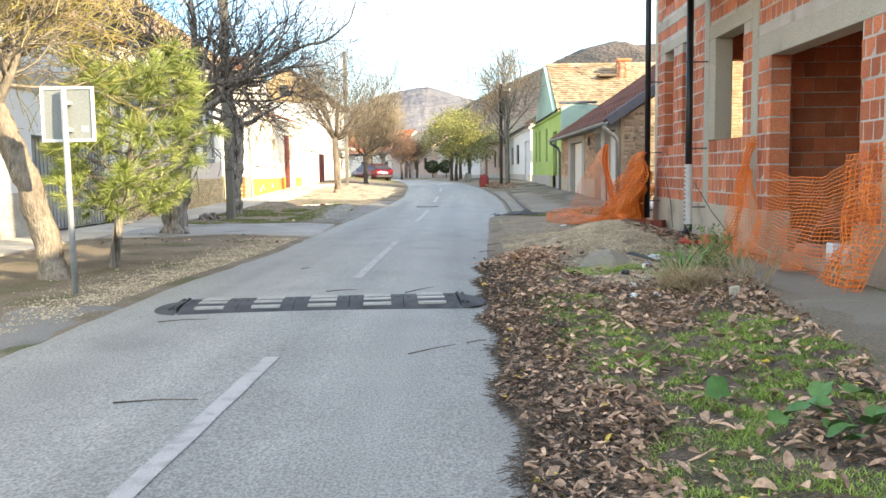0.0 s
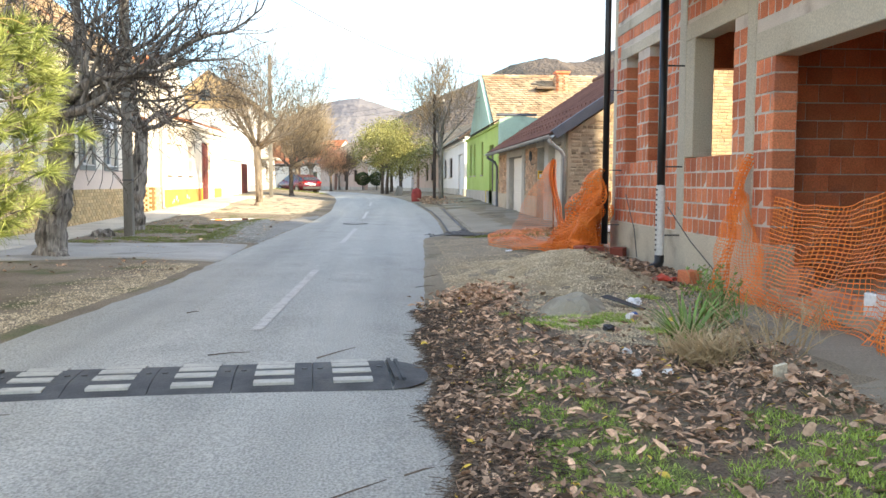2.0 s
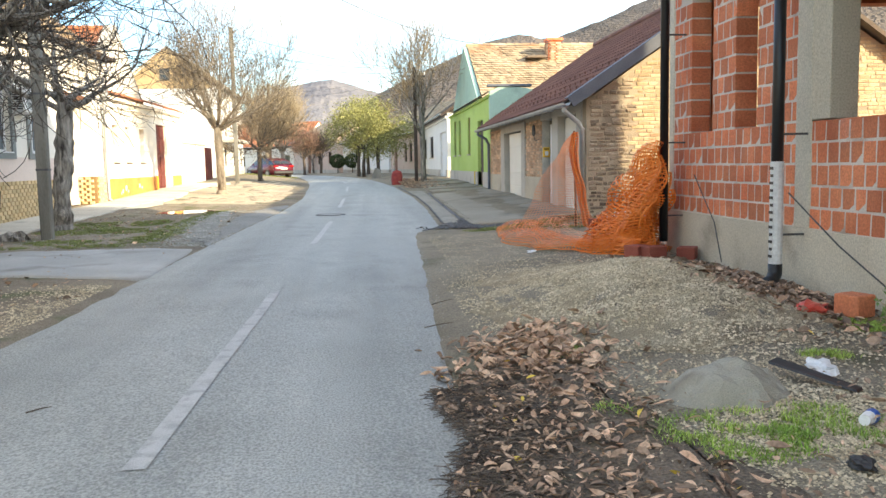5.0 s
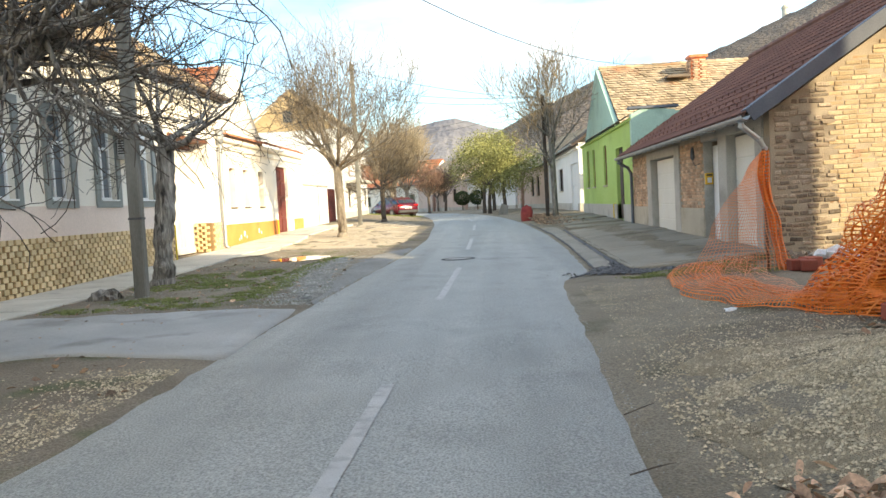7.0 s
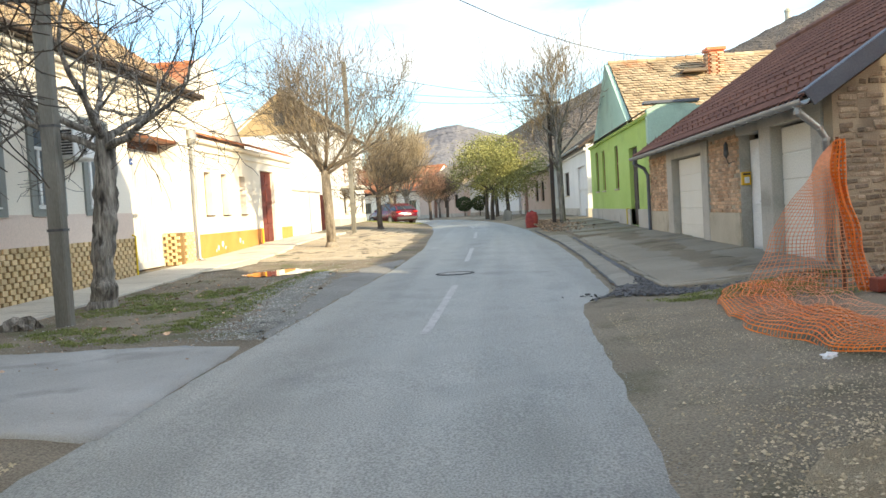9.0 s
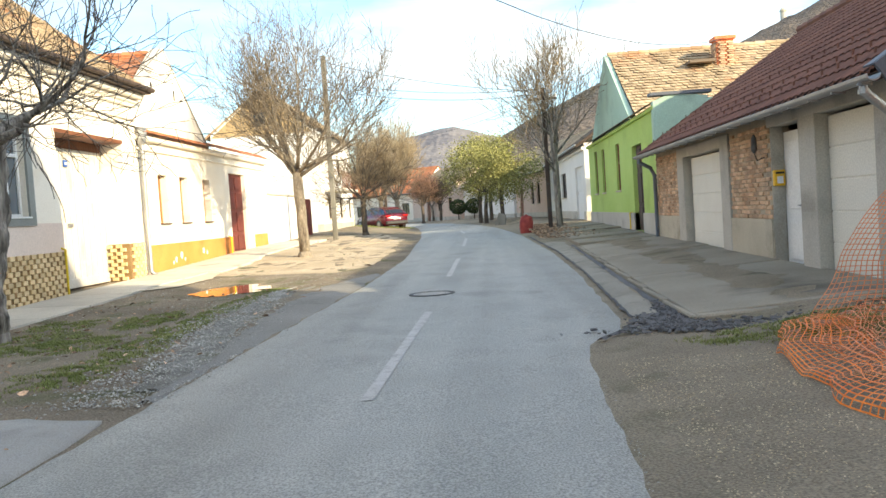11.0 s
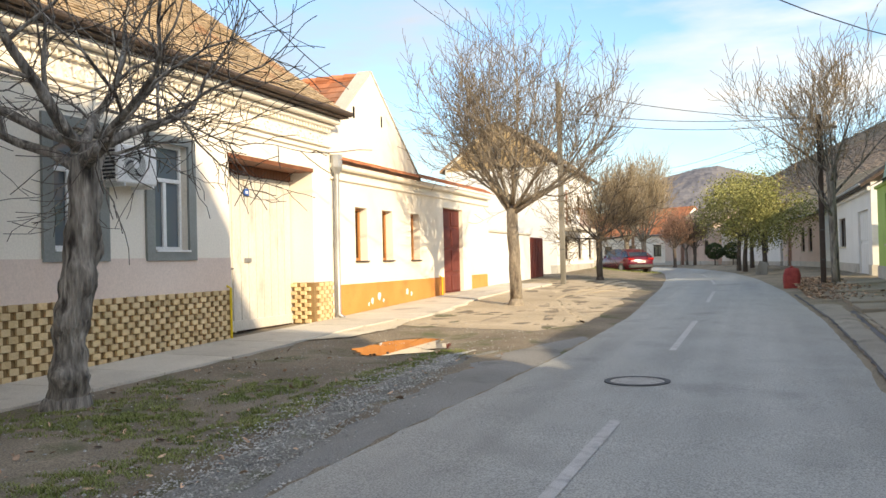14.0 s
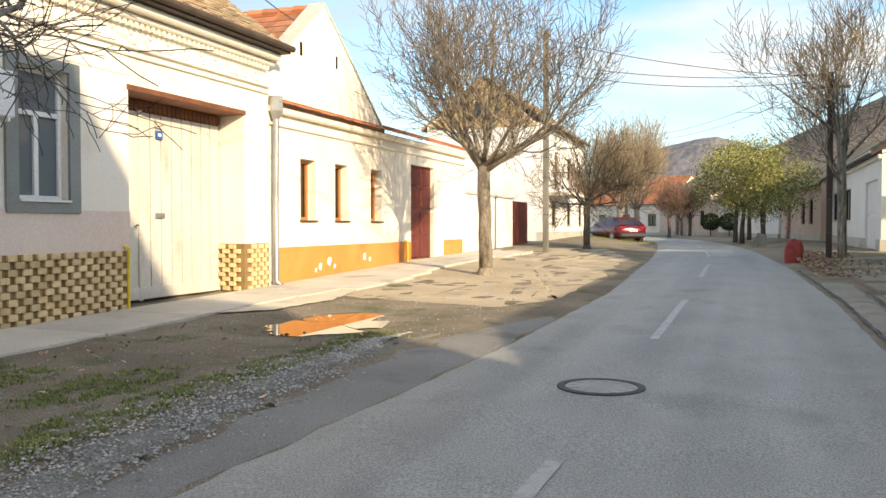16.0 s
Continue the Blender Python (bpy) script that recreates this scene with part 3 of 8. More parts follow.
strip("gutter", lambda y: along(EDGE_R, y) + 0.045, lambda y: kerb_x(y) - 0.05, 19.1, 36, 0.2, 0.03, gutter_m, "stained concrete gutter apron beside the asphalt", 3, 0.03, category="gutter")
strip("gutter_crack", lambda y: along(EDGE_R, y) + 0.012 + 0.03 * noise.noise(Vector((4, y * 3, 2))), lambda y: along(EDGE_R, y) + 0.04 + 0.05 * noise.noise(Vector((8, y * 4, 2))), 18.6, 40, 0.08, 0.033, asphalt_dark, "dark broken seam between asphalt and gutter", 2, 0.03, category="crack")
strip("gutter_channel", lambda y: kerb_x(y) - 0.055, lambda y: kerb_x(y) + 0.055, 19.3, 34, 0.2, 0.034, asphalt_dark, "narrow dirt-filled drainage channel", 2, 0.025, category="gutter")

# centre line dashes
DASH_X = [(-8, -1.5), (2, -1.33), (11.4, -1.17), (16.6, -1.07), (21.4, -0.96), (27, -0.92), (31.5, -0.9), (41.7, -0.95), (48, -1.2), (55, -1.7), (66, -2.8), (80, -5.0)]
for y0, y1 in ((-3.0, 2.0), (6.2, 11.4), (16.5, 21.4), (26.6, 31.5), (36.8, 41.7), (47, 51.8), (57, 62)):
    g = Geo()
    for k in range(24):
        y = y0 + (y1 - y0) * k / 23
        mid = along(EDGE_L, y) * 0.5 + along(EDGE_R, y) * 0.5
        for s in (-0.052, 0.052):
            x = along(DASH_X, y) + s + 0.008 * noise.noise(Vector((s * 90, y * 4, 2)))
            t = (x - along(EDGE_L, y)) / (along(EDGE_R, y) - along(EDGE_L, y))
            g.v.append((x, y, along(ROAD_Z, y) + 0.02 * (1 - (2 * t - 1) ** 2) + 0.006))
    g.f = [(2 * k, 2 * k + 1, 2 * k + 3, 2 * k + 2) for k in range(23)]
    solo("road_marking", g, paint_road, "worn white painted centre line dash", "road marking", "centre line dashes", "structure")

# left pavement: single slabs against the house
pave = thing("pavement", (-7.8, 12, 0.08), "pale concrete slab footpath along the houses", "pavement", kind="structure")
rng = random.Random(4)
y = -3.0
while y < 44:
    ln = 1.25 + rng.random() * 0.5
    if ln > 0:
        g = Geo()
        inner = -8.5 if y < 30 else -8.55
        outer = -7.05 - 0.1 * rng.random() if y < 28 else -6.6 - 0.5 * rng.random()
        z0, z1 = along(WALL_Z, y) + 0.055, along(WALL_Z, y + ln) + 0.055
        drop = rng.random() * 0.015
        top = [(inner, y + 0.01, z0), (outer, y + 0.01, z0 - 0.015 - drop), (outer + 0.02, y + ln - 0.01, z1 - 0.015 - drop), (inner, y + ln - 0.01, z1)]
        g.prism([Vector(p) - Vector((0, 0, 0.12)) for p in top], (0, 0, 0.12))
        part("slab", g, concrete_pale, pave, bevel=0.008)
    y += ln
patch("driveway", [(-8.6, 26.6), (-8.6, 30.3), (-6.7, 30.5), (-6.4, 29.0), (-6.6, 27.4), (-7.3, 26.6)], 0.02, concrete, "worn concrete apron before the gate", "driveway", wob=0.1)
# third sheet: paler sand laid over the sunlit ground, sunlight in its colour
patch("driveway", [(-8.5, 30.6), (-8.55, 46), (-5.2, 51), (-3.7, 45), (-3.2, 38), (-3.0, 31.5), (-3.7, 29.4), (-5.6, 29.6)], 0.006, sunlit_sand, "trodden sand forecourt with sunlight in its colour", "ground", wob=0.3)
patch("driveway", [(-8.4, 13.0), (-8.4, 16.3), (-6.3, 16.3), (-4.4, 16.5), (-3.0, 16.4), (-2.9, 12.9), (-4.6, 13.3), (-6.6, 12.6)], 0.025, grey_slab, "cracked grey concrete driveway across the verge", "driveway", wob=0.05, thick=0.06)
patch("puddle", [(-5.9, 25.95), (-5.3, 25.5), (-4.7, 25.85), (-4.45, 26.6), (-4.6, 27.4), (-5.0, 27.9), (-5.4, 28.5), (-5.8, 28.2), (-6.05, 27.5), (-5.85, 26.8)], 0, water, "shallow still puddle reflecting the houses", "puddle", wob=0.38, n=160, rest=0.142)

patch("gravel_bed", [(0.9, 8.2), (1.6, 7.5), (2.6, 7.6), (3.3, 8.6), (3.5, 10.5), (3.2, 12.2), (2.2, 12.7), (1.2, 12.0), (0.8, 10.2)], 0.004, gravel_bed, "bed of tan gravel before the plinth", "gravel", wob=0.25)

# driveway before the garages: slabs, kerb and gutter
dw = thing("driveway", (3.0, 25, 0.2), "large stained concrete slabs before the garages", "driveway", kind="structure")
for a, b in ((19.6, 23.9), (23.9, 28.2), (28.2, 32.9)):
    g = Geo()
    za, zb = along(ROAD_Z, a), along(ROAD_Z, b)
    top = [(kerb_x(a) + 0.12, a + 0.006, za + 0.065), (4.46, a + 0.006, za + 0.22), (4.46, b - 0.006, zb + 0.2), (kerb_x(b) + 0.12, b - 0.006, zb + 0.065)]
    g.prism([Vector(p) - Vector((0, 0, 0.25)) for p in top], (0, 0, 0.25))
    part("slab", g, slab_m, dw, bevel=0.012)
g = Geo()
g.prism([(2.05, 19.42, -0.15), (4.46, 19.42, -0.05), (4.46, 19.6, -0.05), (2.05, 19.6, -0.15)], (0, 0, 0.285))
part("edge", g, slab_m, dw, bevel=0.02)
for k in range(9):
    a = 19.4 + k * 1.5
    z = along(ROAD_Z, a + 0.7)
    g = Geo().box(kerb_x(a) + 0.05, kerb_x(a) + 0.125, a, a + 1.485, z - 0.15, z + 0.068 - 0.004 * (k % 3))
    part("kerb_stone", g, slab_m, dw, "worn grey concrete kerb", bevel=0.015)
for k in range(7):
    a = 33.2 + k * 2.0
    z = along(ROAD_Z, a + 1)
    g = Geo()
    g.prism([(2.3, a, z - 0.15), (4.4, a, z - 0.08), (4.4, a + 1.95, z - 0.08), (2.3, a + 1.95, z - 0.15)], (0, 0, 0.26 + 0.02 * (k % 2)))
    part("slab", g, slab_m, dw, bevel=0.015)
# broken tar lumps where the gutter ends
g = Geo()
rng = random.Random(9)
for k in range(4200):
    w = rng.random()
    if w < 0.72:
        y = 18.95 + abs(rng.gauss(0, 0.75))
        x = kerb_x(y) - 0.1 + rng.gauss(-0.05, 0.16) if y < 20 else kerb_x(y) - 0.02 + rng.gauss(0, 0.07)
    else:
        x, y = 1.9 + rng.gauss(0.1, 0.42), 18.95 + rng.gauss(0, 0.13)
    s = 0.004 + rng.random() ** 3 * 0.03
    m = pose(x, y, max(ground_z(x, y), along(ROAD_Z, y) + 0.03) + s * 0.2, rng.gauss(0, 14), rng.gauss(0, 14), rng.random() * 180)
    g.box(-s, s, -s * 0.7, s * 0.7, -s * 0.18, s * 0.18, m)
solo("broken_asphalt", g, asphalt_dark, "loose lumps of black broken asphalt at the gutter end", "rubble", kind="stuff")
patch("leaf_mould_bed", [(0.27, -3.4), (1.5, -3.4), (1.8, -0.9), (2.15, 1.1), (2.5, 3.5), (2.45, 4.7), (1.5, 5.0), (1.25, 6.2), (1.0, 7.7), (0.6, 8.2), (0.33, 7.2), (0.25, 4.5), (0.27, 1.0)], 0.008, mould_m, "dark damp earth under the leaf litter", "ground", wob=0.12)
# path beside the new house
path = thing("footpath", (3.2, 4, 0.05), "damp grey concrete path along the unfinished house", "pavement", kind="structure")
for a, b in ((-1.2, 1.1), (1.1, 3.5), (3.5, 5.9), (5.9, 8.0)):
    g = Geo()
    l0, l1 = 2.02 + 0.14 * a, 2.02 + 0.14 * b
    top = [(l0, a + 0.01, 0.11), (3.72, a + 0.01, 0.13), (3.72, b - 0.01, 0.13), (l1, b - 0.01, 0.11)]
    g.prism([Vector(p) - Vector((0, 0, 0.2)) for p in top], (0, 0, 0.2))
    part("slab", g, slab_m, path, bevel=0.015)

# ---------- hills ----------
def hill(name, ridge, depth, material, label, near_z=-2, rough=0.022):
    """A wooded ridge: a crest line with slopes falling towards and away from the street."""
    g = Geo()
    n = 220
    rows = 44
    for i in range(n + 1):
        s = i / n * (len(ridge) - 1)
        k = min(int(s), len(ridge) - 2)
        a, b = Vector(ridge[k]), Vector(ridge[k + 1])
        p = a + (b - a) * (s - k)
        for j in range(rows + 1):
            t = j / rows * 1.25
            h = (p.z - near_z) * math.cos(min(1.25, abs(t - 1.0)) * math.pi / 2 * 0.8) if t < 1 else (p.z - near_z) * (1 - (t - 1))
            h = near_z + h * (0.15 + 0.85 * smoothstep(-0.1, 1.0, t)) if t < 1 else near_z + h
            y = p.y - depth * (1 - t)
            h += rough * (p.z - near_z) * (noise.noise(Vector((p.x * 0.012, y * 0.012, 1))) * 0.6 + noise.noise(Vector((p.x * 0.05, y * 0.05, 4))) * 0.35 + noise.noise(Vector((p.x * 0.13, y * 0.13, 7))) * 0.5) * (0.4 if t >= 1 else 1)
            g.v.append((p.x, y, h))
    w = rows + 1
    for i in range(n):
        for j in range(rows):
            a = i * w + j
            g.f.append((a, a + w, a + w + 1, a + 1))
    return solo(name, g, material, label, "hill", kind="structure", smooth=True)


hill("far_hill", [(-1500, 2100, 20), (-700, 2100, 40), (-420, 2050, 70), (-292, 2000, 112), (-179, 2000, 180), (-100, 2000, 197), (-64, 2000, 199), (8, 2000, 176), (120, 2000, 150), (400, 2050, 120), (900, 2100, 60)], 700, hill_hazy, "distant bare wooded hill with blue haze in its colour")
hill("near_hill", [(-260, 760, 2), (-120, 740, 4), (-60, 720, 10), (-30, 705, 31), (7, 700, 54), (31, 700, 67), (69, 700, 84), (97, 700, 97), (124, 700, 103), (140, 700, 99), (158, 700, 101), (197, 700, 116), (244, 700, 137), (300, 700, 160), (420, 690, 190), (700, 640, 200)], 420, wood_far, "brown leafless wooded hillside above the roofs")
tower = thing("hilltop_tower", (245, 700, 138), "small pale stone tower on the hilltop", "tower")
part("shaft", Geo().tube([(245, 700, 134), (245, 700, 143)], 2.4, 10), concrete_pale, tower)
part("cap", Geo().tube([(245, 700, 143), (245, 700, 144.5), (245, 700, 146.5)], [3.0, 2.6, 0.3], 10), concrete, tower)


# ---------- shared house pieces ----------
def place_pieces(name, mats, meshes, parent, shared, joined, cap=300):
    """Like pieces on shared meshes as parts; those past the cap joined into one."""
    for k, (m, i) in enumerate(mats[:cap]):
        ob = new(name, meshes[i])
        if not meshes[i].materials:
            meshes[i].materials.append(shared)
        ob.matrix_basis = m
        ob.parent = parent
        if parent.type == "EMPTY":
            ob.matrix_parent_inverse = Matrix.Translation(-parent.location)
    if len(mats) > cap:
        g = Geo()
        for m, i in mats[cap:]:
            o = len(g.v)
            g.v += [tuple(m @ v.co) for v in meshes[i].vertices]
            g.f += [tuple(o + q for q in p.vertices) for p in meshes[i].polygons]
        part(name, g, joined, parent, kind="stuff")


def chip_box(sx, sy, sz, w, seed, jit=0.0):
    """A small block about its centre with worn edges and slightly uneven corners."""
    r = random.Random(seed)
    g = Geo().box(-sx / 2, sx / 2, -sy / 2, sy / 2, -sz / 2, sz / 2)
    g.v = [tuple(c + (r.random() - 0.5) * jit for c in v) for v in g.v]
    return bevelled(g.mesh("piece"), w)


def tiled_slope(geo, origin, along_v, up_v, length, rise, tw, th, normal, seed, thick=0.018, lift=0.022, jit=0.0, round_ends=False):
    """Overlapping roof tiles on a slope; along_v and up_v are unit vectors."""
    r = random.Random(seed)
    a, u, n = Vector(along_v), Vector(up_v), Vector(normal)
    rows, cols = int(rise / th) + 1, int(length / tw) + 1
    for j in range(rows):
        off = (j % 2) * tw / 2
        for i in range(-1, cols):
            s0, s1 = max(0, i * tw + off), min(length, (i + 1) * tw + off - 0.006)
            if s1 - s0 < 0.03:
                continue
            t0, t1 = j * th - 0.02, min(rise, (j + 1) * th + 0.04)
            h = r.random() * jit
            p = [origin + a * s0 + u * t0 + n * (lift + h), origin + a * s1 + u * t0 + n * (lift + h + r.random() * jit),
                 origin + a * s1 + u * t1 + n * 0.002, origin + a * s0 + u * t1 + n * 0.002]
            k = len(geo.v)
            geo.v += [tuple(q) for q in p] + [tuple(p[0] - n * thick), tuple(p[1] - n * thick)]
            geo.f += [(k, k + 1, k + 2, k + 3), (k + 4, k + 5, k + 1, k), (k + 4, k, k + 3), (k + 1, k + 5, k + 2)]


def gable_roof(parent, x0, x1, y0, y1, z_eave, z_ridge, axis, cover, tw, th, seed, over=0.35, jit=0.0, sides=(True, True), thick=0.12, board=None):
    """Two tiled slopes with a ridge along x or y, as parts of a house."""
    if axis == "y":
        mid = (x0 + x1) / 2
        ends = [(Vector((x0 - over, y0, z_eave)), Vector((mid, y0, z_ridge)), Vector((0, 1, 0)), y1 - y0), (Vector((x1 + over, y1, z_eave)), Vector((mid, y1, z_ridge)), Vector((0, -1, 0)), y1 - y0)]
    else:
        mid = (y0 + y1) / 2
        ends = [(Vector((x1, y0 - over, z_eave)), Vector((x1, mid, z_ridge)), Vector((-1, 0, 0)), x1 - x0), (Vector((x0, y1 + over, z_eave)), Vector((x0, mid, z_ridge)), Vector((1, 0, 0)), x1 - x0)]
    for k, (low, top, a, ln) in enumerate(ends):
        u = (top - low).normalized()
        nrm = u.cross(a) if u.cross(a).z > 0 else a.cross(u)
        base = Geo()
        base.prism([low, top, top + a * ln, low + a * ln], -nrm * thick)
        part("roof_deck", base, board or wood_dark, parent)
        if sides[k]:
            g = Geo()
            tiled_slope(g, low, a, u, ln, (top - low).length, tw, th, nrm, seed + k, jit=jit)
            part("roof_tiles", g, cover, parent, kind="stuff")
    g = Geo()
    a, b = (ends[0][1], ends[0][1] + ends[0][2] * ends[0][3])
    n = max(2, int((b - a).length / 0.38))
    for k in range(n):
        p, q = a.lerp(b, k / n), a.lerp(b, (k + 1.12) / n)
        g.tube([p + Vector((0, 0, 0.0)), q + Vector((0, 0, 0.015))], [0.10, 0.115], 8)
    part("ridge_tiles", g, cover, parent, kind="stuff")


def upvc_window(parent, x, y0, y1, z0, z1, face, frame_m, glass_m, sash=0.05, bars=(0.5,), transom=0.0, label=""):
    """A window in the plane x; face is +1 when it looks towards +x."""
    d = 0.03 * face
    win = part("window", Geo().box(min(x - d, x), max(x - d, x), y0, y1, z0, z1), glass_m, parent, label)
    g = Geo()
    xa, xb = sorted((x + 0.003 * face, x + 0.05 * face))
    for a, b, c, e in ((y0, y1, z0, z0 + sash), (y0, y1, z1 - sash, z1), (y0, y0 + sash, z0 + sash, z1 - sash), (y1 - sash, y1, z0 + sash, z1 - sash)):
        g.box(xa, xb, a, b, c, e)
    part("frame", g, frame_m, win, bevel=0.006)
    g = Geo()
    top = z1 - sash
    if transom:
        zt = z0 + (z1 - z0) * transom
        g.box(xa, xb, y0 + sash, y1 - sash, zt - sash * 0.6, zt + sash * 0.6)
        top = zt - sash * 0.6
    for f in bars:
        yc = y0 + (y1 - y0) * f
        g.box(xa, xb, yc - sash * 0.7, yc + sash * 0.7, z0 + sash, top)
    if g.v:
        part("mullion", g, frame_m, win, bevel=0.006)
    return win


def downpipe(name, pts, r, material, label):
    g = Geo().tube(pts, r, 10)
    ob = thing(name, pts[-1], label, "downpipe")
    part("pipe", g, material, ob, smooth=True)
    for k in range(1, len(pts) - 1):
        part("collar", Geo().tube([Vector(pts[k]) - Vector((0, 0, 0.025)), Vector(pts[k]) + Vector((0, 0, 0.025))], r * 1.18, 10), material, ob)
    return ob


# ---------- unfinished block house ----------
new_house = thing("unfinished_house", (9, 8.5, 0), "unfinished house of bare red clay blocks and concrete", "house")
HX = 3.9
holes = [(4.92, 7.28, 0.25, 2.65), (8.36, 9.88, 1.68, 3.22), (11.0, 11.5, 1.68, 3.42), (12.13, 12.75, 1.68, 3.42), (12.13, 12.75, 4.25, 5.6), (11.0, 11.5, 4.25, 5.6)]
part("wall", holed(Geo(), HX, HX + 0.25, (3.6, 13.5), (0.66, 9.9), [(a - 0.022, b + 0.022, c - 0.022, d + 0.022) for a, b, c, d in holes]), mortar, new_house, "clay block wall with grey mortar joints")
g = Geo()
holed(g, HX - 0.03, HX + 0.27, (3.6, 13.52), (-0.3, 0.68), [(4.92, 7.28, 0.24, 0.70)])
part("plinth", g, concrete, new_house, "rough grey concrete plinth", bevel=0.01)
frames = [("column", 13.34, 13.503, 0.68, 9.9), ("column", 9.9, 10.17, 0.68, 3.96), ("column", 7.75, 7.98, 0.68, 3.96), ("column", 4.15, 4.42, 0.68, 3.96),
          ("beam", 4.42, 7.75, 2.65, 2.95), ("lintel", 7.98, 9.9, 3.22, 3.44), ("lintel", 10.72, 13.1, 3.42, 3.60), ("beam", 10.17, 13.34, 3.86, 4.03), ("beam", 3.7, 10.17, 3.96, 4.2)]
for nm, a, b, c, d in frames:
    part(nm, Geo().box(HX - 0.012, HX + 0.262, a, b, c, d), concrete, new_house, "board-marked grey concrete", bevel=0.008)
part("column", Geo().box(HX - 0.008, HX + 0.258, 9.6, 9.9, 1.68, 3.22), concrete, new_house, "board-marked grey concrete", bevel=0.008)
g = Geo()
turn = Matrix.Rotation(radians(-90), 4, "Z")
# end wall with a wide opening, back and side walls, floors
for a, b, c, d in ((4.15, 4.75, 0, 9.9), (4.75, 7.4, 0, 1.6), (4.75, 7.4, 3.35, 9.9), (7.4, 13.9, 0, 9.9)):
    g.box(a, b, 13.25, 13.5, c, d)
part("end_wall", g, block_i, new_house)
part("back_wall", Geo().box(13.65, 13.9, 3.6, 13.25, 0, 9.9), block_i, new_house)
part("side_wall", Geo().box(4.15, 13.65, 3.6, 3.85, 0, 9.9), block_i, new_house)
part("inner_wall", Geo().box(4.15, 6.6, 7.99, 8.2, 0, 3.96), mortar, new_house)
part("inner_wall", Geo().box(6.6, 6.8, 3.85, 8.2, 0, 3.96), mortar, new_house)
part("floor", Geo().box(4.12, 13.6, 3.9, 13.2, 0.1, 0.24), concrete, new_house)
part("ceiling", Geo().box(4.16, 13.64, 3.86, 13.24, 3.97, 4.12), concrete, new_house)
part("balcony_slab", Geo().box(2.66, 3.886, 5.2, 10.05, 3.95, 4.13), concrete, new_house, "raw grey concrete balcony slab", bevel=0.01)
gable_roof(new_house, 3.9, 13.9, 3.6, 13.5, 9.9, 11.9, "y", roof_red, 0.3, 0.35, 31, 0.1)
for yy in (3.6, 13.3):
    part("gable", Geo().prism([(3.9, yy, 9.85), (13.9, yy, 9.85), (8.9, yy, 11.8)], (0, 0.2, 0)), block_i, new_house)

COURSE, BLK = 0.2, 0.19
solid_spans = []
for k in range(46):
    z = 0.68 + k * COURSE
    zc = z + 0.1
    cuts = [(4.15, 4.42), (7.75, 7.98), (9.9, 10.17), (13.34, 13.5)] if z < 4.1 else [(13.34, 13.5)]
    cuts += [(h[0], h[1]) for h in holes if h[2] - 0.05 < zc < h[3] + 0.05]
    if 1.68 < zc < 3.22:
        cuts.append((9.6, 9.9))
    cuts += [(a, b) for nm, a, b, c, d in frames if nm in ("beam", "lintel") and c - 0.06 < zc < d + 0.06]
    cuts.sort()
    y = 4.42 if z < 4.1 else 3.62
    spans = []
    for a, b in cuts + [(13.34, 13.34)]:
        if a > y + 0.04:
            spans.append((y, a))
        y = max(y, b)
    solid_spans.append((z, spans))
block_meshes = [chip_box(0.252, BLK - 0.018, COURSE - 0.019, 0.006, s, 0.008) for s in range(3)]
half_meshes = [chip_box(0.252, BLK / 2 - 0.018, COURSE - 0.019, 0.006, 10 + s, 0.008) for s in range(2)]
pieces = []
rng = random.Random(2)
for k, (z, spans) in enumerate(solid_spans):
    for a, b in spans:
        y = a + 0.006
        first = k % 2 == 1
        while y < b - 0.05:
            ln = BLK / 2 if first and b - a > 0.4 else BLK * (0.82 + 0.3 * rng.random())
            first = False
            if y + ln > b + 0.01:
                ln = b - y
            m = pose(HX + 0.1245 - rng.random() * 0.003, y + ln / 2, z + COURSE / 2, 0, 0, (rng.random() - 0.5) * 0.8)
            full = ln > BLK * 0.7
            base = BLK if full else BLK / 2
            m = m @ Matrix.Diagonal((1, (ln - 0.018) / (base - 0.018), 1, 1))
            pieces.append((m, rng.randrange(3) if full else 3 + rng.randrange(2)))
            y += ln
pieces.sort(key=lambda p: p[0].translation.y + p[0].translation.z * 0.4)
place_pieces("brick", pieces, block_meshes + half_meshes, new_house, block_m, block_i, 300)
# courses on the inner garage wall
pieces = []
for k in range(18):
    y = 3.9 + (k % 2) * 0.145
    while y < 7.7:
        pieces.append((pose(6.6 + 0.116, y + 0.145, 0.24 + 0.1 + k * 0.2) @ Matrix.Diagonal((1, 1.64, 1.03, 1)), rng.randrange(3)))
        y += 0.29
    x = 4.16 + (k % 2) * 0.145
    while x < 6.4:
        pieces.append((pose(x + 0.145, 7.99 + 0.116, 0.24 + 0.1 + k * 0.2, 0, 0, 90) @ Matrix.Diagonal((1, 1.64, 1.03, 1)), rng.randrange(3)))
        x += 0.29
place_pieces("brick", pieces, block_meshes, new_house, block_m, block_i, 0)

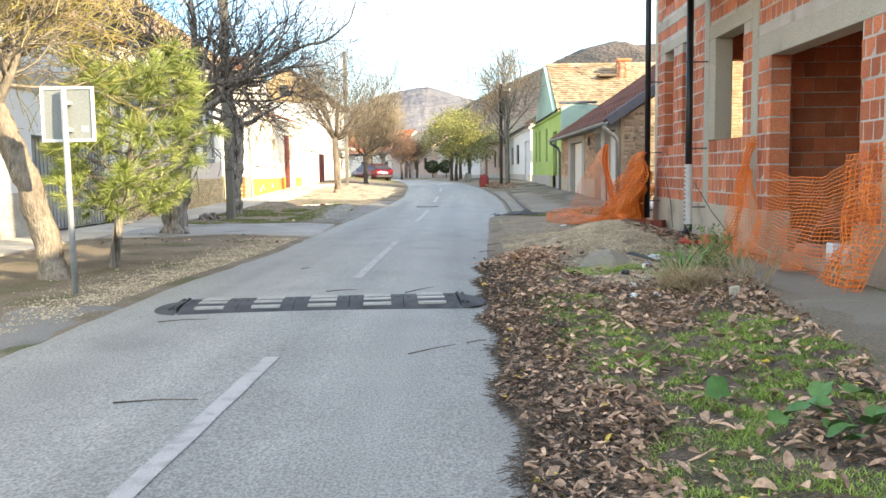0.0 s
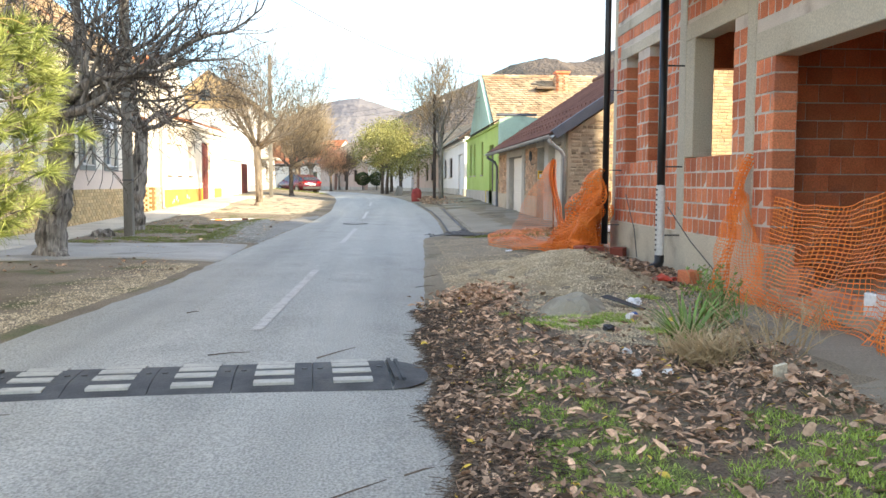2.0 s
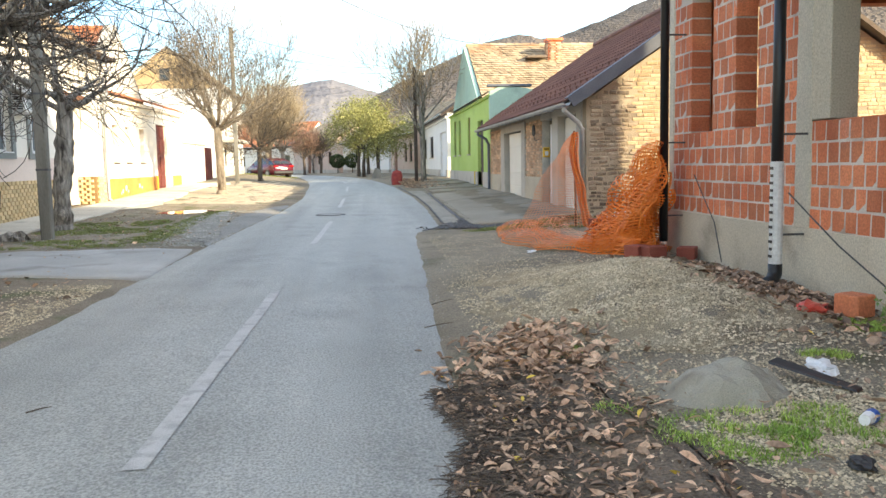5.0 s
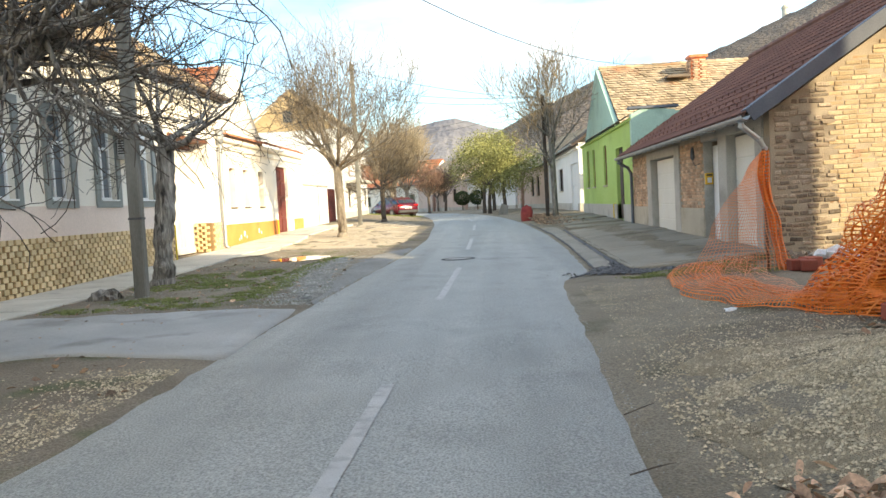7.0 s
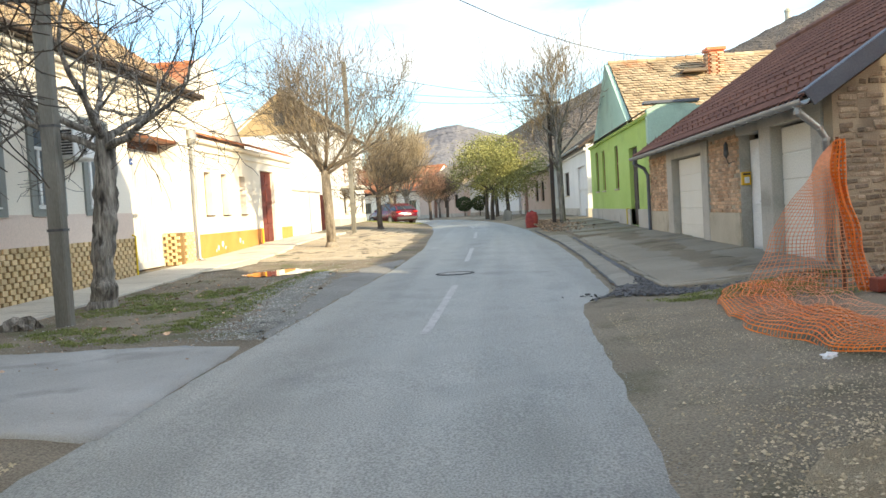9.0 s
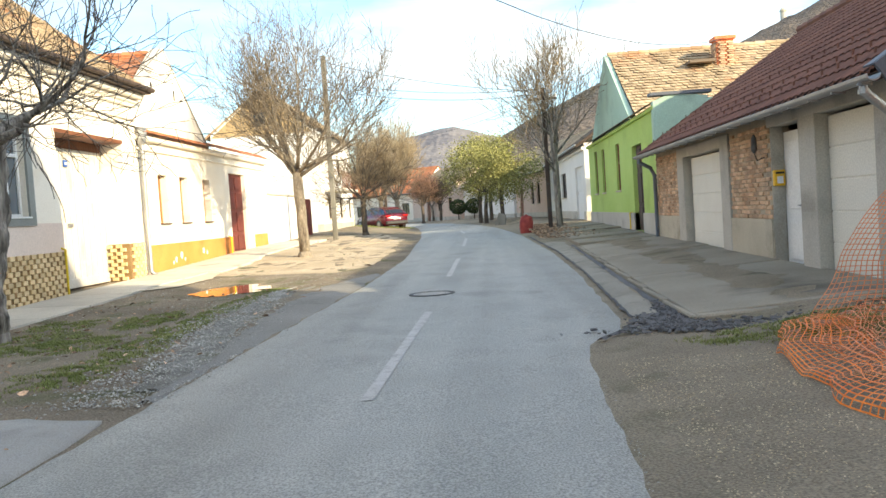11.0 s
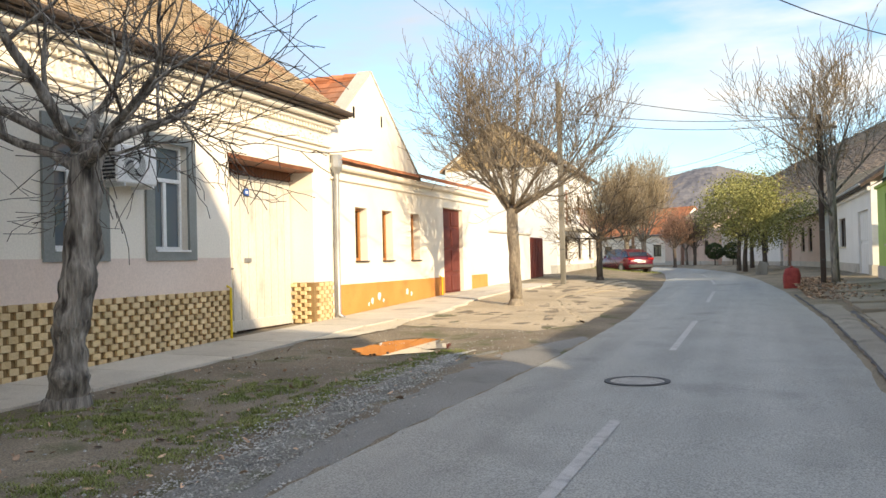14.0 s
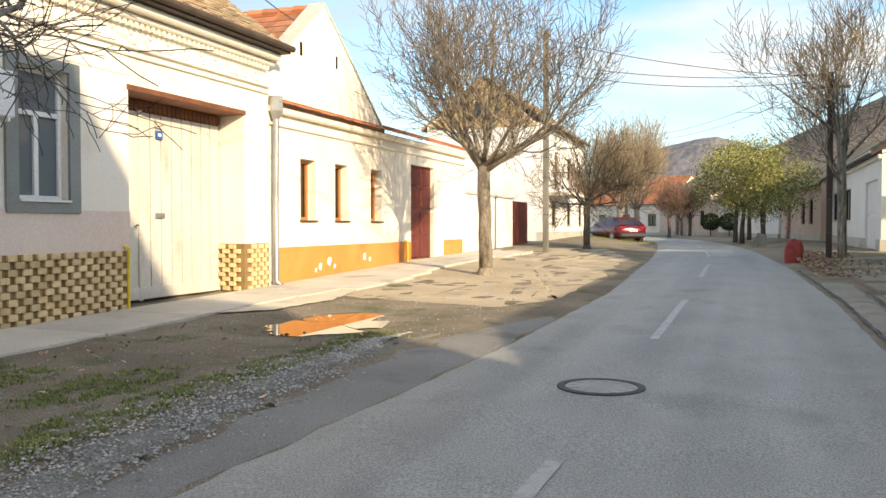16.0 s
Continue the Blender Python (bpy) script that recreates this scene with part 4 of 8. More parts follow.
# black rainwater pipes on the new house
for py, px in ((12.95, 3.62), (9.95, 3.6)):
    p = thing("drainpipe", (px, py, 0.2), "black plastic drainpipe with a white wrapped lower end" if py < 11 else "black plastic drainpipe standing behind orange netting", "pipe")
    part("pipe", Geo().tube([(px, py, 0.3), (px, py, 3.945 if py < 11 else 7.6)], 0.055, 12), pipe_black, p, smooth=True)
    if py < 11:
        part("wrap", Geo().tube([(px, py, 0.36), (px, py, 1.31)], 0.062, 12), pipe_white, p, "white wrapping with black print")
        g = Geo()
        for k in range(13):
            g.box(px - 0.064, px - 0.058, py - 0.045, py + 0.02 - 0.02 * (k % 2), 0.42 + k * 0.068, 0.446 + k * 0.068)
        part("print", g, pipe_black, p, kind="stuff")
        part("elbow", Geo().tube([(px, py, 0.36), (px, py, 0.27), (px - 0.05, py - 0.04, 0.2), (px - 0.16, py - 0.1, 0.17)], 0.066, 12), pipe_black, p, smooth=True)
    for z in (0.62, 1.55, 2.9):
        part("clamp", Geo().box(px - 0.06, HX, py - 0.01, py + 0.01, z, z + 0.02), iron, p)
# bent reinforcing rods leaning on the plinth
for a, b, c in (((3.78, 8.35, 0.26), (3.72, 9.1, 0.6), (3.67, 9.86, 1.02)), ((3.74, 11.45, 0.2), (3.78, 11.75, 0.62), (3.88, 12.6, 1.15))):
    solo("reinforcing_rod", Geo().tube([a, b, c], 0.007, 6), iron, "bent rusty steel rod leaning on the plinth", "steel rod")


# ---------- garage house of old brick ----------
garage_house = thing("garage_house", (6.5, 26, 0.3), "low old brick house with two garage doors", "house")
GX = 4.4
gh = [(20.3, 22.15, 0.0, 2.45), (22.68, 23.98, 0.0, 2.45), (26.7, 29.8, 0.0, 2.33)]
part("wall", holed(Geo(), GX + 0.012, GX + 0.3, (19.64, 32.9), (-0.1, 2.75), gh), old_mortar, garage_house, "crumbling old mortar wall")
part("plinth", holed(Geo(), GX - 0.02, GX + 0.28, (24.0, 32.9), (-0.1, 0.95), [(26.72, 29.78, 0.0, 2)]), concrete, garage_house, "grey cement plinth", bevel=0.01)
for a, b in ((26.2, 26.75), (29.75, 30.35), (22.1, 22.7), (19.95, 20.35)):
    part("pilaster", Geo().box(GX - 0.03, GX + 0.45, a, b, -0.05, 2.42), render_grey, garage_house, "smooth grey cement pilaster", bevel=0.01)
part("lintel", Geo().box(GX - 0.025, GX + 0.3, 26.2, 30.35, 2.28, 2.5), render_grey, garage_house, "grey cement lintel", bevel=0.01)
part("lintel", Geo().box(GX - 0.025, GX + 0.3, 19.95, 24.05, 2.4, 2.62), render_grey, garage_house, "grey cement lintel", bevel=0.01)
for a, b, top in ((26.8, 29.7, 2.25), (20.4, 22.08, 2.36)):
    d = part("garage_door", Geo().box(GX + 0.165, GX + 0.225, a, b, 0.2, top), door_cream, garage_house, "cream sectional garage door", bevel=0.005)
    for k in range(5):
        z = 0.22 + (top - 0.22) * k / 5
        part("panel", Geo().box(GX + 0.15, GX + 0.167, a, b, z + 0.01, z + (top - 0.22) / 5 - 0.01), door_cream, d, bevel=0.006)
# recessed entrance with a white door
part("alcove", Geo().box(GX + 0.5, GX + 0.6, 22.95, 24.0, 0.1, 2.4), old_brick_i, garage_house)
d = part("door", Geo().box(GX + 0.2, GX + 0.26, 22.72, 23.95, 0.22, 2.3), white_plastic, garage_house, "white plastic entrance door", bevel=0.006)
for z0, z1 in ((0.32, 0.95), (1.1, 2.15)):
    part("panel", Geo().box(GX + 0.185, GX + 0.202, 23.1, 23.82, z0, z1), white_plastic, d, bevel=0.01)
part("handle", Geo().tube([(GX + 0.18, 23.2, 1.15), (GX + 0.15, 23.2, 1.16), (GX + 0.15, 23.3, 1.16)], 0.01, 6), zinc, d)
part("reveal", Geo().box(GX + 0.005, GX + 0.199, 23.955, 23.979, 0.1, 2.42), render_grey, garage_house, "grey cement door reveal", bevel=0.004)
# mailbox on the reveal and a wall lantern
mb = thing("mailbox", (GX + 0.14, 23.9, 1.5), "yellow metal mailbox with a pale front plate", "mailbox")
part("box", Geo().box(GX + 0.01, GX + 0.18, 23.86, 23.954, 1.47, 1.72), mail_m, mb, bevel=0.012)
part("flap", Geo().box(GX + 0.03, GX + 0.16, 23.85, 23.86, 1.66, 1.69), pipe_black, mb)
part("label", Geo().box(GX + 0.05, GX + 0.14, 23.852, 23.86, 1.51, 1.62), white_plastic, mb)
lan = thing("wall_lantern", (GX - 0.1, 24.25, 2.1), "black iron wall lantern with a pale shade", "lamp")
part("bracket", Geo().tube([(GX, 24.25, 1.95), (GX - 0.12, 24.25, 1.9), (GX - 0.16, 24.25, 2.02)], 0.009, 6), iron, lan)
part("shade", Geo().tube([(GX - 0.16, 24.25, 2.02), (GX - 0.16, 24.25, 2.08), (GX - 0.16, 24.25, 2.26), (GX - 0.16, 24.25, 2.32)], [0.02, 0.05, 0.042, 0.015], 8), iron, lan)
# front bricks
rng = random.Random(6)
brick_meshes = [chip_box(0.13, 0.238, 0.062, 0.006, 40 + s, 0.014) for s in range(4)]
pieces = []
for a, b, z0, z1 in ((24.0, 26.2, 0.95, 2.5), (30.35, 32.85, 0.95, 2.5)):
    n = int((z1 - z0) / 0.075)
    for k in range(n):
        y = a + (0.125 if k % 2 else 0)
        while y < b - 0.1:
            if rng.random() > 0.03:
                ln = min(0.25, b - y)
                m = pose(GX + 0.05 + rng.random() * 0.02, y + ln / 2, z0 + 0.04 + k * 0.075, rng.random() * 2 - 1, rng.random() * 4 - 2, rng.random() * 4 - 2)
                pieces.append((m @ Matrix.Diagonal((1, ln / 0.25, 1, 1)), rng.randrange(4)))
            y += 0.25
place_pieces("brick", pieces, brick_meshes, garage_house, old_brick, old_brick_i, 300)
# gable wall of rough stone and brick; colours also paint shade left, sun right
gw = part("gable_wall", Geo().prism([(GX - 0.005, 19.6, -0.2), (12.4, 19.6, -0.2), (12.4, 19.6, 2.6), (8.4, 19.6, 5.25), (GX - 0.005, 19.6, 2.6)], (0, 0.3, 0)), old_mortar, garage_house, "rough gable wall of old stone and brick")
rough_meshes = [chip_box(0.2, 0.13, 0.062, 0.008, 60 + s, 0.02) for s in range(5)]
brick_plain = [chip_box(0.2, 0.13, 0.062, 0.006, 80 + s, 0.010) for s in range(5)]
rubble_set, brick_set = [], []
k = 0
z = 0.03
while z < 5.2:
    rise = 0.045 + 0.05 * rng.random()
    x = GX + 0.02 + rng.random() * 0.08
    edge = 5.3 + 0.25 * noise.noise(Vector((0, z * 2, 3)))
    while x < edge:
        sx = 0.4 + rng.random() ** 1.5 * 1.0
        if z < 2.5 + (x - GX) * 0.64 and rng.random() > 0.09:
            m = pose(x + 0.1 * sx, 19.6 + 0.06 - rng.random() * 0.016, z + rise / 2 + rng.gauss(0, 0.006), rng.gauss(0, 2), rng.gauss(0, 3), rng.gauss(0, 2))
            rubble_set.append((m @ Matrix.Diagonal((sx * 0.96, 1, rise / 0.068, 1)), rng.randrange(5)))
        x += 0.2 * sx + 0.02
    z += rise + 0.014
for k in range(64):
    z = 0.05 + k * 0.081
    x = 5.3 + 0.25 * noise.noise(Vector((0, z * 2, 3))) + 0.06 + 0.12 * (k % 2)
    while x < 12.3:
        sx = 1.15 * (0.5 if rng.random() < 0.25 else 1.0)
        if z < 2.5 + min((x - GX) * 0.64, (12.4 - x) * 0.64) and rng.random() > 0.05:
            m = pose(x + 0.1 * sx, 19.6 + 0.062 - rng.random() * 0.012, z + 0.035 + rng.gauss(0, 0.003), rng.gauss(0, 1), rng.gauss(0, 1.2), rng.gauss(0, 1))
            brick_set.append((m @ Matrix.Diagonal((sx, 1, 1, 1)), rng.randrange(5)))
        x += 0.2 * sx + 0.014
rubble_set.sort(key=lambda p: abs(p[0].translation.z - 1.5))
brick_set.sort(key=lambda p: p[0].translation.x + abs(p[0].translation.z - 1.4) * 0.5)
place_pieces("stone", rubble_set, rough_meshes, gw, rubble, rubble_shaded_i, 200)
place_pieces("brick", brick_set, [m.copy() for m in brick_plain], gw, sunlit_brick, sunlit_brick_i, 160)
part("back_wall", Geo().box(12.1, 12.4, 19.9, 32.6, -0.1, 2.7), old_mortar, garage_house)
part("end_wall", Geo().prism([(GX + 0.3, 32.6, -0.2), (12.4, 32.6, -0.2), (12.4, 32.6, 2.6), (8.4, 32.6, 5.25), (GX + 0.3, 32.6, 2.6)], (0, 0.3, 0)), old_mortar, garage_house)
# roof: interlocking brown tiles
low, top = Vector((3.98, 19.35, 2.56)), Vector((8.4, 19.35, 5.5))
u = (top - low).normalized()
nrm = Vector((-u.z, 0, u.x))
part("roof_deck", Geo().prism([low, top, top + Vector((0, 13.75, 0)), low + Vector((0, 13.75, 0))], -nrm * 0.1), wood_dark, garage_house)
g = Geo()
ROWS, COLS = 15, 60
for j in range(ROWS):
    th = (top - low).length / ROWS
    for i in range(COLS):
        tw = 13.75 / COLS
        prof = ((0.0, 0.030), (0.22, 0.048), (0.44, 0.030), (0.52, 0.012), (0.98, 0.012))
        k = len(g.v)
        for s, h in prof:
            for t, e in ((j * th - 0.02, 0.022), ((j + 1) * th + 0.02, 0.0)):
                g.v.append(tuple(low + Vector((0, (i + s) * tw, 0)) + u * t + nrm * (h + e)))
        for s, h in prof:
            g.v.append(tuple(low + Vector((0, (i + s) * tw, 0)) + u * (j * th - 0.02) + nrm * h))
        for q in range(4):
            g.f.append((k + 2 * q, k + 2 * q + 2, k + 2 * q + 3, k + 2 * q + 1))
            g.f.append((k + 10 + q, k + 11 + q, k + 2 * q + 2, k + 2 * q))
part("roof_tiles", g, roof_brown, garage_house, "dark brown interlocking roof tiles", kind="stuff")
g = Geo()
back = Vector((12.7, 19.35, 2.5))
ub = (top - back).normalized()
nb = Vector((-ub.z, 0, ub.x)) * -1
part("roof_deck", Geo().prism([back, top, top + Vector((0, 13.75, 0)), back + Vector((0, 13.75, 0))], Vector((0, 0, -0.1))), roof_dark, garage_house)
g = Geo()
for k in range(36):
    g.tube([(8.4, 19.3 + k * 0.385, 5.56), (8.4, 19.3 + (k + 1.1) * 0.385, 5.575)], [0.1, 0.115], 8)
part("ridge_tiles", g, roof_brown, garage_house, kind="stuff")
# snow hooks in two rows
g = Geo()
for j, off in ((1, 0.0), (2, 0.25), (4, 0.1)):
    for k in range(27):
        p = low + Vector((0, 0.3 + off + k * 0.5, 0)) + u * (j * (top - low).length / ROWS + 0.1) + nrm * 0.05
        g.box(-0.012, 0.012, -0.012, 0.012, -0.03, 0.07, Matrix.Translation(p))
part("snow_hook", g, roof_brown, garage_house, kind="stuff")
# verge flashing and gutter
g = Geo()
g.prism([low + nrm * 0.09, top + nrm * 0.09, top - nrm * 0.14, low - nrm * 0.14], (0, -0.05, 0))
part("verge_board", g, zinc_dark, garage_house, "slate-grey metal verge flashing")
part("verge_cap", Geo().prism([low + nrm * 0.075, top + nrm * 0.075, top + nrm * 0.095, low + nrm * 0.095], (0, 0.22, 0)), zinc_dark, garage_house)
g = Geo()
for y0, y1 in ((19.3, 33.1),):
    arc = [math.pi + i * math.pi / 7 for i in range(8)]
    ring = [(3.92 + 0.075 * math.cos(a), 2.53 + 0.075 * math.sin(a)) for a in arc] + [(3.92 + 0.068 * math.cos(a), 2.535 + 0.068 * math.sin(a)) for a in arc[::-1]]
    g.prism([(x, y0, z) for x, z in ring], (0, y1 - y0, 0))
part("gutter", g, zinc, garage_house, "half-round zinc gutter")
for k in range(20):
    part("gutter_bracket", Geo().box(3.84, 4.0, 19.5 + k * 0.68, 19.53 + k * 0.68, 2.44, 2.46), zinc, garage_house)
downpipe("downpipe", [(3.92, 19.55, 2.5), (3.92, 19.55, 2.38), (4.22, 19.62, 2.15), (4.32, 19.66, 2.0), (4.32, 19.66, 0.3)], 0.05, zinc, "zinc downpipe with a swan neck on the garage corner")
downpipe("downpipe", [(3.92, 32.6, 2.5), (3.92, 32.6, 2.36), (4.2, 32.62, 2.2), (4.3, 32.62, 2.0), (4.3, 32.62, 0.4), (4.15, 32.6, 0.32)], 0.05, zinc_dark, "dark downpipe between the brick and green houses")


# ---------- green house ----------
green_house = thing("green_house", (8, 40, 0.5), "lime green plastered house with a teal gable", "house")
QX = 4.5
gho = [(35.35, 36.95, 0.45, 3.05), (39.4, 40.2, 1.76, 3.36), (43.0, 43.75, 1.76, 3.42), (45.1, 45.9, 1.76, 3.48)]
part("wall", holed(Geo(), QX, QX + 0.35, (33.0, 47.8), (0.2, 3.75), gho), render_lime, green_house, "lime green plaster wall")
part("plinth", holed(Geo(), QX - 0.05, QX + 0.3, (33.0, 47.8), (0.1, 1.0), [(35.35, 36.95, 0.3, 2)]), render_grey, green_house, "grey cement plinth", bevel=0.01)
for a, b, c, d in gho[1:]:
    upvc_window(green_house, QX + 0.12, a, b, c, d, -1, wood_brown, pane_dark, 0.07, (0.5,), 0.6, "narrow dark timber window")
    part("window_sill", Geo().box(QX - 0.06, QX + 0.1, a - 0.06, b + 0.06, c - 0.06, c), concrete, green_house, bevel=0.01)
dr = part("door", Geo().box(QX + 0.14, QX + 0.22, 35.35, 36.95, 0.45, 3.05), wood_dark, green_house, "tall dark timber double door")
for k in range(2):
    for z0, z1 in ((0.6, 1.2), (1.3, 2.2), (2.35, 2.95)):
        part("panel", Geo().box(QX + 0.11, QX + 0.142, 35.45 + k * 0.78, 36.07 + k * 0.78, z0, z1), wood_dark, dr, bevel=0.015)
g = Geo()
g.box(QX - 0.10, QX + 0.36, 33.0, 47.85, 3.75, 3.86)
part("cornice", g, render_lime, green_house, bevel=0.02)
g = Geo()
tiled_slope(g, Vector((QX - 0.2, 33.2, 3.88)), Vector((0, 1, 0)), Vector((0.9, 0, 0.43)), 14.6, 0.55, 0.19, 0.18, Vector((-0.43, 0, 0.9)), 77)
part("coping_tiles", g, roof_dark, green_house, kind="stuff")
part("parapet_end", Geo().prism([(QX - 0.08, 32.95, 2.7), (QX + 1.35, 32.95, 2.7), (QX + 1.35, 32.95, 4.02), (QX + 0.4, 32.95, 4.15), (QX - 0.08, 32.95, 3.95)], (0, 0.3, 0)), render_teal, green_house, "pale teal parapet end")
part("coping", Geo().box(QX - 0.15, QX + 1.45, 32.9, 33.3, 4.1, 4.18), zinc_dark, green_house)
part("gable", Geo().prism([(QX + 0.12, 37.5, 3.86), (QX + 0.12, 47.6, 3.86), (QX + 0.12, 42.5, 6.85)], (0.3, 0, 0)), render_teal, green_house, "pale teal plaster gable")
part("side_wall", Geo().box(QX + 0.35, 13.5, 34.2, 34.5, 0.2, 4.1), render_teal, green_house)
gable_roof(green_house, QX + 0.3, 14.5, 36.2, 48.8, 3.1, 6.86, "x", roof_old, 0.2, 0.24, 91, 0.2, 0.03)
ch = part("chimney", Geo().box(8.35, 8.95, 40.9, 41.5, 5.6, 6.85), block_i, green_house, "red brick chimney")
part("chimney_cap", Geo().box(8.27, 9.03, 40.82, 41.58, 6.85, 6.98), block_i, ch, bevel=0.02)
pieces = []
for k in range(15):
    for q in range(2):
        pieces.append((pose(8.5 + 0.3 * q + (0.07 if k % 2 else 0), 40.9, 5.65 + k * 0.078, 0, 0, 90), rng.randrange(4)))
        pieces.append((pose(8.35, 41.05 + 0.28 * q, 5.65 + k * 0.078), rng.randrange(4)))
place_pieces("brick", pieces, brick_meshes, ch, block_m, block_i, 60)
g = Geo()
g.box(7.3, 8.2, 40.5, 41.4, 6.06, 6.16, Matrix.Identity(4))
part("roof_hatch", g, roof_dark, green_house)
part("aerial", Geo().tube([(QX + 0.2, 46, 4.2), (QX + 0.2, 46, 5.5)], 0.015, 5), iron, green_house)
part("aerial_bars", (lambda q: [q.box(QX - 0.15, QX + 0.55, 46 - 0.006, 46.006, 5.1 + k * 0.12, 5.112 + k * 0.12) for k in range(4)] and q)(Geo()), iron, green_house)
gp = thing("gas_pipe", (QX - 0.1, 37.4, 0.5), "yellow gas pipe on the green wall", "pipe")
part("pipe", Geo().tube([(QX - 0.09, 37.4, 0.3), (QX - 0.09, 37.4, 1.0), (QX, 37.4, 1.02)], 0.02, 6), yellow_pipe, gp)


# ---------- white house and those beyond on the right ----------
def row_house(name, label, p0, p1, depth, z0, eave, ridge, wall_m, cover, openings, seed, plinth_m=None, plinth=0.0, win_m=None):
    """A plain street house: its front runs from p0 to p1, seen from its right-hand side when walking that way."""
    a, b = Vector((*p0, 0)), Vector((*p1, 0))
    ln = (b - a).length
    d = (b - a).normalized()
    ang = math.degrees(math.atan2(-d.x, d.y))
    ob = new(name)
    ob.matrix_basis = pose(p0[0], p0[1], 0, 0, 0, ang)
    tagged(ob, label, "house")

    def put(nm, geo, material, lab="", bevel=0.0, parent=ob, kind=""):
        me = geo.mesh(nm)
        if bevel:
            bevelled(me, bevel)
        me.materials.append(material)
        o = new(nm, me)
        o.parent = parent
        return tagged(o, lab, kind=kind)

    s = 1 if depth > 0 else -1
    xa, xb = sorted((0, 0.35 * s))
    put("wall", holed(Geo(), xa, xb, (0, ln), (z0 - 0.5, eave), [o[1:5] for o in openings]), wall_m)
    if plinth:
        xa, xb = sorted((-0.04 * s, 0.3 * s))
        put("plinth", holed(Geo(), xa, xb, (-0.02, ln + 0.02), (z0 - 0.5, z0 + plinth), [(o[1], o[2], o[3], o[4]) for o in openings if o[3] < z0 + plinth]), plinth_m or render_grey)
    for kind, y0, y1, c, e, m_ in openings:
        xa, xb = sorted((0.14 * s, 0.2 * s))
        o = put(kind, Geo().box(xa, xb, y0, y1, c, e), m_ if kind != "window" else pane_dark, bevel=0.0)
        g = Geo()
        xa, xb = sorted((0.09 * s, 0.139 * s))
        if kind == "window":
            for u0, u1, w0, w1 in ((y0, y0 + 0.07, c, e), (y1 - 0.07, y1, c, e), (y0, y1, c, c + 0.07), (y0, y1, e - 0.07, e), ((y0 + y1) / 2 - 0.03, (y0 + y1) / 2 + 0.03, c, e)):
                g.box(xa, xb, u0, u1, w0, w1)
            put("frame", g, m_, parent=o)
            xa, xb = sorted((-0.06 * s, 0.1 * s))
            put("sill", Geo().box(xa, xb, y0 - 0.05, y1 + 0.05, c - 0.06, c), concrete, parent=o)
        else:
            nb = max(2, int((y1 - y0) / 0.5))
            w = (y1 - y0) / nb
            for k in range(nb):
                for w0, w1 in ((c + 0.1, c + (e - c) * 0.5), (c + (e - c) * 0.55, e - 0.1)):
                    put("panel", Geo().box(xa, xb, y0 + k * w + 0.04, y0 + (k + 1) * w - 0.04, w0, w1), m_, parent=o, bevel=0.01)
    for yy in (0, ln - 0.3):
        put("end_wall", Geo().prism([(0.35 * s, yy, z0 - 0.5), (depth, yy, z0 - 0.5), (depth, yy, eave), (depth / 2, yy, ridge - 0.1), (0.35 * s, yy, eave)], (0, 0.3, 0)), wall_m)
    low, top = Vector((-0.35 * s, -0.1, eave - 0.1)), Vector((depth / 2, -0.1, ridge))
    u = (top - low).normalized()
    n = Vector((-u.z * s, 0, abs(u.x)))
    put("roof_deck", Geo().prism([low, top, top + Vector((0, ln + 0.2, 0)), low + Vector((0, ln + 0.2, 0))], (0, 0, -0.12)), wood_dark)
    put("roof_deck", Geo().prism([Vector((depth + 0.3 * s, -0.1, eave - 0.1)), top, top + Vector((0, ln + 0.2, 0)), Vector((depth + 0.3 * s, ln + 0.1, eave - 0.1))], (0, 0, -0.12)), cover)
    g = Geo()
    tiled_slope(g, low, Vector((0, 1, 0)), u, ln + 0.2, (top - low).length, 0.24, 0.3, n, seed, jit=0.02)
    put("roof_tiles", g, cover, kind="stuff")
    xa, xb = sorted((-0.14 * s, -0.002 * s))
    put("cornice", Geo().box(xa, xb, 0, ln, eave - 0.34, eave - 0.16), wall_m, bevel=0.03)
    xa, xb = sorted((-0.46 * s, -0.36 * s))
    put("gutter", Geo().box(xa, xb, -0.1, ln + 0.1, eave - 0.14, eave - 0.05), zinc, bevel=0.02)
    return ob


row_house("white_house", "low whitewashed house with a dark tiled roof", (4.55, 49.9), (4.35, 69.0), 8, 0.45, 4.2, 7.0, render_white, roof_dark,
          [("door", 0.9, 4.0, 0.5, 3.2, white_plastic), ("window", 8.6, 11.2, 1.76, 3.18, wood_dark), ("window", 14.0, 16.2, 1.76, 3.18, wood_dark)], 120, render_grey, 0.55)
row_house("pinkish_house", "weathered pinkish plastered house", (4.1, 70.0), (2.4, 81.5), 8, 0.45, 4.0, 6.8, render_pink, roof_old,
          [("window", 2.0, 3.1, 1.6, 3.1, wood_dark), ("window", 4.2, 5.3, 1.6, 3.1, wood_dark), ("door", 8.5, 10, 0.5, 3.0, wood_brown)], 121, render_grey, 0.5)
row_house("white_house", "white plastered street house behind the trees", (2.2, 82.0), (-2.5, 99.0), 8, 0.4, 3.9, 6.6, render_white, roof_old,
          [("window", 3, 4.2, 1.6, 3.0, wood_dark), ("window", 7, 8.2, 1.6, 3.0, wood_dark), ("window", 11, 12.2, 1.6, 3.0, wood_dark)], 122, render_grey, 0.5)
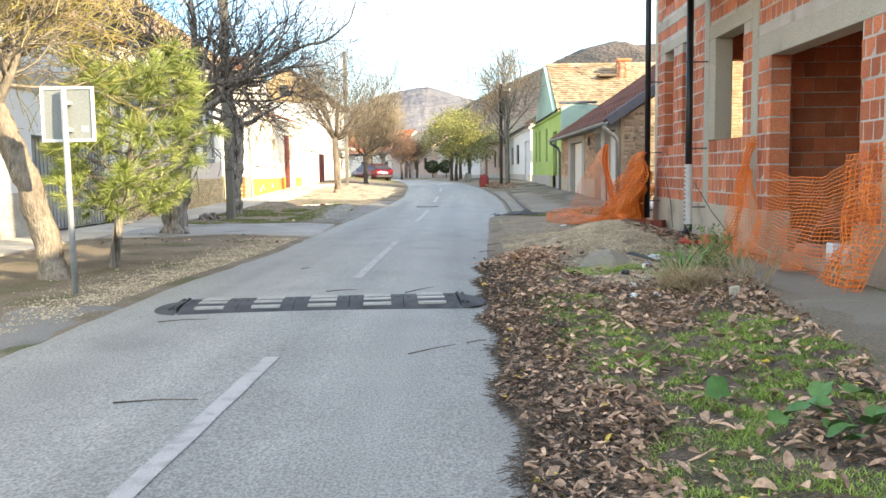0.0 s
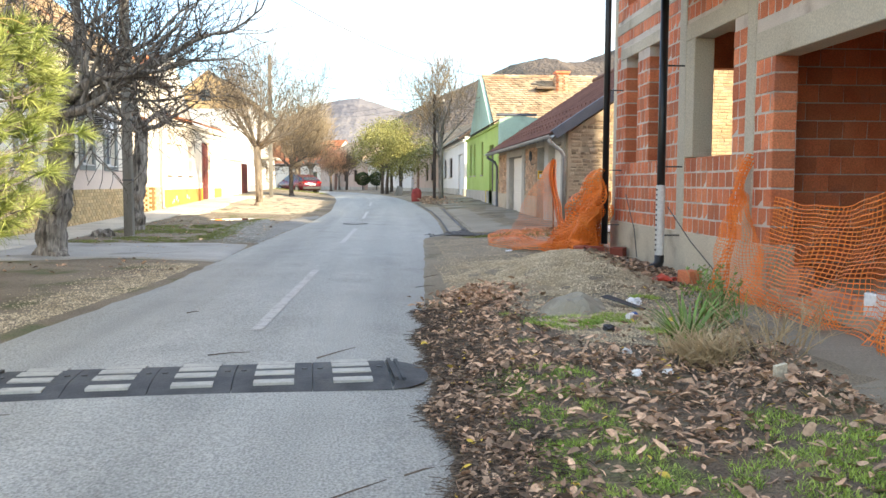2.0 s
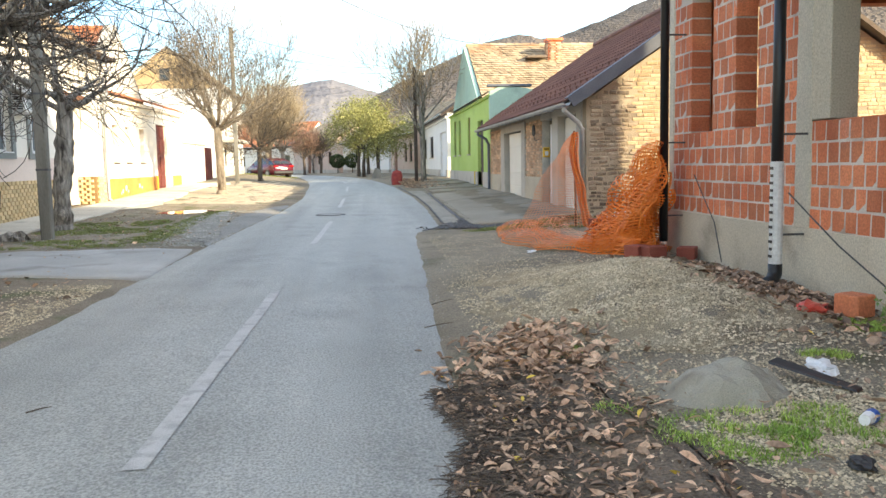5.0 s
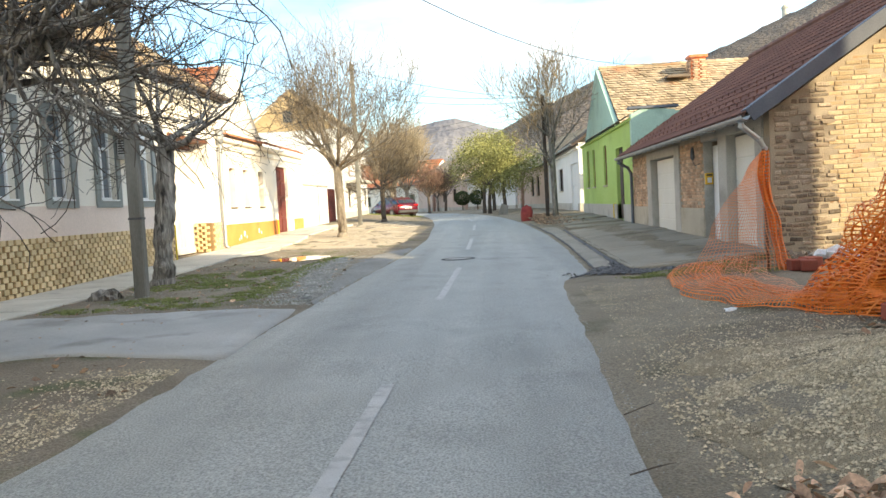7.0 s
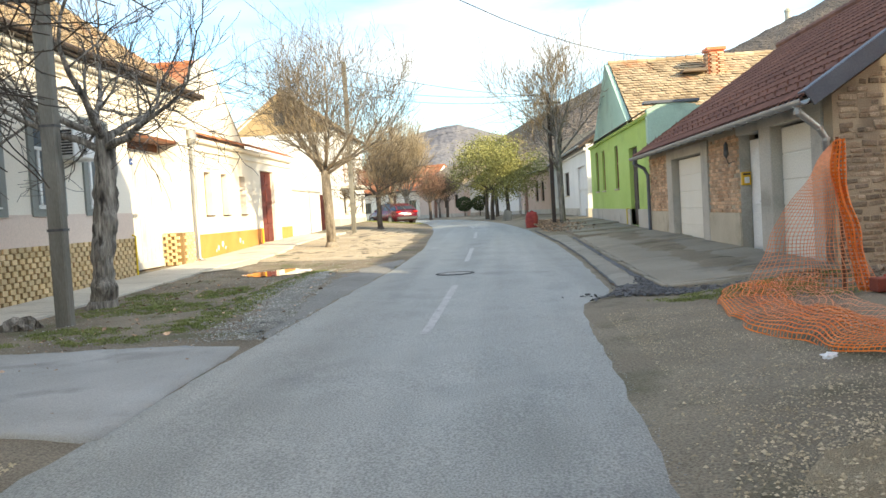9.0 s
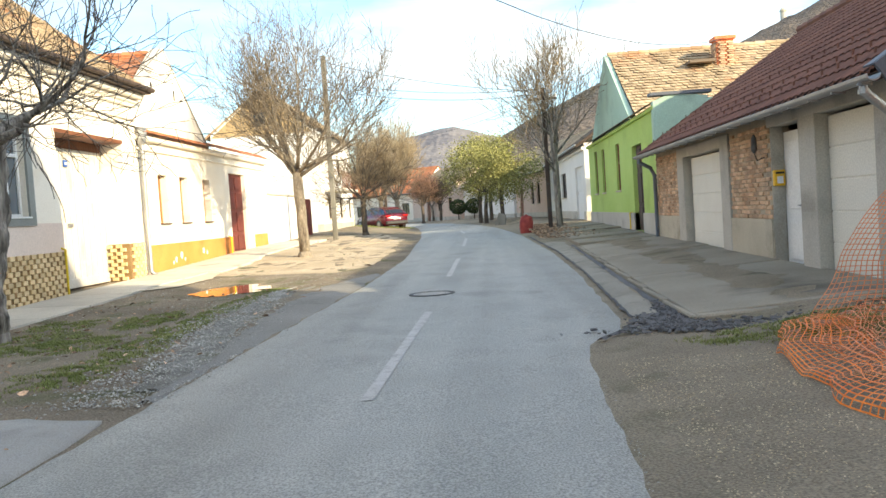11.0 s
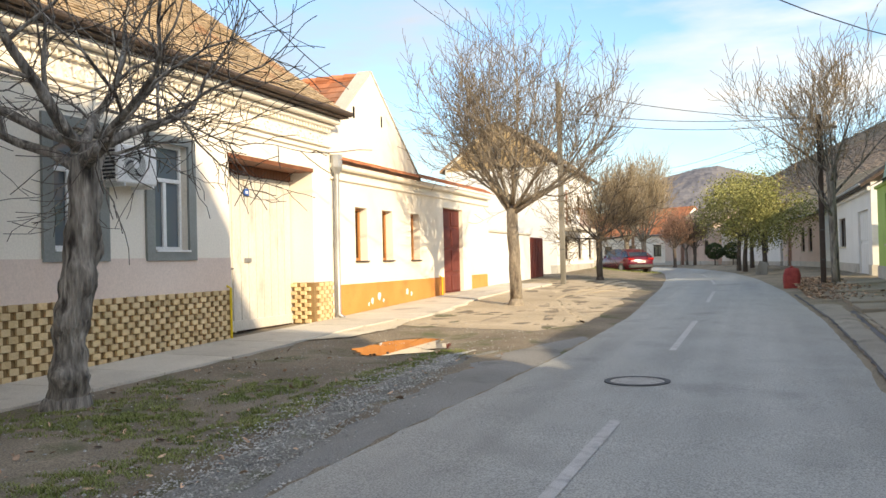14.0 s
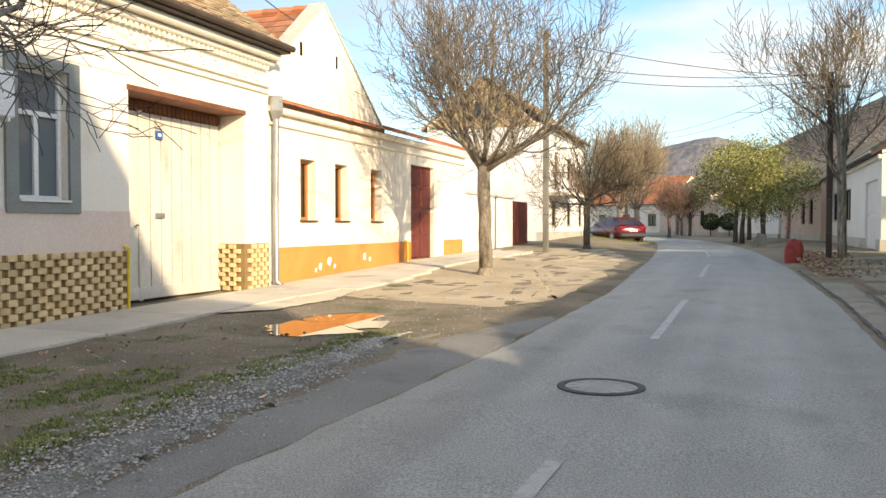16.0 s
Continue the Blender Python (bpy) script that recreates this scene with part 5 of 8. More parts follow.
row_house("balcony_house", "pinkish house with a balcony at the street bend", (-3.2, 100.5), (-9.5, 117.0), 8, 0.4, 4.6, 7.0, render_pink, roof_old,
          [("window", 2, 3.2, 1.6, 3.0, wood_dark), ("window", 6, 7.2, 1.6, 3.0, wood_dark), ("door", 10, 11.4, 0.4, 2.6, wood_brown)], 123, render_grey, 0.5)
row_house("cream_house", "cream house with a red roof at the street end", (-8.5, 118), (-22, 127), 8, 0.2, 4.2, 7.6, render_cream, roof_red,
          [("window", 2, 3.2, 1.5, 2.9, wood_dark), ("window", 6, 7.2, 1.5, 2.9, wood_dark), ("window", 10, 11.2, 1.5, 2.9, wood_dark)], 124, render_grey, 0.5)


# ---------- left: cream house with the carriage gate ----------
LX = -8.57
cream = thing("cream_house", (-12, 24, 0.2), "old cream plastered house with grey window surrounds", "house")
wins = [(18.45, 19.7, 1.66, 3.66), (20.48, 21.7, 1.66, 3.66), (22.5, 23.72, 1.66, 3.66), (24.52, 25.75, 1.66, 3.68)]
inner = [(a + 0.19, b - 0.19, c + 0.17, d - 0.14) for a, b, c, d in wins]
part("wall", holed(Geo(), LX - 0.6, LX, (17.5, 30.62), (-0.2, 4.75), inner + [(26.75, 29.8, 0.1, 3.54)]), render_cream, cream, "cream plaster wall")
for (a, b, c, d), (e, f, p, q) in zip(wins, inner):
    s = part("window_surround", holed(Geo(), LX + 0.002, LX + 0.045, (a, b), (c, d), [(e, f, p, q)]), grey_trim, cream, "grey plaster window surround", bevel=0.008)
    upvc_window(cream, LX - 0.16, e, f, p, q, 1, white_plastic, pane_sky, 0.055, (0.5,), 0.66, "white plastic window with a top light")
    part("window_sill", Geo().box(LX - 0.11, LX + 0.07, e, f, p - 0.03, p), white_plastic, cream)
# lower band of pinkish render and a thin line
part("band", Geo().box(LX + 0.001, LX + 0.014, 17.5, 26.75, 1.1, 1.7), render_blush, cream, "faded pinkish lower wall band")
part("band", Geo().box(LX + 0.001, LX + 0.012, 17.5, 26.75, 3.72, 4.4), render_cream, cream)
# cornice: frieze, mouldings, dentils
part("frieze", Geo().box(LX, LX + 0.05, 17.5, 30.62, 4.0, 4.05), render_cream, cream, bevel=0.012)
part("frieze", Geo().box(LX, LX + 0.07, 17.5, 30.62, 4.12, 4.16), render_cream, cream, bevel=0.012)
part("cornice", Geo().box(LX, LX + 0.16, 17.5, 30.64, 4.52, 4.62), render_cream, cream, bevel=0.03)
part("cornice", Geo().box(LX, LX + 0.30, 17.5, 30.64, 4.62, 4.75), render_cream, cream, bevel=0.03)
g = Geo()
for k in range(104):
    g.box(LX, LX + 0.11, 17.55 + k * 0.125, 17.61 + k * 0.125, 4.44, 4.52)
part("dentil", g, render_cream, cream, kind="stuff")
g = Geo()
rng = random.Random(5)
for k in range(30):
    y = 18.0 + k * 0.42
    for q in range(5):
        a = q / 5 * 6.28
        g.tube([(LX, y + 0.1 * math.cos(a), 4.28 + 0.06 * math.sin(a)), (LX + 0.03, y + 0.13 * math.cos(a + 0.5), 4.28 + 0.08 * math.sin(a + 0.5))], 0.022, 5)
    if k % 5 == 2:
        g.tube([(LX, y + 0.2, 4.28), (LX + 0.05, y + 0.2, 4.28)], [0.11, 0.08], 12)
part("stucco_ornament", g, render_cream, cream, "moulded stucco frieze ornament", kind="stuff")
part("eave_board", Geo().box(LX - 0.1, LX + 0.46, 17.3, 30.7, 4.75, 4.80), wood_dark, cream)
part("gutter", Geo().tube([(LX + 0.5, 17.3, 4.84), (LX + 0.5, 30.72, 4.84)], 0.06, 10), wood_dark, cream)
low, top = Vector((LX + 0.46, 17.3, 4.84)), Vector((-13.2, 17.3, 8.6))
u = (top - low).normalized()
nrm = Vector((u.z, 0, -u.x))
part("roof_deck", Geo().prism([low, top, top + Vector((0, 13.4, 0)), low + Vector((0, 13.4, 0))], -nrm * 0.1), wood_dark, cream)
g = Geo()
tiled_slope(g, low, Vector((0, 1, 0)), u, 13.4, (top - low).length, 0.18, 0.155, nrm, 44, jit=0.014)
part("roof_tiles", g, roof_old, cream, "old mossy plain clay tiles", kind="stuff")
part("side_wall", Geo().prism([(LX - 0.6, 30.3, 0), (-17.5, 30.3, 0), (-17.5, 30.3, 4.7), (-13.2, 30.3, 8.4), (LX - 0.6, 30.3, 4.7)], (0, 0.3, 0)), render_cream, cream)
part("side_wall", Geo().prism([(LX - 0.6, 17.5, 0), (-17.5, 17.5, 0), (-17.5, 17.5, 4.7), (-13.2, 17.5, 8.4), (LX - 0.6, 17.5, 4.7)], (0, 0.3, 0)), render_cream, cream)
part("roof_deck", Geo().prism([(-17.9, 17.3, 4.7), top, top + Vector((0, 13.4, 0)), (-17.9, 30.7, 4.7)], (0, 0, -0.1)), roof_old, cream)
# carriage gate
gate = part("gate", Geo().box(LX - 0.62, LX - 0.56, 26.75, 29.8, 0.26, 3.54), wood_dark, cream, "tall white painted timber carriage gate")
GY = [26.78, 27.62, 29.78]
g = Geo()
for a, b in zip(GY, GY[1:]):
    n = max(2, round((b - a) / 0.27))
    for k in range(n):
        w = (b - a) / n
        y0, y1 = a + k * w + 0.011, a + (k + 1) * w - 0.011
        part("board", Geo().box(LX - 0.56, LX - 0.535, y0, y1, 0.32, 3.32), gate_paint, gate, bevel=0.006)
for a, b in zip(GY, GY[1:]):
    part("kick_board", Geo().box(LX - 0.535, LX - 0.505, a + 0.01, b - 0.01, 0.3, 0.5), gate_paint, gate, bevel=0.008)
part("stile", Geo().box(LX - 0.535, LX - 0.5, 27.58, 27.66, 0.28, 3.34), gate_paint, gate, bevel=0.008)
g = Geo()
for k in range(26):
    y = 26.8 + k * 0.115
    g.prism([(LX - 0.53, y, 3.5), (LX - 0.53, y + 0.1, 3.5), (LX - 0.53, y + 0.1, 3.36), (LX - 0.53, y + 0.05, 3.31), (LX - 0.53, y, 3.36)], (0.02, 0, 0))
part("valance", g, wood_brown, gate, "scalloped brown valance board", kind="stuff")
part("handle", Geo().tube([(LX - 0.5, 27.5, 1.5), (LX - 0.45, 27.5, 1.5), (LX - 0.45, 27.4, 1.48)], 0.012, 6), iron, gate)
part("letter_slot", Geo().box(LX - 0.51, LX - 0.495, 27.98, 28.2, 1.62, 1.7), zinc, gate)
part("number_plate", Geo().box(LX - 0.52, LX - 0.50, 28.0, 28.16, 2.92, 3.06), blue_m, gate, "small blue enamel plate")
part("plate_bar", Geo().box(LX - 0.499, LX - 0.495, 28.04, 28.12, 2.965, 3.015), white_plastic, gate)
part("plate", Geo().box(LX - 0.52, LX - 0.50, 27.99, 28.15, 3.1, 3.24), concrete_pale, gate, "small faded plate")
part("gate_lintel", Geo().box(LX - 0.5, LX + 0.02, 26.72, 29.83, 3.51, 3.59), wood_brown, cream, "brown timber lintel over the gate")
# wedge-faced cladding tiles
tg = Geo().prism([(0, -0.085, -0.045), (0.038, -0.085, -0.045), (0.05, 0.05, -0.045), (0, 0.06, -0.045)], (0, 0, 0.088))
tile_mesh = bevelled(tg.mesh("tile"), 0.004)
pieces = []
for k in range(10):
    off = (k % 2) * 0.118
    y = 26.72
    while y > 17.6:
        yc = y - 0.118 - off
        zb = along(WALL_Z, yc) + 0.02
        step = (1.13 - zb) / 10
        if yc > 17.6:
            pieces.append((pose(LX + 0.016, yc, zb + (k + 0.5) * step) @ Matrix.Diagonal((1, 1, step / 0.096, 1)), 0))
        y -= 0.236
pieces.sort(key=lambda p: -p[0].translation.y)
# backing coloured dark so the recesses read as shaded
clad = part("cladding", Geo().box(LX - 0.02, LX + 0.016, 17.5, 26.74, 0.0, 1.12), tile_shade, cream, "yellow split-face tile cladding")
place_pieces("tile", pieces, [tile_mesh], clad, tile_m, tile_i, 300)
pieces = []
for k in range(10):
    for q in range(3):
        y = 29.94 + q * 0.236 + (k % 2) * 0.118
        if y < 30.6:
            pieces.append((pose(LX + 0.016, y, 0.3 + (k + 0.5) * 0.085) @ Matrix.Diagonal((1, 1, 0.9, 1)), 0))
    for q in range(2):
        pieces.append((pose(LX - 0.12 - q * 0.236 - (k % 2) * 0.1, 29.768, 0.3 + (k + 0.5) * 0.085, 0, 0, -90) @ Matrix.Diagonal((1, 1, 0.9, 1)), 0))
place_pieces("tile", pieces, [tile_mesh], clad, tile_m, tile_i, 300)
part("cladding_end", Geo().box(LX - 0.01, LX + 0.016, 29.79, 30.6, 0.2, 1.16), tile_shade, cream)
part("cladding_end", Geo().box(LX - 0.5, LX + 0.016, 29.77, 29.79, 0.2, 1.16), tile_shade, cream)
gp = thing("gas_pipe", (LX + 0.08, 26.6, 0.3), "yellow gas riser pipe beside the gate", "pipe")
part("pipe", Geo().tube([(LX + 0.09, 26.62, 0.2), (LX + 0.09, 26.62, 1.16), (LX, 26.62, 1.2)], 0.022, 8), yellow_pipe, gp)
downpipe("downpipe", [(LX + 0.1, 30.75, 3.95), (LX + 0.1, 30.75, 3.6), (LX + 0.08, 30.75, 2.0), (LX + 0.08, 30.75, 0.42), (LX + 0.2, 30.75, 0.33)], 0.06, zinc, "dented zinc downpipe with a hopper")
hop = Geo().tube([(LX + 0.1, 30.75, 3.55), (LX + 0.1, 30.75, 3.7), (LX + 0.1, 30.75, 3.98)], [0.07, 0.14, 0.14], 8)
solo("rainwater_hopper", hop, zinc, "zinc rainwater hopper head on the wall", "downpipe")
# air conditioner on brackets
ac = thing("air_conditioner", (LX + 0.25, 23.95, 2.85), "white outdoor air conditioner on the wall", "air conditioner")
part("casing", Geo().box(LX + 0.09, LX + 0.38, 23.5, 24.36, 2.78, 3.34), white_plastic, ac, bevel=0.02)
g = Geo()
for r in range(1, 8):
    pts = [(LX + 0.39, 23.88 + 0.03 * r * math.cos(a), 3.06 + 0.03 * r * math.sin(a)) for a in [i * math.pi / 10 for i in range(21)]]
    g.tube(pts, 0.004, 4, False)
part("grille", g, white_plastic, ac)
part("fan_opening", Geo().tube([(LX + 0.381, 23.88, 3.06), (LX + 0.384, 23.88, 3.06)], 0.225, 24), grey_trim, ac)
for k in range(3):
    arc = [(LX + 0.386, 23.88 + r * math.cos(k * 2.094 + r * 6), 3.06 + r * math.sin(k * 2.094 + r * 6)) for r in (0.06, 0.1, 0.14, 0.18, 0.21)]
    part("fan_blade", Geo().tube(arc, [0.012, 0.018, 0.02, 0.018, 0.008], 5), dark_plastic, ac)
part("hub", Geo().tube([(LX + 0.385, 23.88, 3.06), (LX + 0.40, 23.88, 3.06)], 0.06, 14), white_plastic, ac)
g = Geo()
for k in range(9):
    g.box(LX + 0.12, LX + 0.35, 23.485, 23.5, 2.83 + k * 0.055, 2.86 + k * 0.055)
part("side_fins", g, dark_plastic, ac)
for y in (23.62, 24.22):
    part("bracket", Geo().box(LX, LX + 0.4, y, y + 0.035, 2.73, 2.78), white_plastic, ac)

# ---------- left: earlier house with a slatted gate ----------
early = thing("white_house", (-12, 10, 0), "white plastered house with a tiled roof and block plinth", "house")
eh = [(8.6, 9.8, 1.6, 3.5), (13.2, 17.0, -0.1, 2.1)]
part("wall", holed(Geo(), LX - 0.4, LX, (1.5, 17.48), (-0.2, 4.4), eh), render_white, early, "white plaster wall")
upvc_window(early, LX - 0.15, 8.6, 9.8, 1.6, 3.5, 1, white_plastic, pane_sky, 0.06, (0.5,), 0.66)
part("plinth", holed(Geo(), LX - 0.3, LX + 0.04, (1.5, 17.46), (-0.2, 0.95), [(13.2, 17.0, -0.3, 2)]), render_grey, early, "grey block-patterned plinth", bevel=0.01)
g = Geo()
for k in range(4):
    for q in range(27):
        y = 1.6 + q * 0.43 + (k % 2) * 0.2
        if y + 0.4 < 13.1:
            g.box(LX + 0.04, LX + 0.055, y, y + 0.41, 0.05 + k * 0.22, 0.25 + k * 0.22)
part("plinth_block", g, render_grey, early, kind="stuff")
part("band", Geo().box(LX, LX + 0.03, 1.5, 17.48, 2.95, 3.35), render_grey, early, "raised grey wall band", bevel=0.01)
sg = part("gate", Geo().box(LX - 0.22, LX - 0.2, 13.2, 17.0, 0.12, 2.08), gate_grey, early, "grey slatted sheet metal gate")
for k in range(24):
    part("slat", Geo().box(LX - 0.2, LX - 0.17, 13.24 + k * 0.157, 13.33 + k * 0.157, 0.15, 2.06), gate_grey, sg, bevel=0.004)
low, top = Vector((LX + 0.46, 1.3, 4.46)), Vector((-13.0, 1.3, 8.0))
u = (top - low).normalized()
nrm = Vector((u.z, 0, -u.x))
part("roof_deck", Geo().prism([low, top, top + Vector((0, 16.1, 0)), low + Vector((0, 16.1, 0))], -nrm * 0.12), wood_brown, early)
g = Geo()
tiled_slope(g, low, Vector((0, 1, 0)), u, 16.1, (top - low).length, 0.2, 0.18, nrm, 45, jit=0.014)
part("roof_tiles", g, roof_old, early, kind="stuff")
part("gutter", Geo().tube([(LX + 0.5, 1.3, 4.46), (LX + 0.5, 17.4, 4.46)], 0.07, 10), wood_brown, early)
part("end_wall", Geo().prism([(LX - 0.4, 1.5, -0.2), (-17.2, 1.5, -0.2), (-17.2, 1.5, 4.4), (-13, 1.5, 7.8), (LX - 0.4, 1.5, 4.4)], (0, 0.3, 0)), render_white, early)
part("roof_deck", Geo().prism([(-17.6, 1.3, 4.4), top, top + Vector((0, 16.1, 0)), (-17.6, 17.4, 4.4)], (0, 0, -0.1)), roof_old, early)
downpipe("downpipe", [(LX + 0.5, 17.4, 4.4), (LX + 0.35, 17.4, 4.2), (LX + 0.09, 17.4, 3.9), (LX + 0.09, 17.4, 0.2)], 0.05, zinc, "zinc downpipe between two white houses")

# ---------- left: gabled house with the ochre plinth ----------
ochre = thing("gabled_house", (-12, 36, 0.5), "cream gabled house with an ochre plinth", "house")
OX = -8.6
ow = [(31.9, 32.55, 1.6, 2.88), (33.45, 34.1, 1.6, 2.88), (35.35, 36.0, 1.6, 2.88)]
part("wall", holed(Geo(), OX - 0.45, OX, (30.62, 42.6), (0.0, 3.85), ow + [(37.95, 39.75, 0.3, 3.18)]), render_cream, ochre, "bright cream plaster wall")
for a, b, c, d in ow:
    upvc_window(ochre, OX - 0.24, a, b, c, d, 1, wood_orange, pane_dark, 0.075, (), 0.0, "varnished timber window in a deep reveal")
    part("window_sill", Geo().box(OX - 0.2, OX + 0.05, a - 0.03, b + 0.03, c - 0.03, c + 0.004), wood_dark, ochre)
part("plinth", holed(Geo(), OX, OX + 0.03, (30.95, 42.3), (0.1, 1.06), [(37.9, 40.6, 0, 2)]), render_orange, ochre, "peeling ochre painted plinth", bevel=0.006)
for py, pz, pr in ((32.7, 0.62, 0.1), (33.1, 0.72, 0.13), (33.35, 0.6, 0.07), (34.9, 0.75, 0.12), (35.2, 0.68, 0.08), (32.5, 0.55, 0.06)):
    pts = [(OX + 0.033, py + pr * (0.7 + 0.5 * noise.noise(Vector((i, py, pz)))) * math.cos(i * 0.628), pz + pr * (0.8 + 0.5 * noise.noise(Vector((i, pz, py)))) * math.sin(i * 0.628)) for i in range(10)]
    part("bare_patch", Geo().prism(pts, (0.002, 0, 0)), render_white, ochre, "patch of peeled paint")
dd = part("door", Geo().box(OX - 0.2, OX - 0.12, 37.95, 39.75, 0.45, 3.18), wood_red, ochre, "dark red panelled double door")
g = Geo()
for k in range(2):
    for z0, z1 in ((0.6, 1.1), (1.22, 1.9), (2.0, 2.55), (2.65, 3.08)):
        part("panel", Geo().box(OX - 0.12, OX - 0.085, 38.04 + k * 0.88, 38.78 + k * 0.88, z0, z1), wood_red, dd, bevel=0.02)
part("step", Geo().box(OX - 0.1, OX + 0.35, 37.8, 39.9, 0.3, 0.56), concrete, ochre, bevel=0.02)
part("gable", Geo().prism([(OX - 0.25, 30.64, 3.85), (OX - 0.25, 36.1, 3.85), (OX - 0.25, 32.95, 6.28), (OX - 0.25, 30.64, 4.45)], (0.25, 0, 0)), render_cream, ochre, "cream plaster gable")
g = Geo()
for (ya, za), (yb, zb) in (((30.6, 4.42), (32.95, 6.28)), ((32.95, 6.28), (36.15, 3.85))):
    g.prism([(OX - 0.35, ya, za), (OX - 0.35, yb, zb), (OX - 0.35, yb, zb + 0.06), (OX - 0.35, ya, za + 0.06)], (0.37, 0, 0))
part("gable_coping", g, concrete_pale, ochre, "pale gable coping")
for k, (ya, yb) in enumerate(((31.9, 32.0), (33.5, 33.58))):
    part("vent_slot", Geo().box(OX + 0.001, OX + 0.006, ya, yb, 5.0, 5.28), pane_dark, ochre)
g = Geo()
tiled_slope(g, Vector((OX + 0.24, 30.7, 3.86)), Vector((0, 1, 0)), Vector((-0.88, 0, 0.47)), 11.9, 0.5, 0.2, 0.17, Vector((0.47, 0, 0.88)), 71, jit=0.01)
part("coping_tiles", g, roof_red, ochre, "rusty clay coping tiles", kind="stuff")
part("cornice", Geo().box(OX, OX + 0.14, 30.64, 42.6, 3.68, 3.82), render_cream, ochre, bevel=0.03)
part("cornice", Geo().box(OX, OX + 0.06, 30.64, 42.6, 3.44, 3.5), render_cream, ochre, bevel=0.015)
gable_roof(ochre, -17, OX - 0.28, 30.7, 35.2, 4.35, 6.2, "x", roof_red, 0.22, 0.28, 72, 0.02)
part("side_wall", Geo().box(-17, OX - 0.45, 35.9, 36.2, 0, 3.85), render_cream, ochre)
part("side_wall", Geo().box(-17, OX - 0.45, 42.3, 42.6, 0, 3.0), render_cream, ochre)
gp = thing("gas_pipe", (OX + 0.08, 37.5, 0.6), "yellow gas riser on the ochre plinth", "pipe")
part("pipe", Geo().tube([(OX + 0.09, 37.5, 0.4), (OX + 0.09, 37.5, 1.06), (OX, 37.5, 1.1)], 0.022, 8), yellow_pipe, gp)

# ---------- left: low wall, gate and two-storey house ----------
yard = thing("yard_wall", (-8.75, 46, 0.6), "low white plastered yard wall with a tiled top", "wall")
part("wall", Geo().box(-9.0, -8.72, 42.62, 49.0, 0.2, 2.55), render_white, yard)
part("coping", Geo().box(-9.06, -8.66, 42.62, 49.0, 2.55, 2.63), concrete_pale, yard, bevel=0.02)
yg = thing("yard_gate", (-8.85, 50.3, 0.7), "dark red sheet metal yard gate", "gate")
part("leaf", Geo().box(-8.95, -8.88, 49.1, 52.0, 0.7, 2.5), wood_red, yg)
for k in range(10):
    part("rib", Geo().box(-8.88, -8.86, 49.14 + k * 0.29, 49.34 + k * 0.29, 0.75, 2.46), wood_red, yg, bevel=0.005)
two = row_house("two_storey_house", "white two-storey house with a tan gable end", (-8.95, 55.3), (-9.1, 66.5), -5.8, 0.7, 6.35, 8.7, render_white, roof_old,
                [("window", 2.0, 3.2, 1.5, 2.7, wood_dark), ("window", 6.0, 7.2, 1.5, 2.7, wood_dark), ("window", 9.5, 10.7, 1.5, 2.7, wood_dark),
                 ("door", 2.6, 3.6, 3.3, 5.2, wood_brown), ("window", 6.0, 7.2, 4.0, 5.1, wood_dark)], 131, render_grey, 0.5)
part("gable_face", Geo().prism([(-9.2, 55.29, 6.2), (-14.7, 55.29, 6.2), (-11.85, 55.29, 8.62)], (0, -0.03, 0)), render_tan, two, "sunlit tan plaster gable")
part("attic_window", Geo().box(-12.3, -11.7, 55.235, 55.262, 6.7, 7.4), pane_dark, two)
bal = thing("balcony", (-8.4, 59.5, 3.0), "concrete balcony with an iron railing", "balcony")
part("slab", Geo().box(-8.9, -7.9, 56.3, 61.5, 2.95, 3.12), concrete_pale, bal, bevel=0.02)
part("rail", Geo().tube([(-8.8, 56.35, 4.05), (-7.95, 56.35, 4.05), (-7.95, 61.45, 4.05), (-8.8, 61.45, 4.05)], 0.03, 6), wood_brown, bal)
for k in range(27):
    part("baluster", Geo().tube([(-7.95, 56.35 + k * 0.196, 3.12), (-7.95, 56.35 + k * 0.196, 4.04)], 0.014, 5), wood_brown, bal)
row_house("ochre_house", "ochre low street house with small windows", (-11.5, 82), (-15.5, 98), -8, 0.8, 3.9, 6.8, render_cream, roof_red,
          [("window", 2, 3.2, 1.7, 3.0, wood_dark), ("door", 5.5, 6.8, 0.8, 3.0, wood_brown), ("window", 9, 10.2, 1.7, 3.0, wood_dark), ("window", 12.5, 13.7, 1.7, 3.0, wood_dark)], 132, render_grey, 0.5)
row_house("cream_house", "pale cream street house at the bend", (-16, 99), (-27, 112), -8, 0.8, 4.0, 7.0, render_pink, roof_old,
          [("window", 2, 3.2, 1.7, 3.0, wood_dark), ("window", 6, 7.2, 1.7, 3.0, wood_dark), ("door", 9.5, 11, 0.8, 3.0, wood_brown)], 133, render_grey, 0.5)


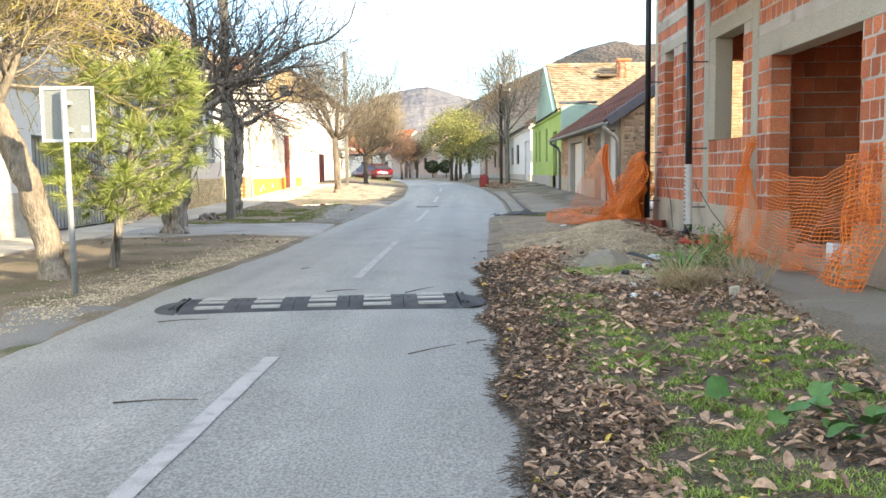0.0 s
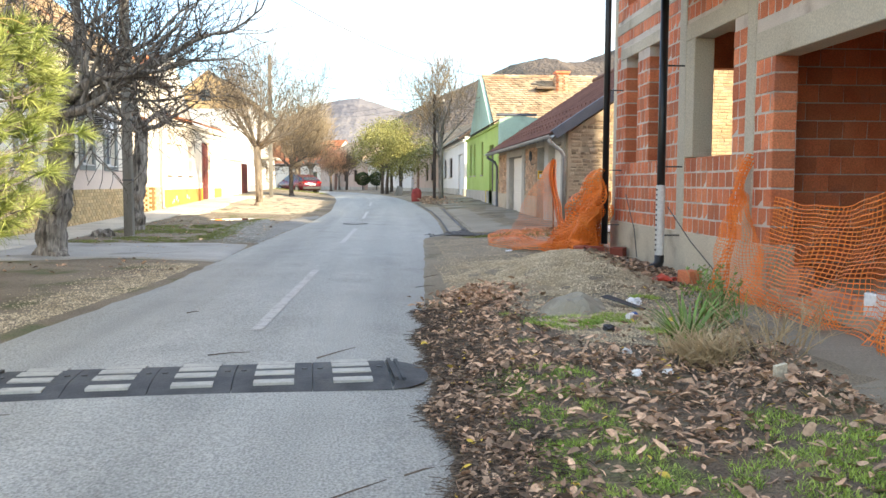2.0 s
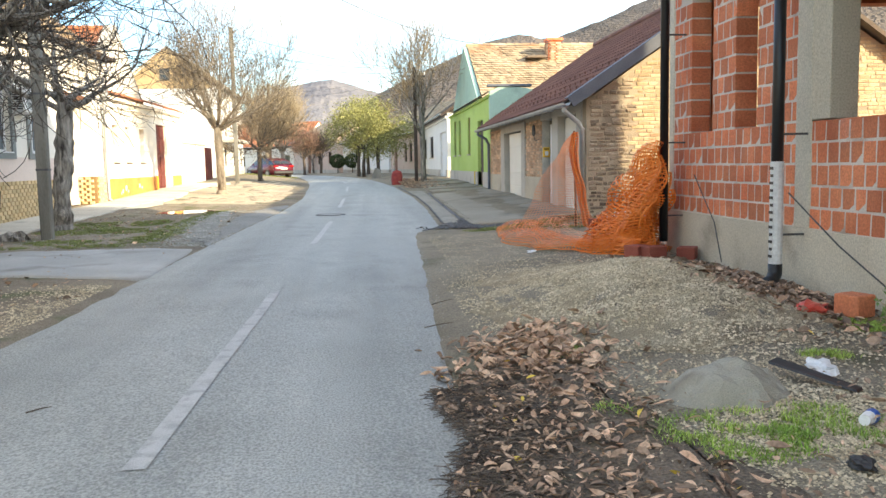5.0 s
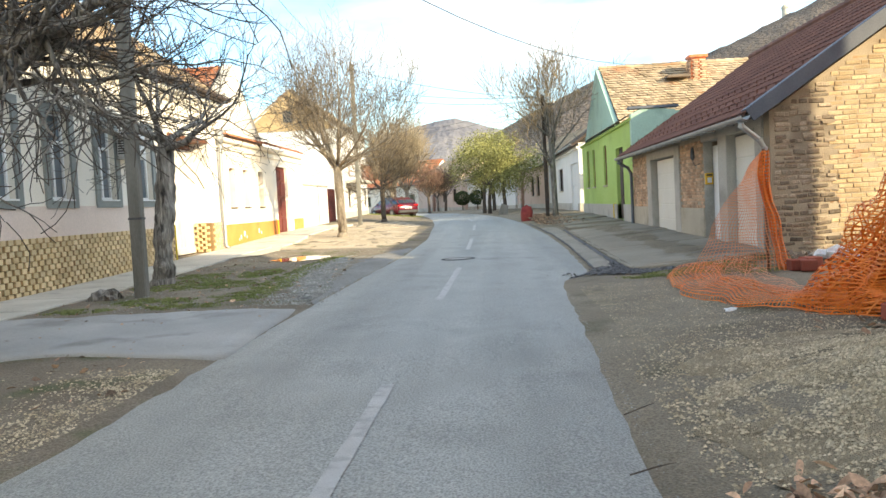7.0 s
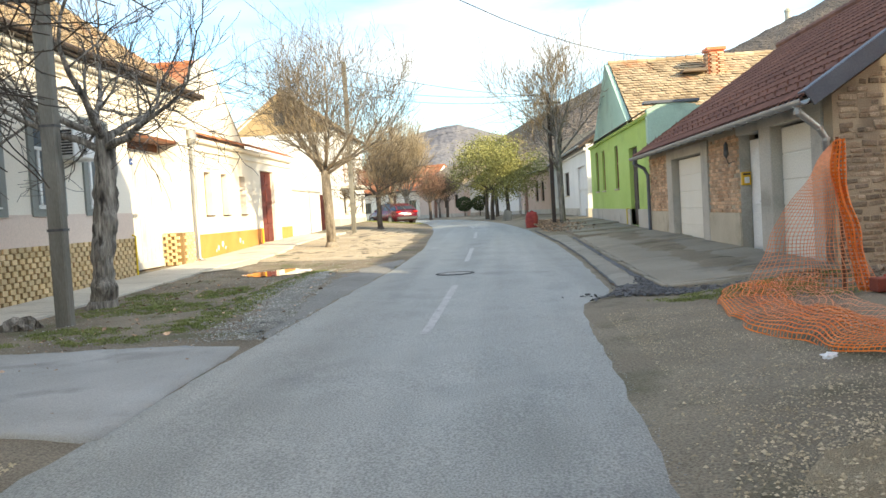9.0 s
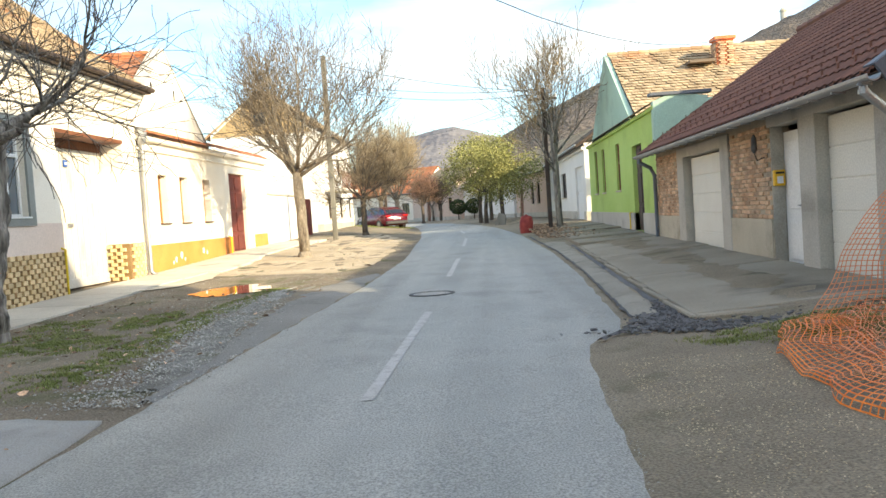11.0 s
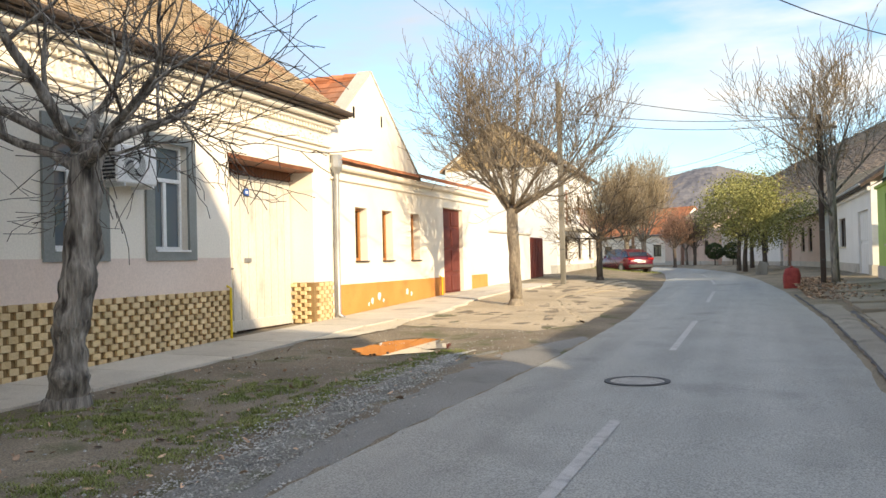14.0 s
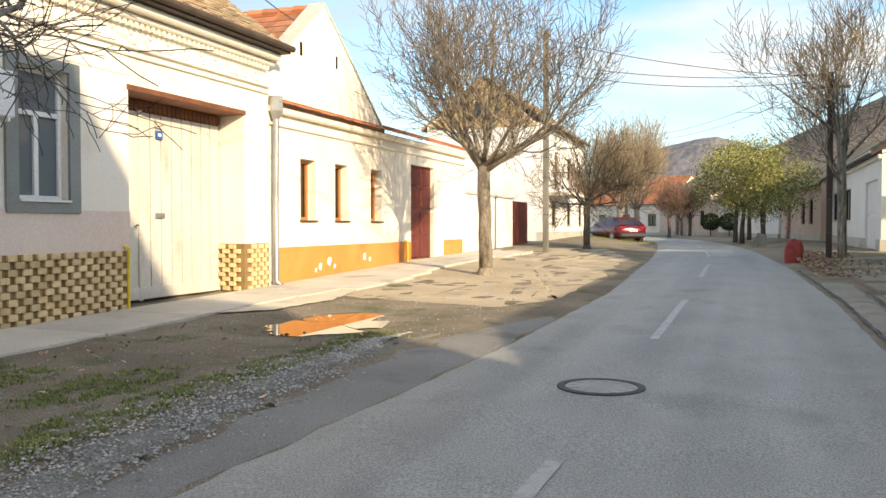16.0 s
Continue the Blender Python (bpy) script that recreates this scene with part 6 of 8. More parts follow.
# ---------- trees ----------
def grow(rng, p, d, ln, r, level, spec, out):
    """One limb with its side shoots. out is a list of meshes, one per level group."""
    top = spec["levels"]
    steps = spec.get("rings", 6) if level == 0 else 5 if level < top - 1 else 3
    pts, rad = [p.copy()], [r]
    q, dd = p.copy(), d.copy()
    wig = spec["wiggle"][level] * (0.4 if level == 0 and "rings" in spec else 1)
    for k in range(steps):
        dd = (dd + Vector((rng.gauss(0, wig), rng.gauss(0, wig), rng.gauss(0, wig) + spec["lift"][level])) ).normalized()
        q = q + dd * (ln / steps)
        pts.append(q.copy())
        f = (k + 1) / steps
        rad.append(max(spec["min_r"], r * (1 - f * spec["taper"][level])))
    sides = (9 if "rings" not in spec else 24) if level == 0 else 6 if level == 1 else 4 if level < top - 1 else 3
    out[0 if level < top - 1 else 1].tube(pts, rad, sides, level < 2)
    if level >= top - 1:
        return
    n = spec["kids"][level]
    for k in range(n):
        f = spec["from"][level] + (1 - spec["from"][level]) * ((k + rng.random() * 0.9) / n)
        i = min(int(f * steps), steps - 1)
        base = pts[i].lerp(pts[i + 1], f * steps - i)
        here = (pts[i + 1] - pts[i]).normalized()
        side = here.orthogonal().normalized()
        side = Matrix.Rotation(k * 2.4 + rng.random() * 1.3, 3, here) @ side
        a = radians(spec["angle"][level] * (0.75 + 0.5 * rng.random()))
        if level == 0 and "fan" in spec:
            lo, hi = spec["fan"]
            a = radians(lo + (hi - lo) * ((k * 5) % n + rng.random()) / n)
        cd = (here * math.cos(a) + side * math.sin(a)).normalized()
        cl = spec["length"][level + 1] * (0.65 + 0.6 * rng.random()) * (1.1 - 0.45 * f if level > 0 else 1)
        if level == 0 and "fan" in spec:
            cl *= 1.36 - 0.42 * a
        grow(rng, base, cd, cl, max(spec["min_r"], rad[i] * spec["thin"][level]), level + 1, spec, out)
    if spec.get("tip", True) and level > 0:
        grow(rng, pts[-1], dd, spec["length"][level + 1] * 0.9, rad[-1], level + 1, spec, out)


def tree(name, label, base, lean, spec, wood, twigs, seed, group="street trees", knobs=0, flare=1.5):
    ob = thing(name, base, label, "tree", group)
    rng = random.Random(seed)
    out = [Geo(), Geo()]
    b = Vector(base)
    h, r = spec["length"][0], spec["radius"]
    out[0].tube([b - Vector((0, 0, 0.15)), b + Vector((0, 0, 0.03)), b + Vector((0, 0, 0.16))], [r * flare, r * (flare * 0.88), r * 1.06], 11)
    grow(rng, b + Vector((0, 0, 0.1)), Vector(lean).normalized(), h, r, 0, spec, out)
    for k in range(knobs):
        a, z = rng.random() * 6.28, rng.random() * h * 0.95
        c = b + Vector(lean) * z + Vector((math.cos(a), math.sin(a), 0)) * r * 0.75
        s = r * (0.3 + 0.4 * rng.random())
        out[0].tube([c - Vector((0, 0, s)), c - Vector((0, 0, s * 0.4)), c + Vector((0, 0, s * 0.5)), c + Vector((0, 0, s))], [s * 0.3, s, s * 0.9, s * 0.3], 7)
    t = part("trunk", out[0], wood, ob, smooth=True)
    for v in t.data.vertices:
        w = noise.noise(v.co * 7.0) * 0.35 + noise.noise(v.co * 19.0) * 0.2
        rr = max(0.0, 1 - abs(v.co.z - b.z) / (h + 1.0))
        v.co += Vector((noise.noise(v.co * 6 + Vector((9, 0, 0))), noise.noise(v.co * 6 + Vector((0, 9, 0))), 0)) * r * 0.28 * rr
        ax = b + Vector(lean) * (v.co.z - b.z)
        d = Vector((v.co.x - ax.x, v.co.y - ax.y, 0))
        if "rings" in spec and v.co.z < b.z + h and d.length < r * 1.9:
            p = Vector((v.co.x * 13, v.co.y * 13, v.co.z * 2.6))
            q = Vector((v.co.x * 4, v.co.y * 4, v.co.z * 3.2))
            v.co += d * (0.26 * (0.35 - abs(noise.noise(p))) + 0.30 * noise.noise(q + Vector((5, 0, 0))) + 0.12 * noise.noise(p * 2.3))
    part("crown", out[1], twigs, ob, "leafless twigs")
    return ob


ROUND = dict(levels=5, radius=0.165, length=[2.5, 3.0, 1.8, 1.0, 0.45], wiggle=[0.02, 0.10, 0.13, 0.15, 0.15], lift=[0, 0.09, 0.11, 0.11, 0.10], taper=[0.12, 0.72, 0.7, 0.6, 0.5],
             kids=[13, 8, 6, 4], angle=[44, 44, 44, 40], thin=[0.42, 0.5, 0.55, 0.6], min_r=0.0062)
ROUND["from"] = [0.88, 0.22, 0.2, 0.2]
CROWN = dict(ROUND, fan=(6, 88))
tree("street_tree", "bare street tree with a dense rounded crown", (-5.6, 35.2, 0.36), (0, 0, 1), CROWN, bark_pale, twig_grey, 11)
small = dict(ROUND, fan=(25, 92), radius=0.14, length=[1.8, 1.75, 1.1, 0.75, 0.45], kids=[11, 6, 5, 4], angle=[66, 46, 42, 38], min_r=0.009)
small["lift"] = [0, 0.05, 0.08, 0.08, 0.05]
tree("street_tree", "small bare tree with a flat twiggy crown", (-5.93, 50, 0.55), (0.03, 0, 1), small, bark_dark, twig_tan, 12)
big = dict(ROUND, radius=0.2, length=[1.8, 3.2, 2.1, 1.4, 0.9], lift=[0, 0.15, 0.15, 0.13, 0.10], kids=[9, 7, 6, 5], angle=[42, 34, 36, 34], min_r=0.011)
tree("street_tree", "tall pale bare tree with dense upright twigs", (-6.9, 74, 0.7), (0.02, 0, 1), big, bark_pale, twig_pale, 13)
tree("street_tree", "tall pale bare tree with dense upright twigs", (-8.6, 78, 0.75), (-0.03, 0, 1), big, bark_pale, twig_pale, 14)
mid = dict(ROUND, radius=0.16, length=[1.7, 1.7, 1.2, 0.9, 0.6], lift=[0, 0.15, 0.15, 0.13, 0.10], kids=[8, 6, 5, 4], min_r=0.012)
tree("street_tree", "dark bare tree at the street bend", (-6.7, 96.5, 0.42), (0, 0, 1), mid, bark_dark, twig_red, 15)
tree("street_tree", "dark bare tree at the street bend", (-5.0, 98.5, 0.4), (0.05, 0, 1), mid, bark_dark, bark_dark, 16)
tree("street_tree", "bare reddish tree beyond the bend", (-6.4, 108, 0.35), (0, 0, 1), mid, bark, twig_red, 17)
airy = dict(ROUND, fan=(8, 82), radius=0.14, length=[3.7, 2.7, 1.7, 1.1, 0.65], kids=[10, 6, 5, 3], angle=[42, 42, 42, 38], min_r=0.0085)
airy["from"] = [0.5, 0.3, 0.25, 0.2]
tree("street_tree", "slender bare tree beside a pole", (2.77, 44.3, 0.4), (-0.03, 0, 1), airy, bark, twig_tan, 18)
# knobbly old trees with spreading limbs over the footpath
OLD = dict(levels=5, rings=40, radius=0.185, length=[2.75, 2.2, 1.5, 0.95, 0.5], wiggle=[0.05, 0.2, 0.2, 0.2, 0.18], lift=[0, 0.06, 0.05, 0.05, 0.04], taper=[0.2, 0.62, 0.62, 0.6, 0.6],
           kids=[7, 5, 5, 4], angle=[62, 46, 48, 42], thin=[0.48, 0.5, 0.55, 0.6], min_r=0.005)
OLD["from"] = [0.86, 0.3, 0.25, 0.2]
tree("old_tree", "gnarled dark pollard with spreading bare limbs", (-6.62, 20.9, 0.06), (0.07, 0.0, 1), OLD, bark, bark_dark, 21, "old pollards", 0)
heavy = dict(OLD, radius=0.23, length=[2.6, 2.1, 1.5, 0.9, 0.5], kids=[8, 6, 6, 4], angle=[58, 50, 50, 45], thin=[0.62, 0.5, 0.5, 0.6])
tree("old_tree", "heavy gnarled pollard with thick dark limbs", (-5.9, 13.6, 0.05), (0.06, 0.02, 1), heavy, bark, bark_dark, 24, "old pollards", 0)
shoots = dict(OLD, radius=0.15, length=[2.2, 1.2, 1.2, 1.0, 0.6], kids=[7, 7, 7, 4], angle=[52, 50, 42, 34], thin=[0.55, 0.35, 0.4, 0.6])
shoots["lift"] = [0, 0.03, 0.06, 0.04, -0.03]
tree("old_tree", "leaning pale pollard with yellow young shoots", (-4.92, 6.4, 0.0), (-0.22, 0.02, 1), shoots, bark_pale, twig_yellow, 23, "old pollards", 0)


def pine(base, h, seed):
    ob = thing("pine_tree", base, "young pine with long yellow-green needles", "tree")
    rng = random.Random(seed)
    wood, need = Geo(), Geo()
    b = Vector(base)
    tip = b + Vector((0.55, 0.05, h))
    stem = [b + Vector((0, 0, -0.1)), b + Vector((0.1, 0, h * 0.2)), b + Vector((0.22, 0, h * 0.45)), b + Vector((0.4, 0.03, h * 0.75)), tip]
    wood.tube(stem, [0.085, 0.065, 0.05, 0.035, 0.012], 8)

    def tuft(p, d, size):
        for k in range(52):
            v = (d * (0.55 + 0.5 * rng.random()) + Vector((rng.gauss(0, 0.5), rng.gauss(0, 0.5), rng.gauss(0, 0.42)))).normalized()
            ln = size * (0.75 + 0.5 * rng.random())
            s = v.cross(Vector((rng.gauss(0, 1), rng.gauss(0, 1), rng.gauss(0, 1)))).normalized() * 0.0055
            o = p + d * rng.random() * 0.09
            k0 = len(need.v)
            need.v += [tuple(o - s), tuple(o + s), tuple(o + v * ln - Vector((0, 0, ln * 0.12)))]
            need.f.append((k0, k0 + 1, k0 + 2))

    for k in range(46):
        f = 0.27 + 0.72 * k / 46
        s = f * 4
        i = min(3, int(s))
        p = stem[i].lerp(stem[i + 1], s - i)
        a = k * 2.4 + rng.random()
        wide = 1.05 * math.sin(min(1.0, (f - 0.12) * 1.5) * math.pi * 0.62) * (1.2 - 0.75 * f) + 0.15
        d = Vector((math.cos(a), math.sin(a), 0.28 + 0.3 * rng.random())).normalized()
        end = p + d * wide * (0.75 + 0.4 * rng.random())
        mid_p = p.lerp(end, 0.5) - Vector((0, 0, 0.04))
        wood.tube([p, mid_p, end], [0.016, 0.011, 0.006], 5)
        tuft(end, (end - mid_p).normalized(), 0.24)
        for q in range(7):
            t = 0.35 + 0.65 * rng.random()
            o = p.lerp(end, t)
            sd = (d + Vector((rng.gauss(0, 0.6), rng.gauss(0, 0.6), rng.gauss(0.25, 0.4)))).normalized()
            e = o + sd * (0.12 + 0.16 * rng.random())
            wood.tube([o, e], [0.007, 0.004], 4, False)
            tuft(e, sd, 0.22)
    part("trunk", wood, bark, ob)
    part("needles", need, needle_m, ob)
    return ob


pine((-4.78, 7.75, 0.0), 2.62, 3)


def leafy(name, label, base, h, rx, rz, count, size, seed, leaf, stems=((0, 0, 0),), group="", ball=False):
    ob = thing(name, base, label, "tree" if not ball else "shrub", group)
    rng = random.Random(seed)
    b = Vector(base)
    wood, lv = Geo(), Geo()
    for sx, sy, tilt in stems:
        p = b + Vector((sx, sy, 0))
        wood.tube([p - Vector((0, 0, 0.1)), p + Vector((0, 0, h * 0.4)), p + Vector((tilt * h, 0, h))], [0.16 if not ball else 0.06, 0.13 if not ball else 0.05, 0.09 if not ball else 0.04], 8)
        for k in range(9):
            a = k * 2.4
            e = p + Vector((math.cos(a) * rx * 0.7, math.sin(a) * rx * 0.7, h + rz * (0.2 + rng.random())))
            wood.tube([p + Vector((tilt * h, 0, h * 0.95)), p.lerp(e, 0.6) + Vector((0, 0, h * 0.4)), e], [0.05, 0.03, 0.01], 5)
    c = b + Vector((0, 0, h + rz * 0.72))
    clumps = []
    for k in range(70 if not ball else 30):
        v = Vector((rng.gauss(0, 1), rng.gauss(0, 1), rng.gauss(0, 1))).normalized() * (rng.random() ** 0.35)
        clumps.append(c + Vector((v.x * rx, v.y * rx, v.z * rz)))
    for k in range(count):
        if ball:
            v = Vector((rng.gauss(0, 1), rng.gauss(0, 1), rng.gauss(0, 1))).normalized() * (0.82 + 0.2 * rng.random())
            p = c + Vector((v.x * rx, v.y * rx, v.z * rz))
        else:
            q = clumps[rng.randrange(len(clumps))]
            p = q + Vector((rng.gauss(0, 1), rng.gauss(0, 1), rng.gauss(0, 0.8))) * rx * 0.165
        n = Vector((rng.gauss(0, 1), rng.gauss(0, 1), rng.gauss(0, 1))).normalized()
        s = n.orthogonal().normalized() * size * (0.6 + 0.8 * rng.random())
        t = n.cross(s) * 0.6
        lv.poly([p - s, p - t, p + s, p + t])
    part("trunk", wood, bark_dark, ob)
    part("crown", lv, leaf, ob)
    return ob


leafy("leafy_tree", "tree with thin yellow-green foliage", (0.9, 66, 0.5), 2.1, 2.5, 2.1, 15000, 0.06, 5, leaf_green, ((0, 0, -0.05), (-1.1, 2, 0.05)), "leafy street trees")
leafy("leafy_tree", "tree with thin yellow-green foliage", (-0.6, 71, 0.5), 2.2, 2.4, 2.2, 14000, 0.06, 6, leaf_green, ((0, 0, 0.05), (0.8, 3, 0)), "leafy street trees")
leafy("clipped_shrub", "dark green ball-clipped shrub on a stem", (-3.0, 95, 0.42), 0.9, 0.85, 0.75, 1500, 0.09, 7, shrub_m, ball=True, group="clipped shrubs")
leafy("clipped_shrub", "dark green ball-clipped shrub on a stem", (-1.4, 94, 0.42), 0.9, 0.85, 0.75, 1500, 0.09, 8, shrub_m, ball=True, group="clipped shrubs")


# ---------- poles and overhead wires ----------
def pole(at, h, w, material, label, arm=True):
    ob = thing("utility_pole", at, label, "utility pole", "utility poles")
    x, y, z = at
    part("shaft", Geo().prism([(x - w, y - w * 0.8, z - 0.2), (x + w, y - w * 0.8, z - 0.2), (x + w, y + w * 0.8, z - 0.2), (x - w, y + w * 0.8, z - 0.2)], (0, 0, h + 0.2)), material, ob, bevel=0.02)
    for k in (0.16, 0.33, 0.55):
        part("band", Geo().box(x - w - 0.006, x + w + 0.006, y - w * 0.8 - 0.006, y + w * 0.8 + 0.006, z + h * k, z + h * k + 0.035), iron, ob)
    if arm:
        part("crossarm", Geo().box(x - 0.55, x + 0.55, y - 0.05, y + 0.05, z + h - 0.5, z + h - 0.42), iron, ob)
        for k in (-0.5, -0.2, 0.2, 0.5):
            part("insulator", Geo().tube([(x + k, y, z + h - 0.42), (x + k, y, z + h - 0.36), (x + k, y, z + h - 0.26)], [0.03, 0.05, 0.03], 8), white_plastic, ob)
    return ob


pole((-6.14, 18.8, 0.05), 8.2, 0.105, pole_grey, "square concrete utility pole beside the old tree")
pole((-6.45, 45, 0.66), 7.5, 0.095, pole_grey, "slim grey concrete utility pole", False)
pole((2.42, 44.6, 0.35), 5.8, 0.085, wood_dark, "weathered timber utility pole")
pole((-9.2, 86, 0.8), 8.6, 0.12, wood_dark, "timber utility pole with a crossarm")


def wire(a, b, sag, r=0.011):
    a, b = Vector(a), Vector(b)
    pts = []
    for k in range(15):
        t = k / 14
        pts.append(a.lerp(b, t) - Vector((0, 0, sag * 4 * t * (1 - t))))
    return solo("overhead_wire", Geo().tube(pts, r, 5), pipe_black, "thin sagging overhead cable", "cable", "overhead cables")


for dx in (-0.5, 0.5):
    wire((-6.14 + dx, 18.8, 7.95), (-6.45 + dx * 0.2, 45, 8.0), 0.7, 0.008)
    wire((-6.45 + dx * 0.2, 45, 8.0), (-9.2 + dx, 86, 9.1), 0.7, 0.014)
wire((-6.45, 45, 7.1), (2.42, 44.6, 6.1), 0.3)
wire((-6.45, 45, 6.8), (2.42, 44.6, 5.9), 0.35)
wire((-9.2, 86, 8.8), (2.42, 44.6, 6.1), 0.6)
wire((-9.2, 86, 8.6), (2.42, 44.6, 5.8), 0.7)
wire((-6.14, 18.8, 8.0), (8.65, 41.0, 6.9), 1.7)
wire((-6.45, 45, 7.9), (2.42, 44.6, 6.0), 0.25)
wire((-6.45, 45, 7.3), (-8.6, 38.0, 4.3), 0.25)
wire((-6.14, 18.8, 7.6), (3.95, 12.8, 6.2), 0.5)
wire((-6.14, 18.8, 7.4), (-8.5, 31.5, 5.6), 0.5)
wire((2.42, 44.6, 5.9), (4.6, 50, 4.4), 0.2)


# ---------- added unseen buildings that shade the street, behind the start of the walk ---
shade_block = thing("street_shade_block", (6, 0, 0), "low unseen block added to shade the street", "house")
part("wall", Geo().box(4.3, 9.5, -9.4, 3.58, -0.2, 4.5), render_grey, shade_block)
part("roof", Geo().box(4.15, 9.7, -9.45, 3.59, 4.5, 4.65), roof_red, shade_block)
# invented house out of view, closes off the low sun behind the block
row_house("unseen_shade_house", "unseen two-storey house added to shade the start of the street", (4.1, -30), (4.1, -9.6), 9, 0.0, 7.4, 9.6, render_cream, roof_red,
          [("window", 3, 4.3, 1.4, 2.8, wood_brown), ("window", 8, 9.3, 1.4, 2.8, wood_brown), ("window", 14, 15.3, 1.4, 2.8, wood_brown)], 140)

# ---------- street furniture ----------
bump = thing("speed_bump", (-1.35, 4.35, 0.02), "worn black rubber speed bump with white pads", "speed bump")
BUMP = pose(-1.35, 4.33, 0.012, 0, 0, 5.5)


def arch(x0, x1, w, h, n=12, shrink=1.0):
    g = Geo()
    prof = [(w * (k / n - 0.5), h * (1 - abs(2 * k / n - 1) ** 2.6)) for k in range(n + 1)]
    for x, s in ((x0, 1.0), (x1, shrink)):
        for y, z in prof:
            g.v.append(tuple(BUMP @ Vector((x, y * s, z * (1 if s > 0.9 else 0.45)))))
    m = n + 1
    for k in range(n):
        g.f.append((k, m + k, m + k + 1, k + 1))
    g.f.append(tuple(range(n, -1, -1)))
    g.f.append(tuple(range(m, 2 * m)))
    g.f.append((0, n, 2 * n + 1, m))
    return g


for k in range(5):
    x0 = -1.27 + k * 0.505
    mod = part("module", arch(x0, x0 + 0.5, 0.86, 0.055), rubber, bump)
    for q in range(4):
        yc = -0.27 + q * 0.18
        zt = 0.055 * (1 - abs(2 * yc / 0.86) ** 2.6)
        g = Geo().box(x0 + 0.13, x0 + 0.385, yc - 0.055, yc + 0.055, zt - 0.012, zt + 0.006, BUMP)
        part("pad", g, pad_m, mod)
    for q in range(2):
        part("bolt", Geo().tube([BUMP @ Vector((x0 + 0.05 + 0.4 * q, 0.0, 0.05)), BUMP @ Vector((x0 + 0.05 + 0.4 * q, 0.0, 0.062))], 0.02, 8), iron, mod)
for s in (-1, 1):
    x = -1.275 if s < 0 else 1.256
    g = Geo()
    n = 10
    rim = [(x + s * 0.28 * math.sin(math.pi * i / n), -0.43 * math.cos(math.pi * i / n)) for i in range(n + 1)]
    crest = [BUMP @ Vector((x + s * 0.02, yy, 0.052 * (1 - abs(2 * yy / 0.86) ** 2.6))) for yy in [-0.43 + 0.086 * i for i in range(11)]]
    rimv = [BUMP @ Vector((a, b, 0.003)) for a, b in rim]
    for i in range(n):
        g.poly([crest[i], crest[i + 1], rimv[i + 1], rimv[i]] if s > 0 else [rimv[i], rimv[i + 1], crest[i + 1], crest[i]])
    end = part("end_piece", g, rubber, bump)
    g = Geo()
    for q in range(2):
        g.box(x + s * (0.035 + 0.05 * q) - 0.012, x + s * (0.035 + 0.05 * q) + 0.012, -0.3, 0.3, 0.028, 0.05 - 0.006 * q, BUMP)
    part("ridge", g, rubber, end)

mh = thing("manhole_cover", (-1.06, 23.67, 0.12), "round cast iron manhole cover in the asphalt", "manhole cover")
zc = along(ROAD_Z, 23.67) + 0.016
ring = [(0.37, 0.0), (0.37, 0.012), (0.31, 0.014), (0.305, 0.002)]
g = Geo()
for r, z in ring:
    for k in range(32):
        a = k * math.pi / 16
        g.v.append((-1.06 + r * math.cos(a), 23.67 + r * math.sin(a), zc + z))
for j in range(3):
    for k in range(32):
        g.f.append((j * 32 + k, j * 32 + (k + 1) % 32, (j + 1) * 32 + (k + 1) % 32, (j + 1) * 32 + k))
part("ring", g, rubber, mh, smooth=False)
part("lid", Geo().tube([(-1.06, 23.67, zc - 0.01), (-1.06, 23.67, zc + 0.009)], 0.298, 32), grey_slab, mh, "worn grey lid")
g = Geo()
for k in range(12):
    a = k * math.pi / 6
    g.box(0.2, 0.28, -0.02, 0.02, 0, 0.013, Matrix.Translation((-1.06, 23.67, zc)) @ Matrix.Rotation(a, 4, "Z"))
part("stud", g, grey_slab, mh, kind="stuff")

sign = thing("road_sign", (-4.19, 5.3, 0.0), "back of a grey rectangular road sign", "road sign")
part("post", Geo().tube([(-4.13, 5.22, -0.1), (-4.2, 5.33, 2.17)], 0.032, 12), galv, sign, smooth=True)
part("panel", Geo().box(-4.47, -3.92, 5.4, 5.415, 1.63, 2.18), grey_trim, sign, bevel=0.004)
g = Geo()
for a, b, c, d in ((-4.48, -3.91, 1.615, 1.645), (-4.48, -3.91, 2.165, 2.195), (-4.48, -4.45, 1.645, 2.165), (-3.94, -3.91, 1.645, 2.165)):
    g.box(a, b, 5.385, 5.42, c, d)
part("rim", g, white_plastic, sign, bevel=0.005)
part("sticker", Geo().box(-4.05, -3.98, 5.394, 5.398, 1.72, 1.78), white_plastic, sign)
part("clamp", Geo().box(-4.23, -4.14, 5.33, 5.4, 2.0, 2.04), galv, sign)
part("clamp", Geo().box(-4.23, -4.14, 5.32, 5.4, 1.72, 1.76), galv, sign)


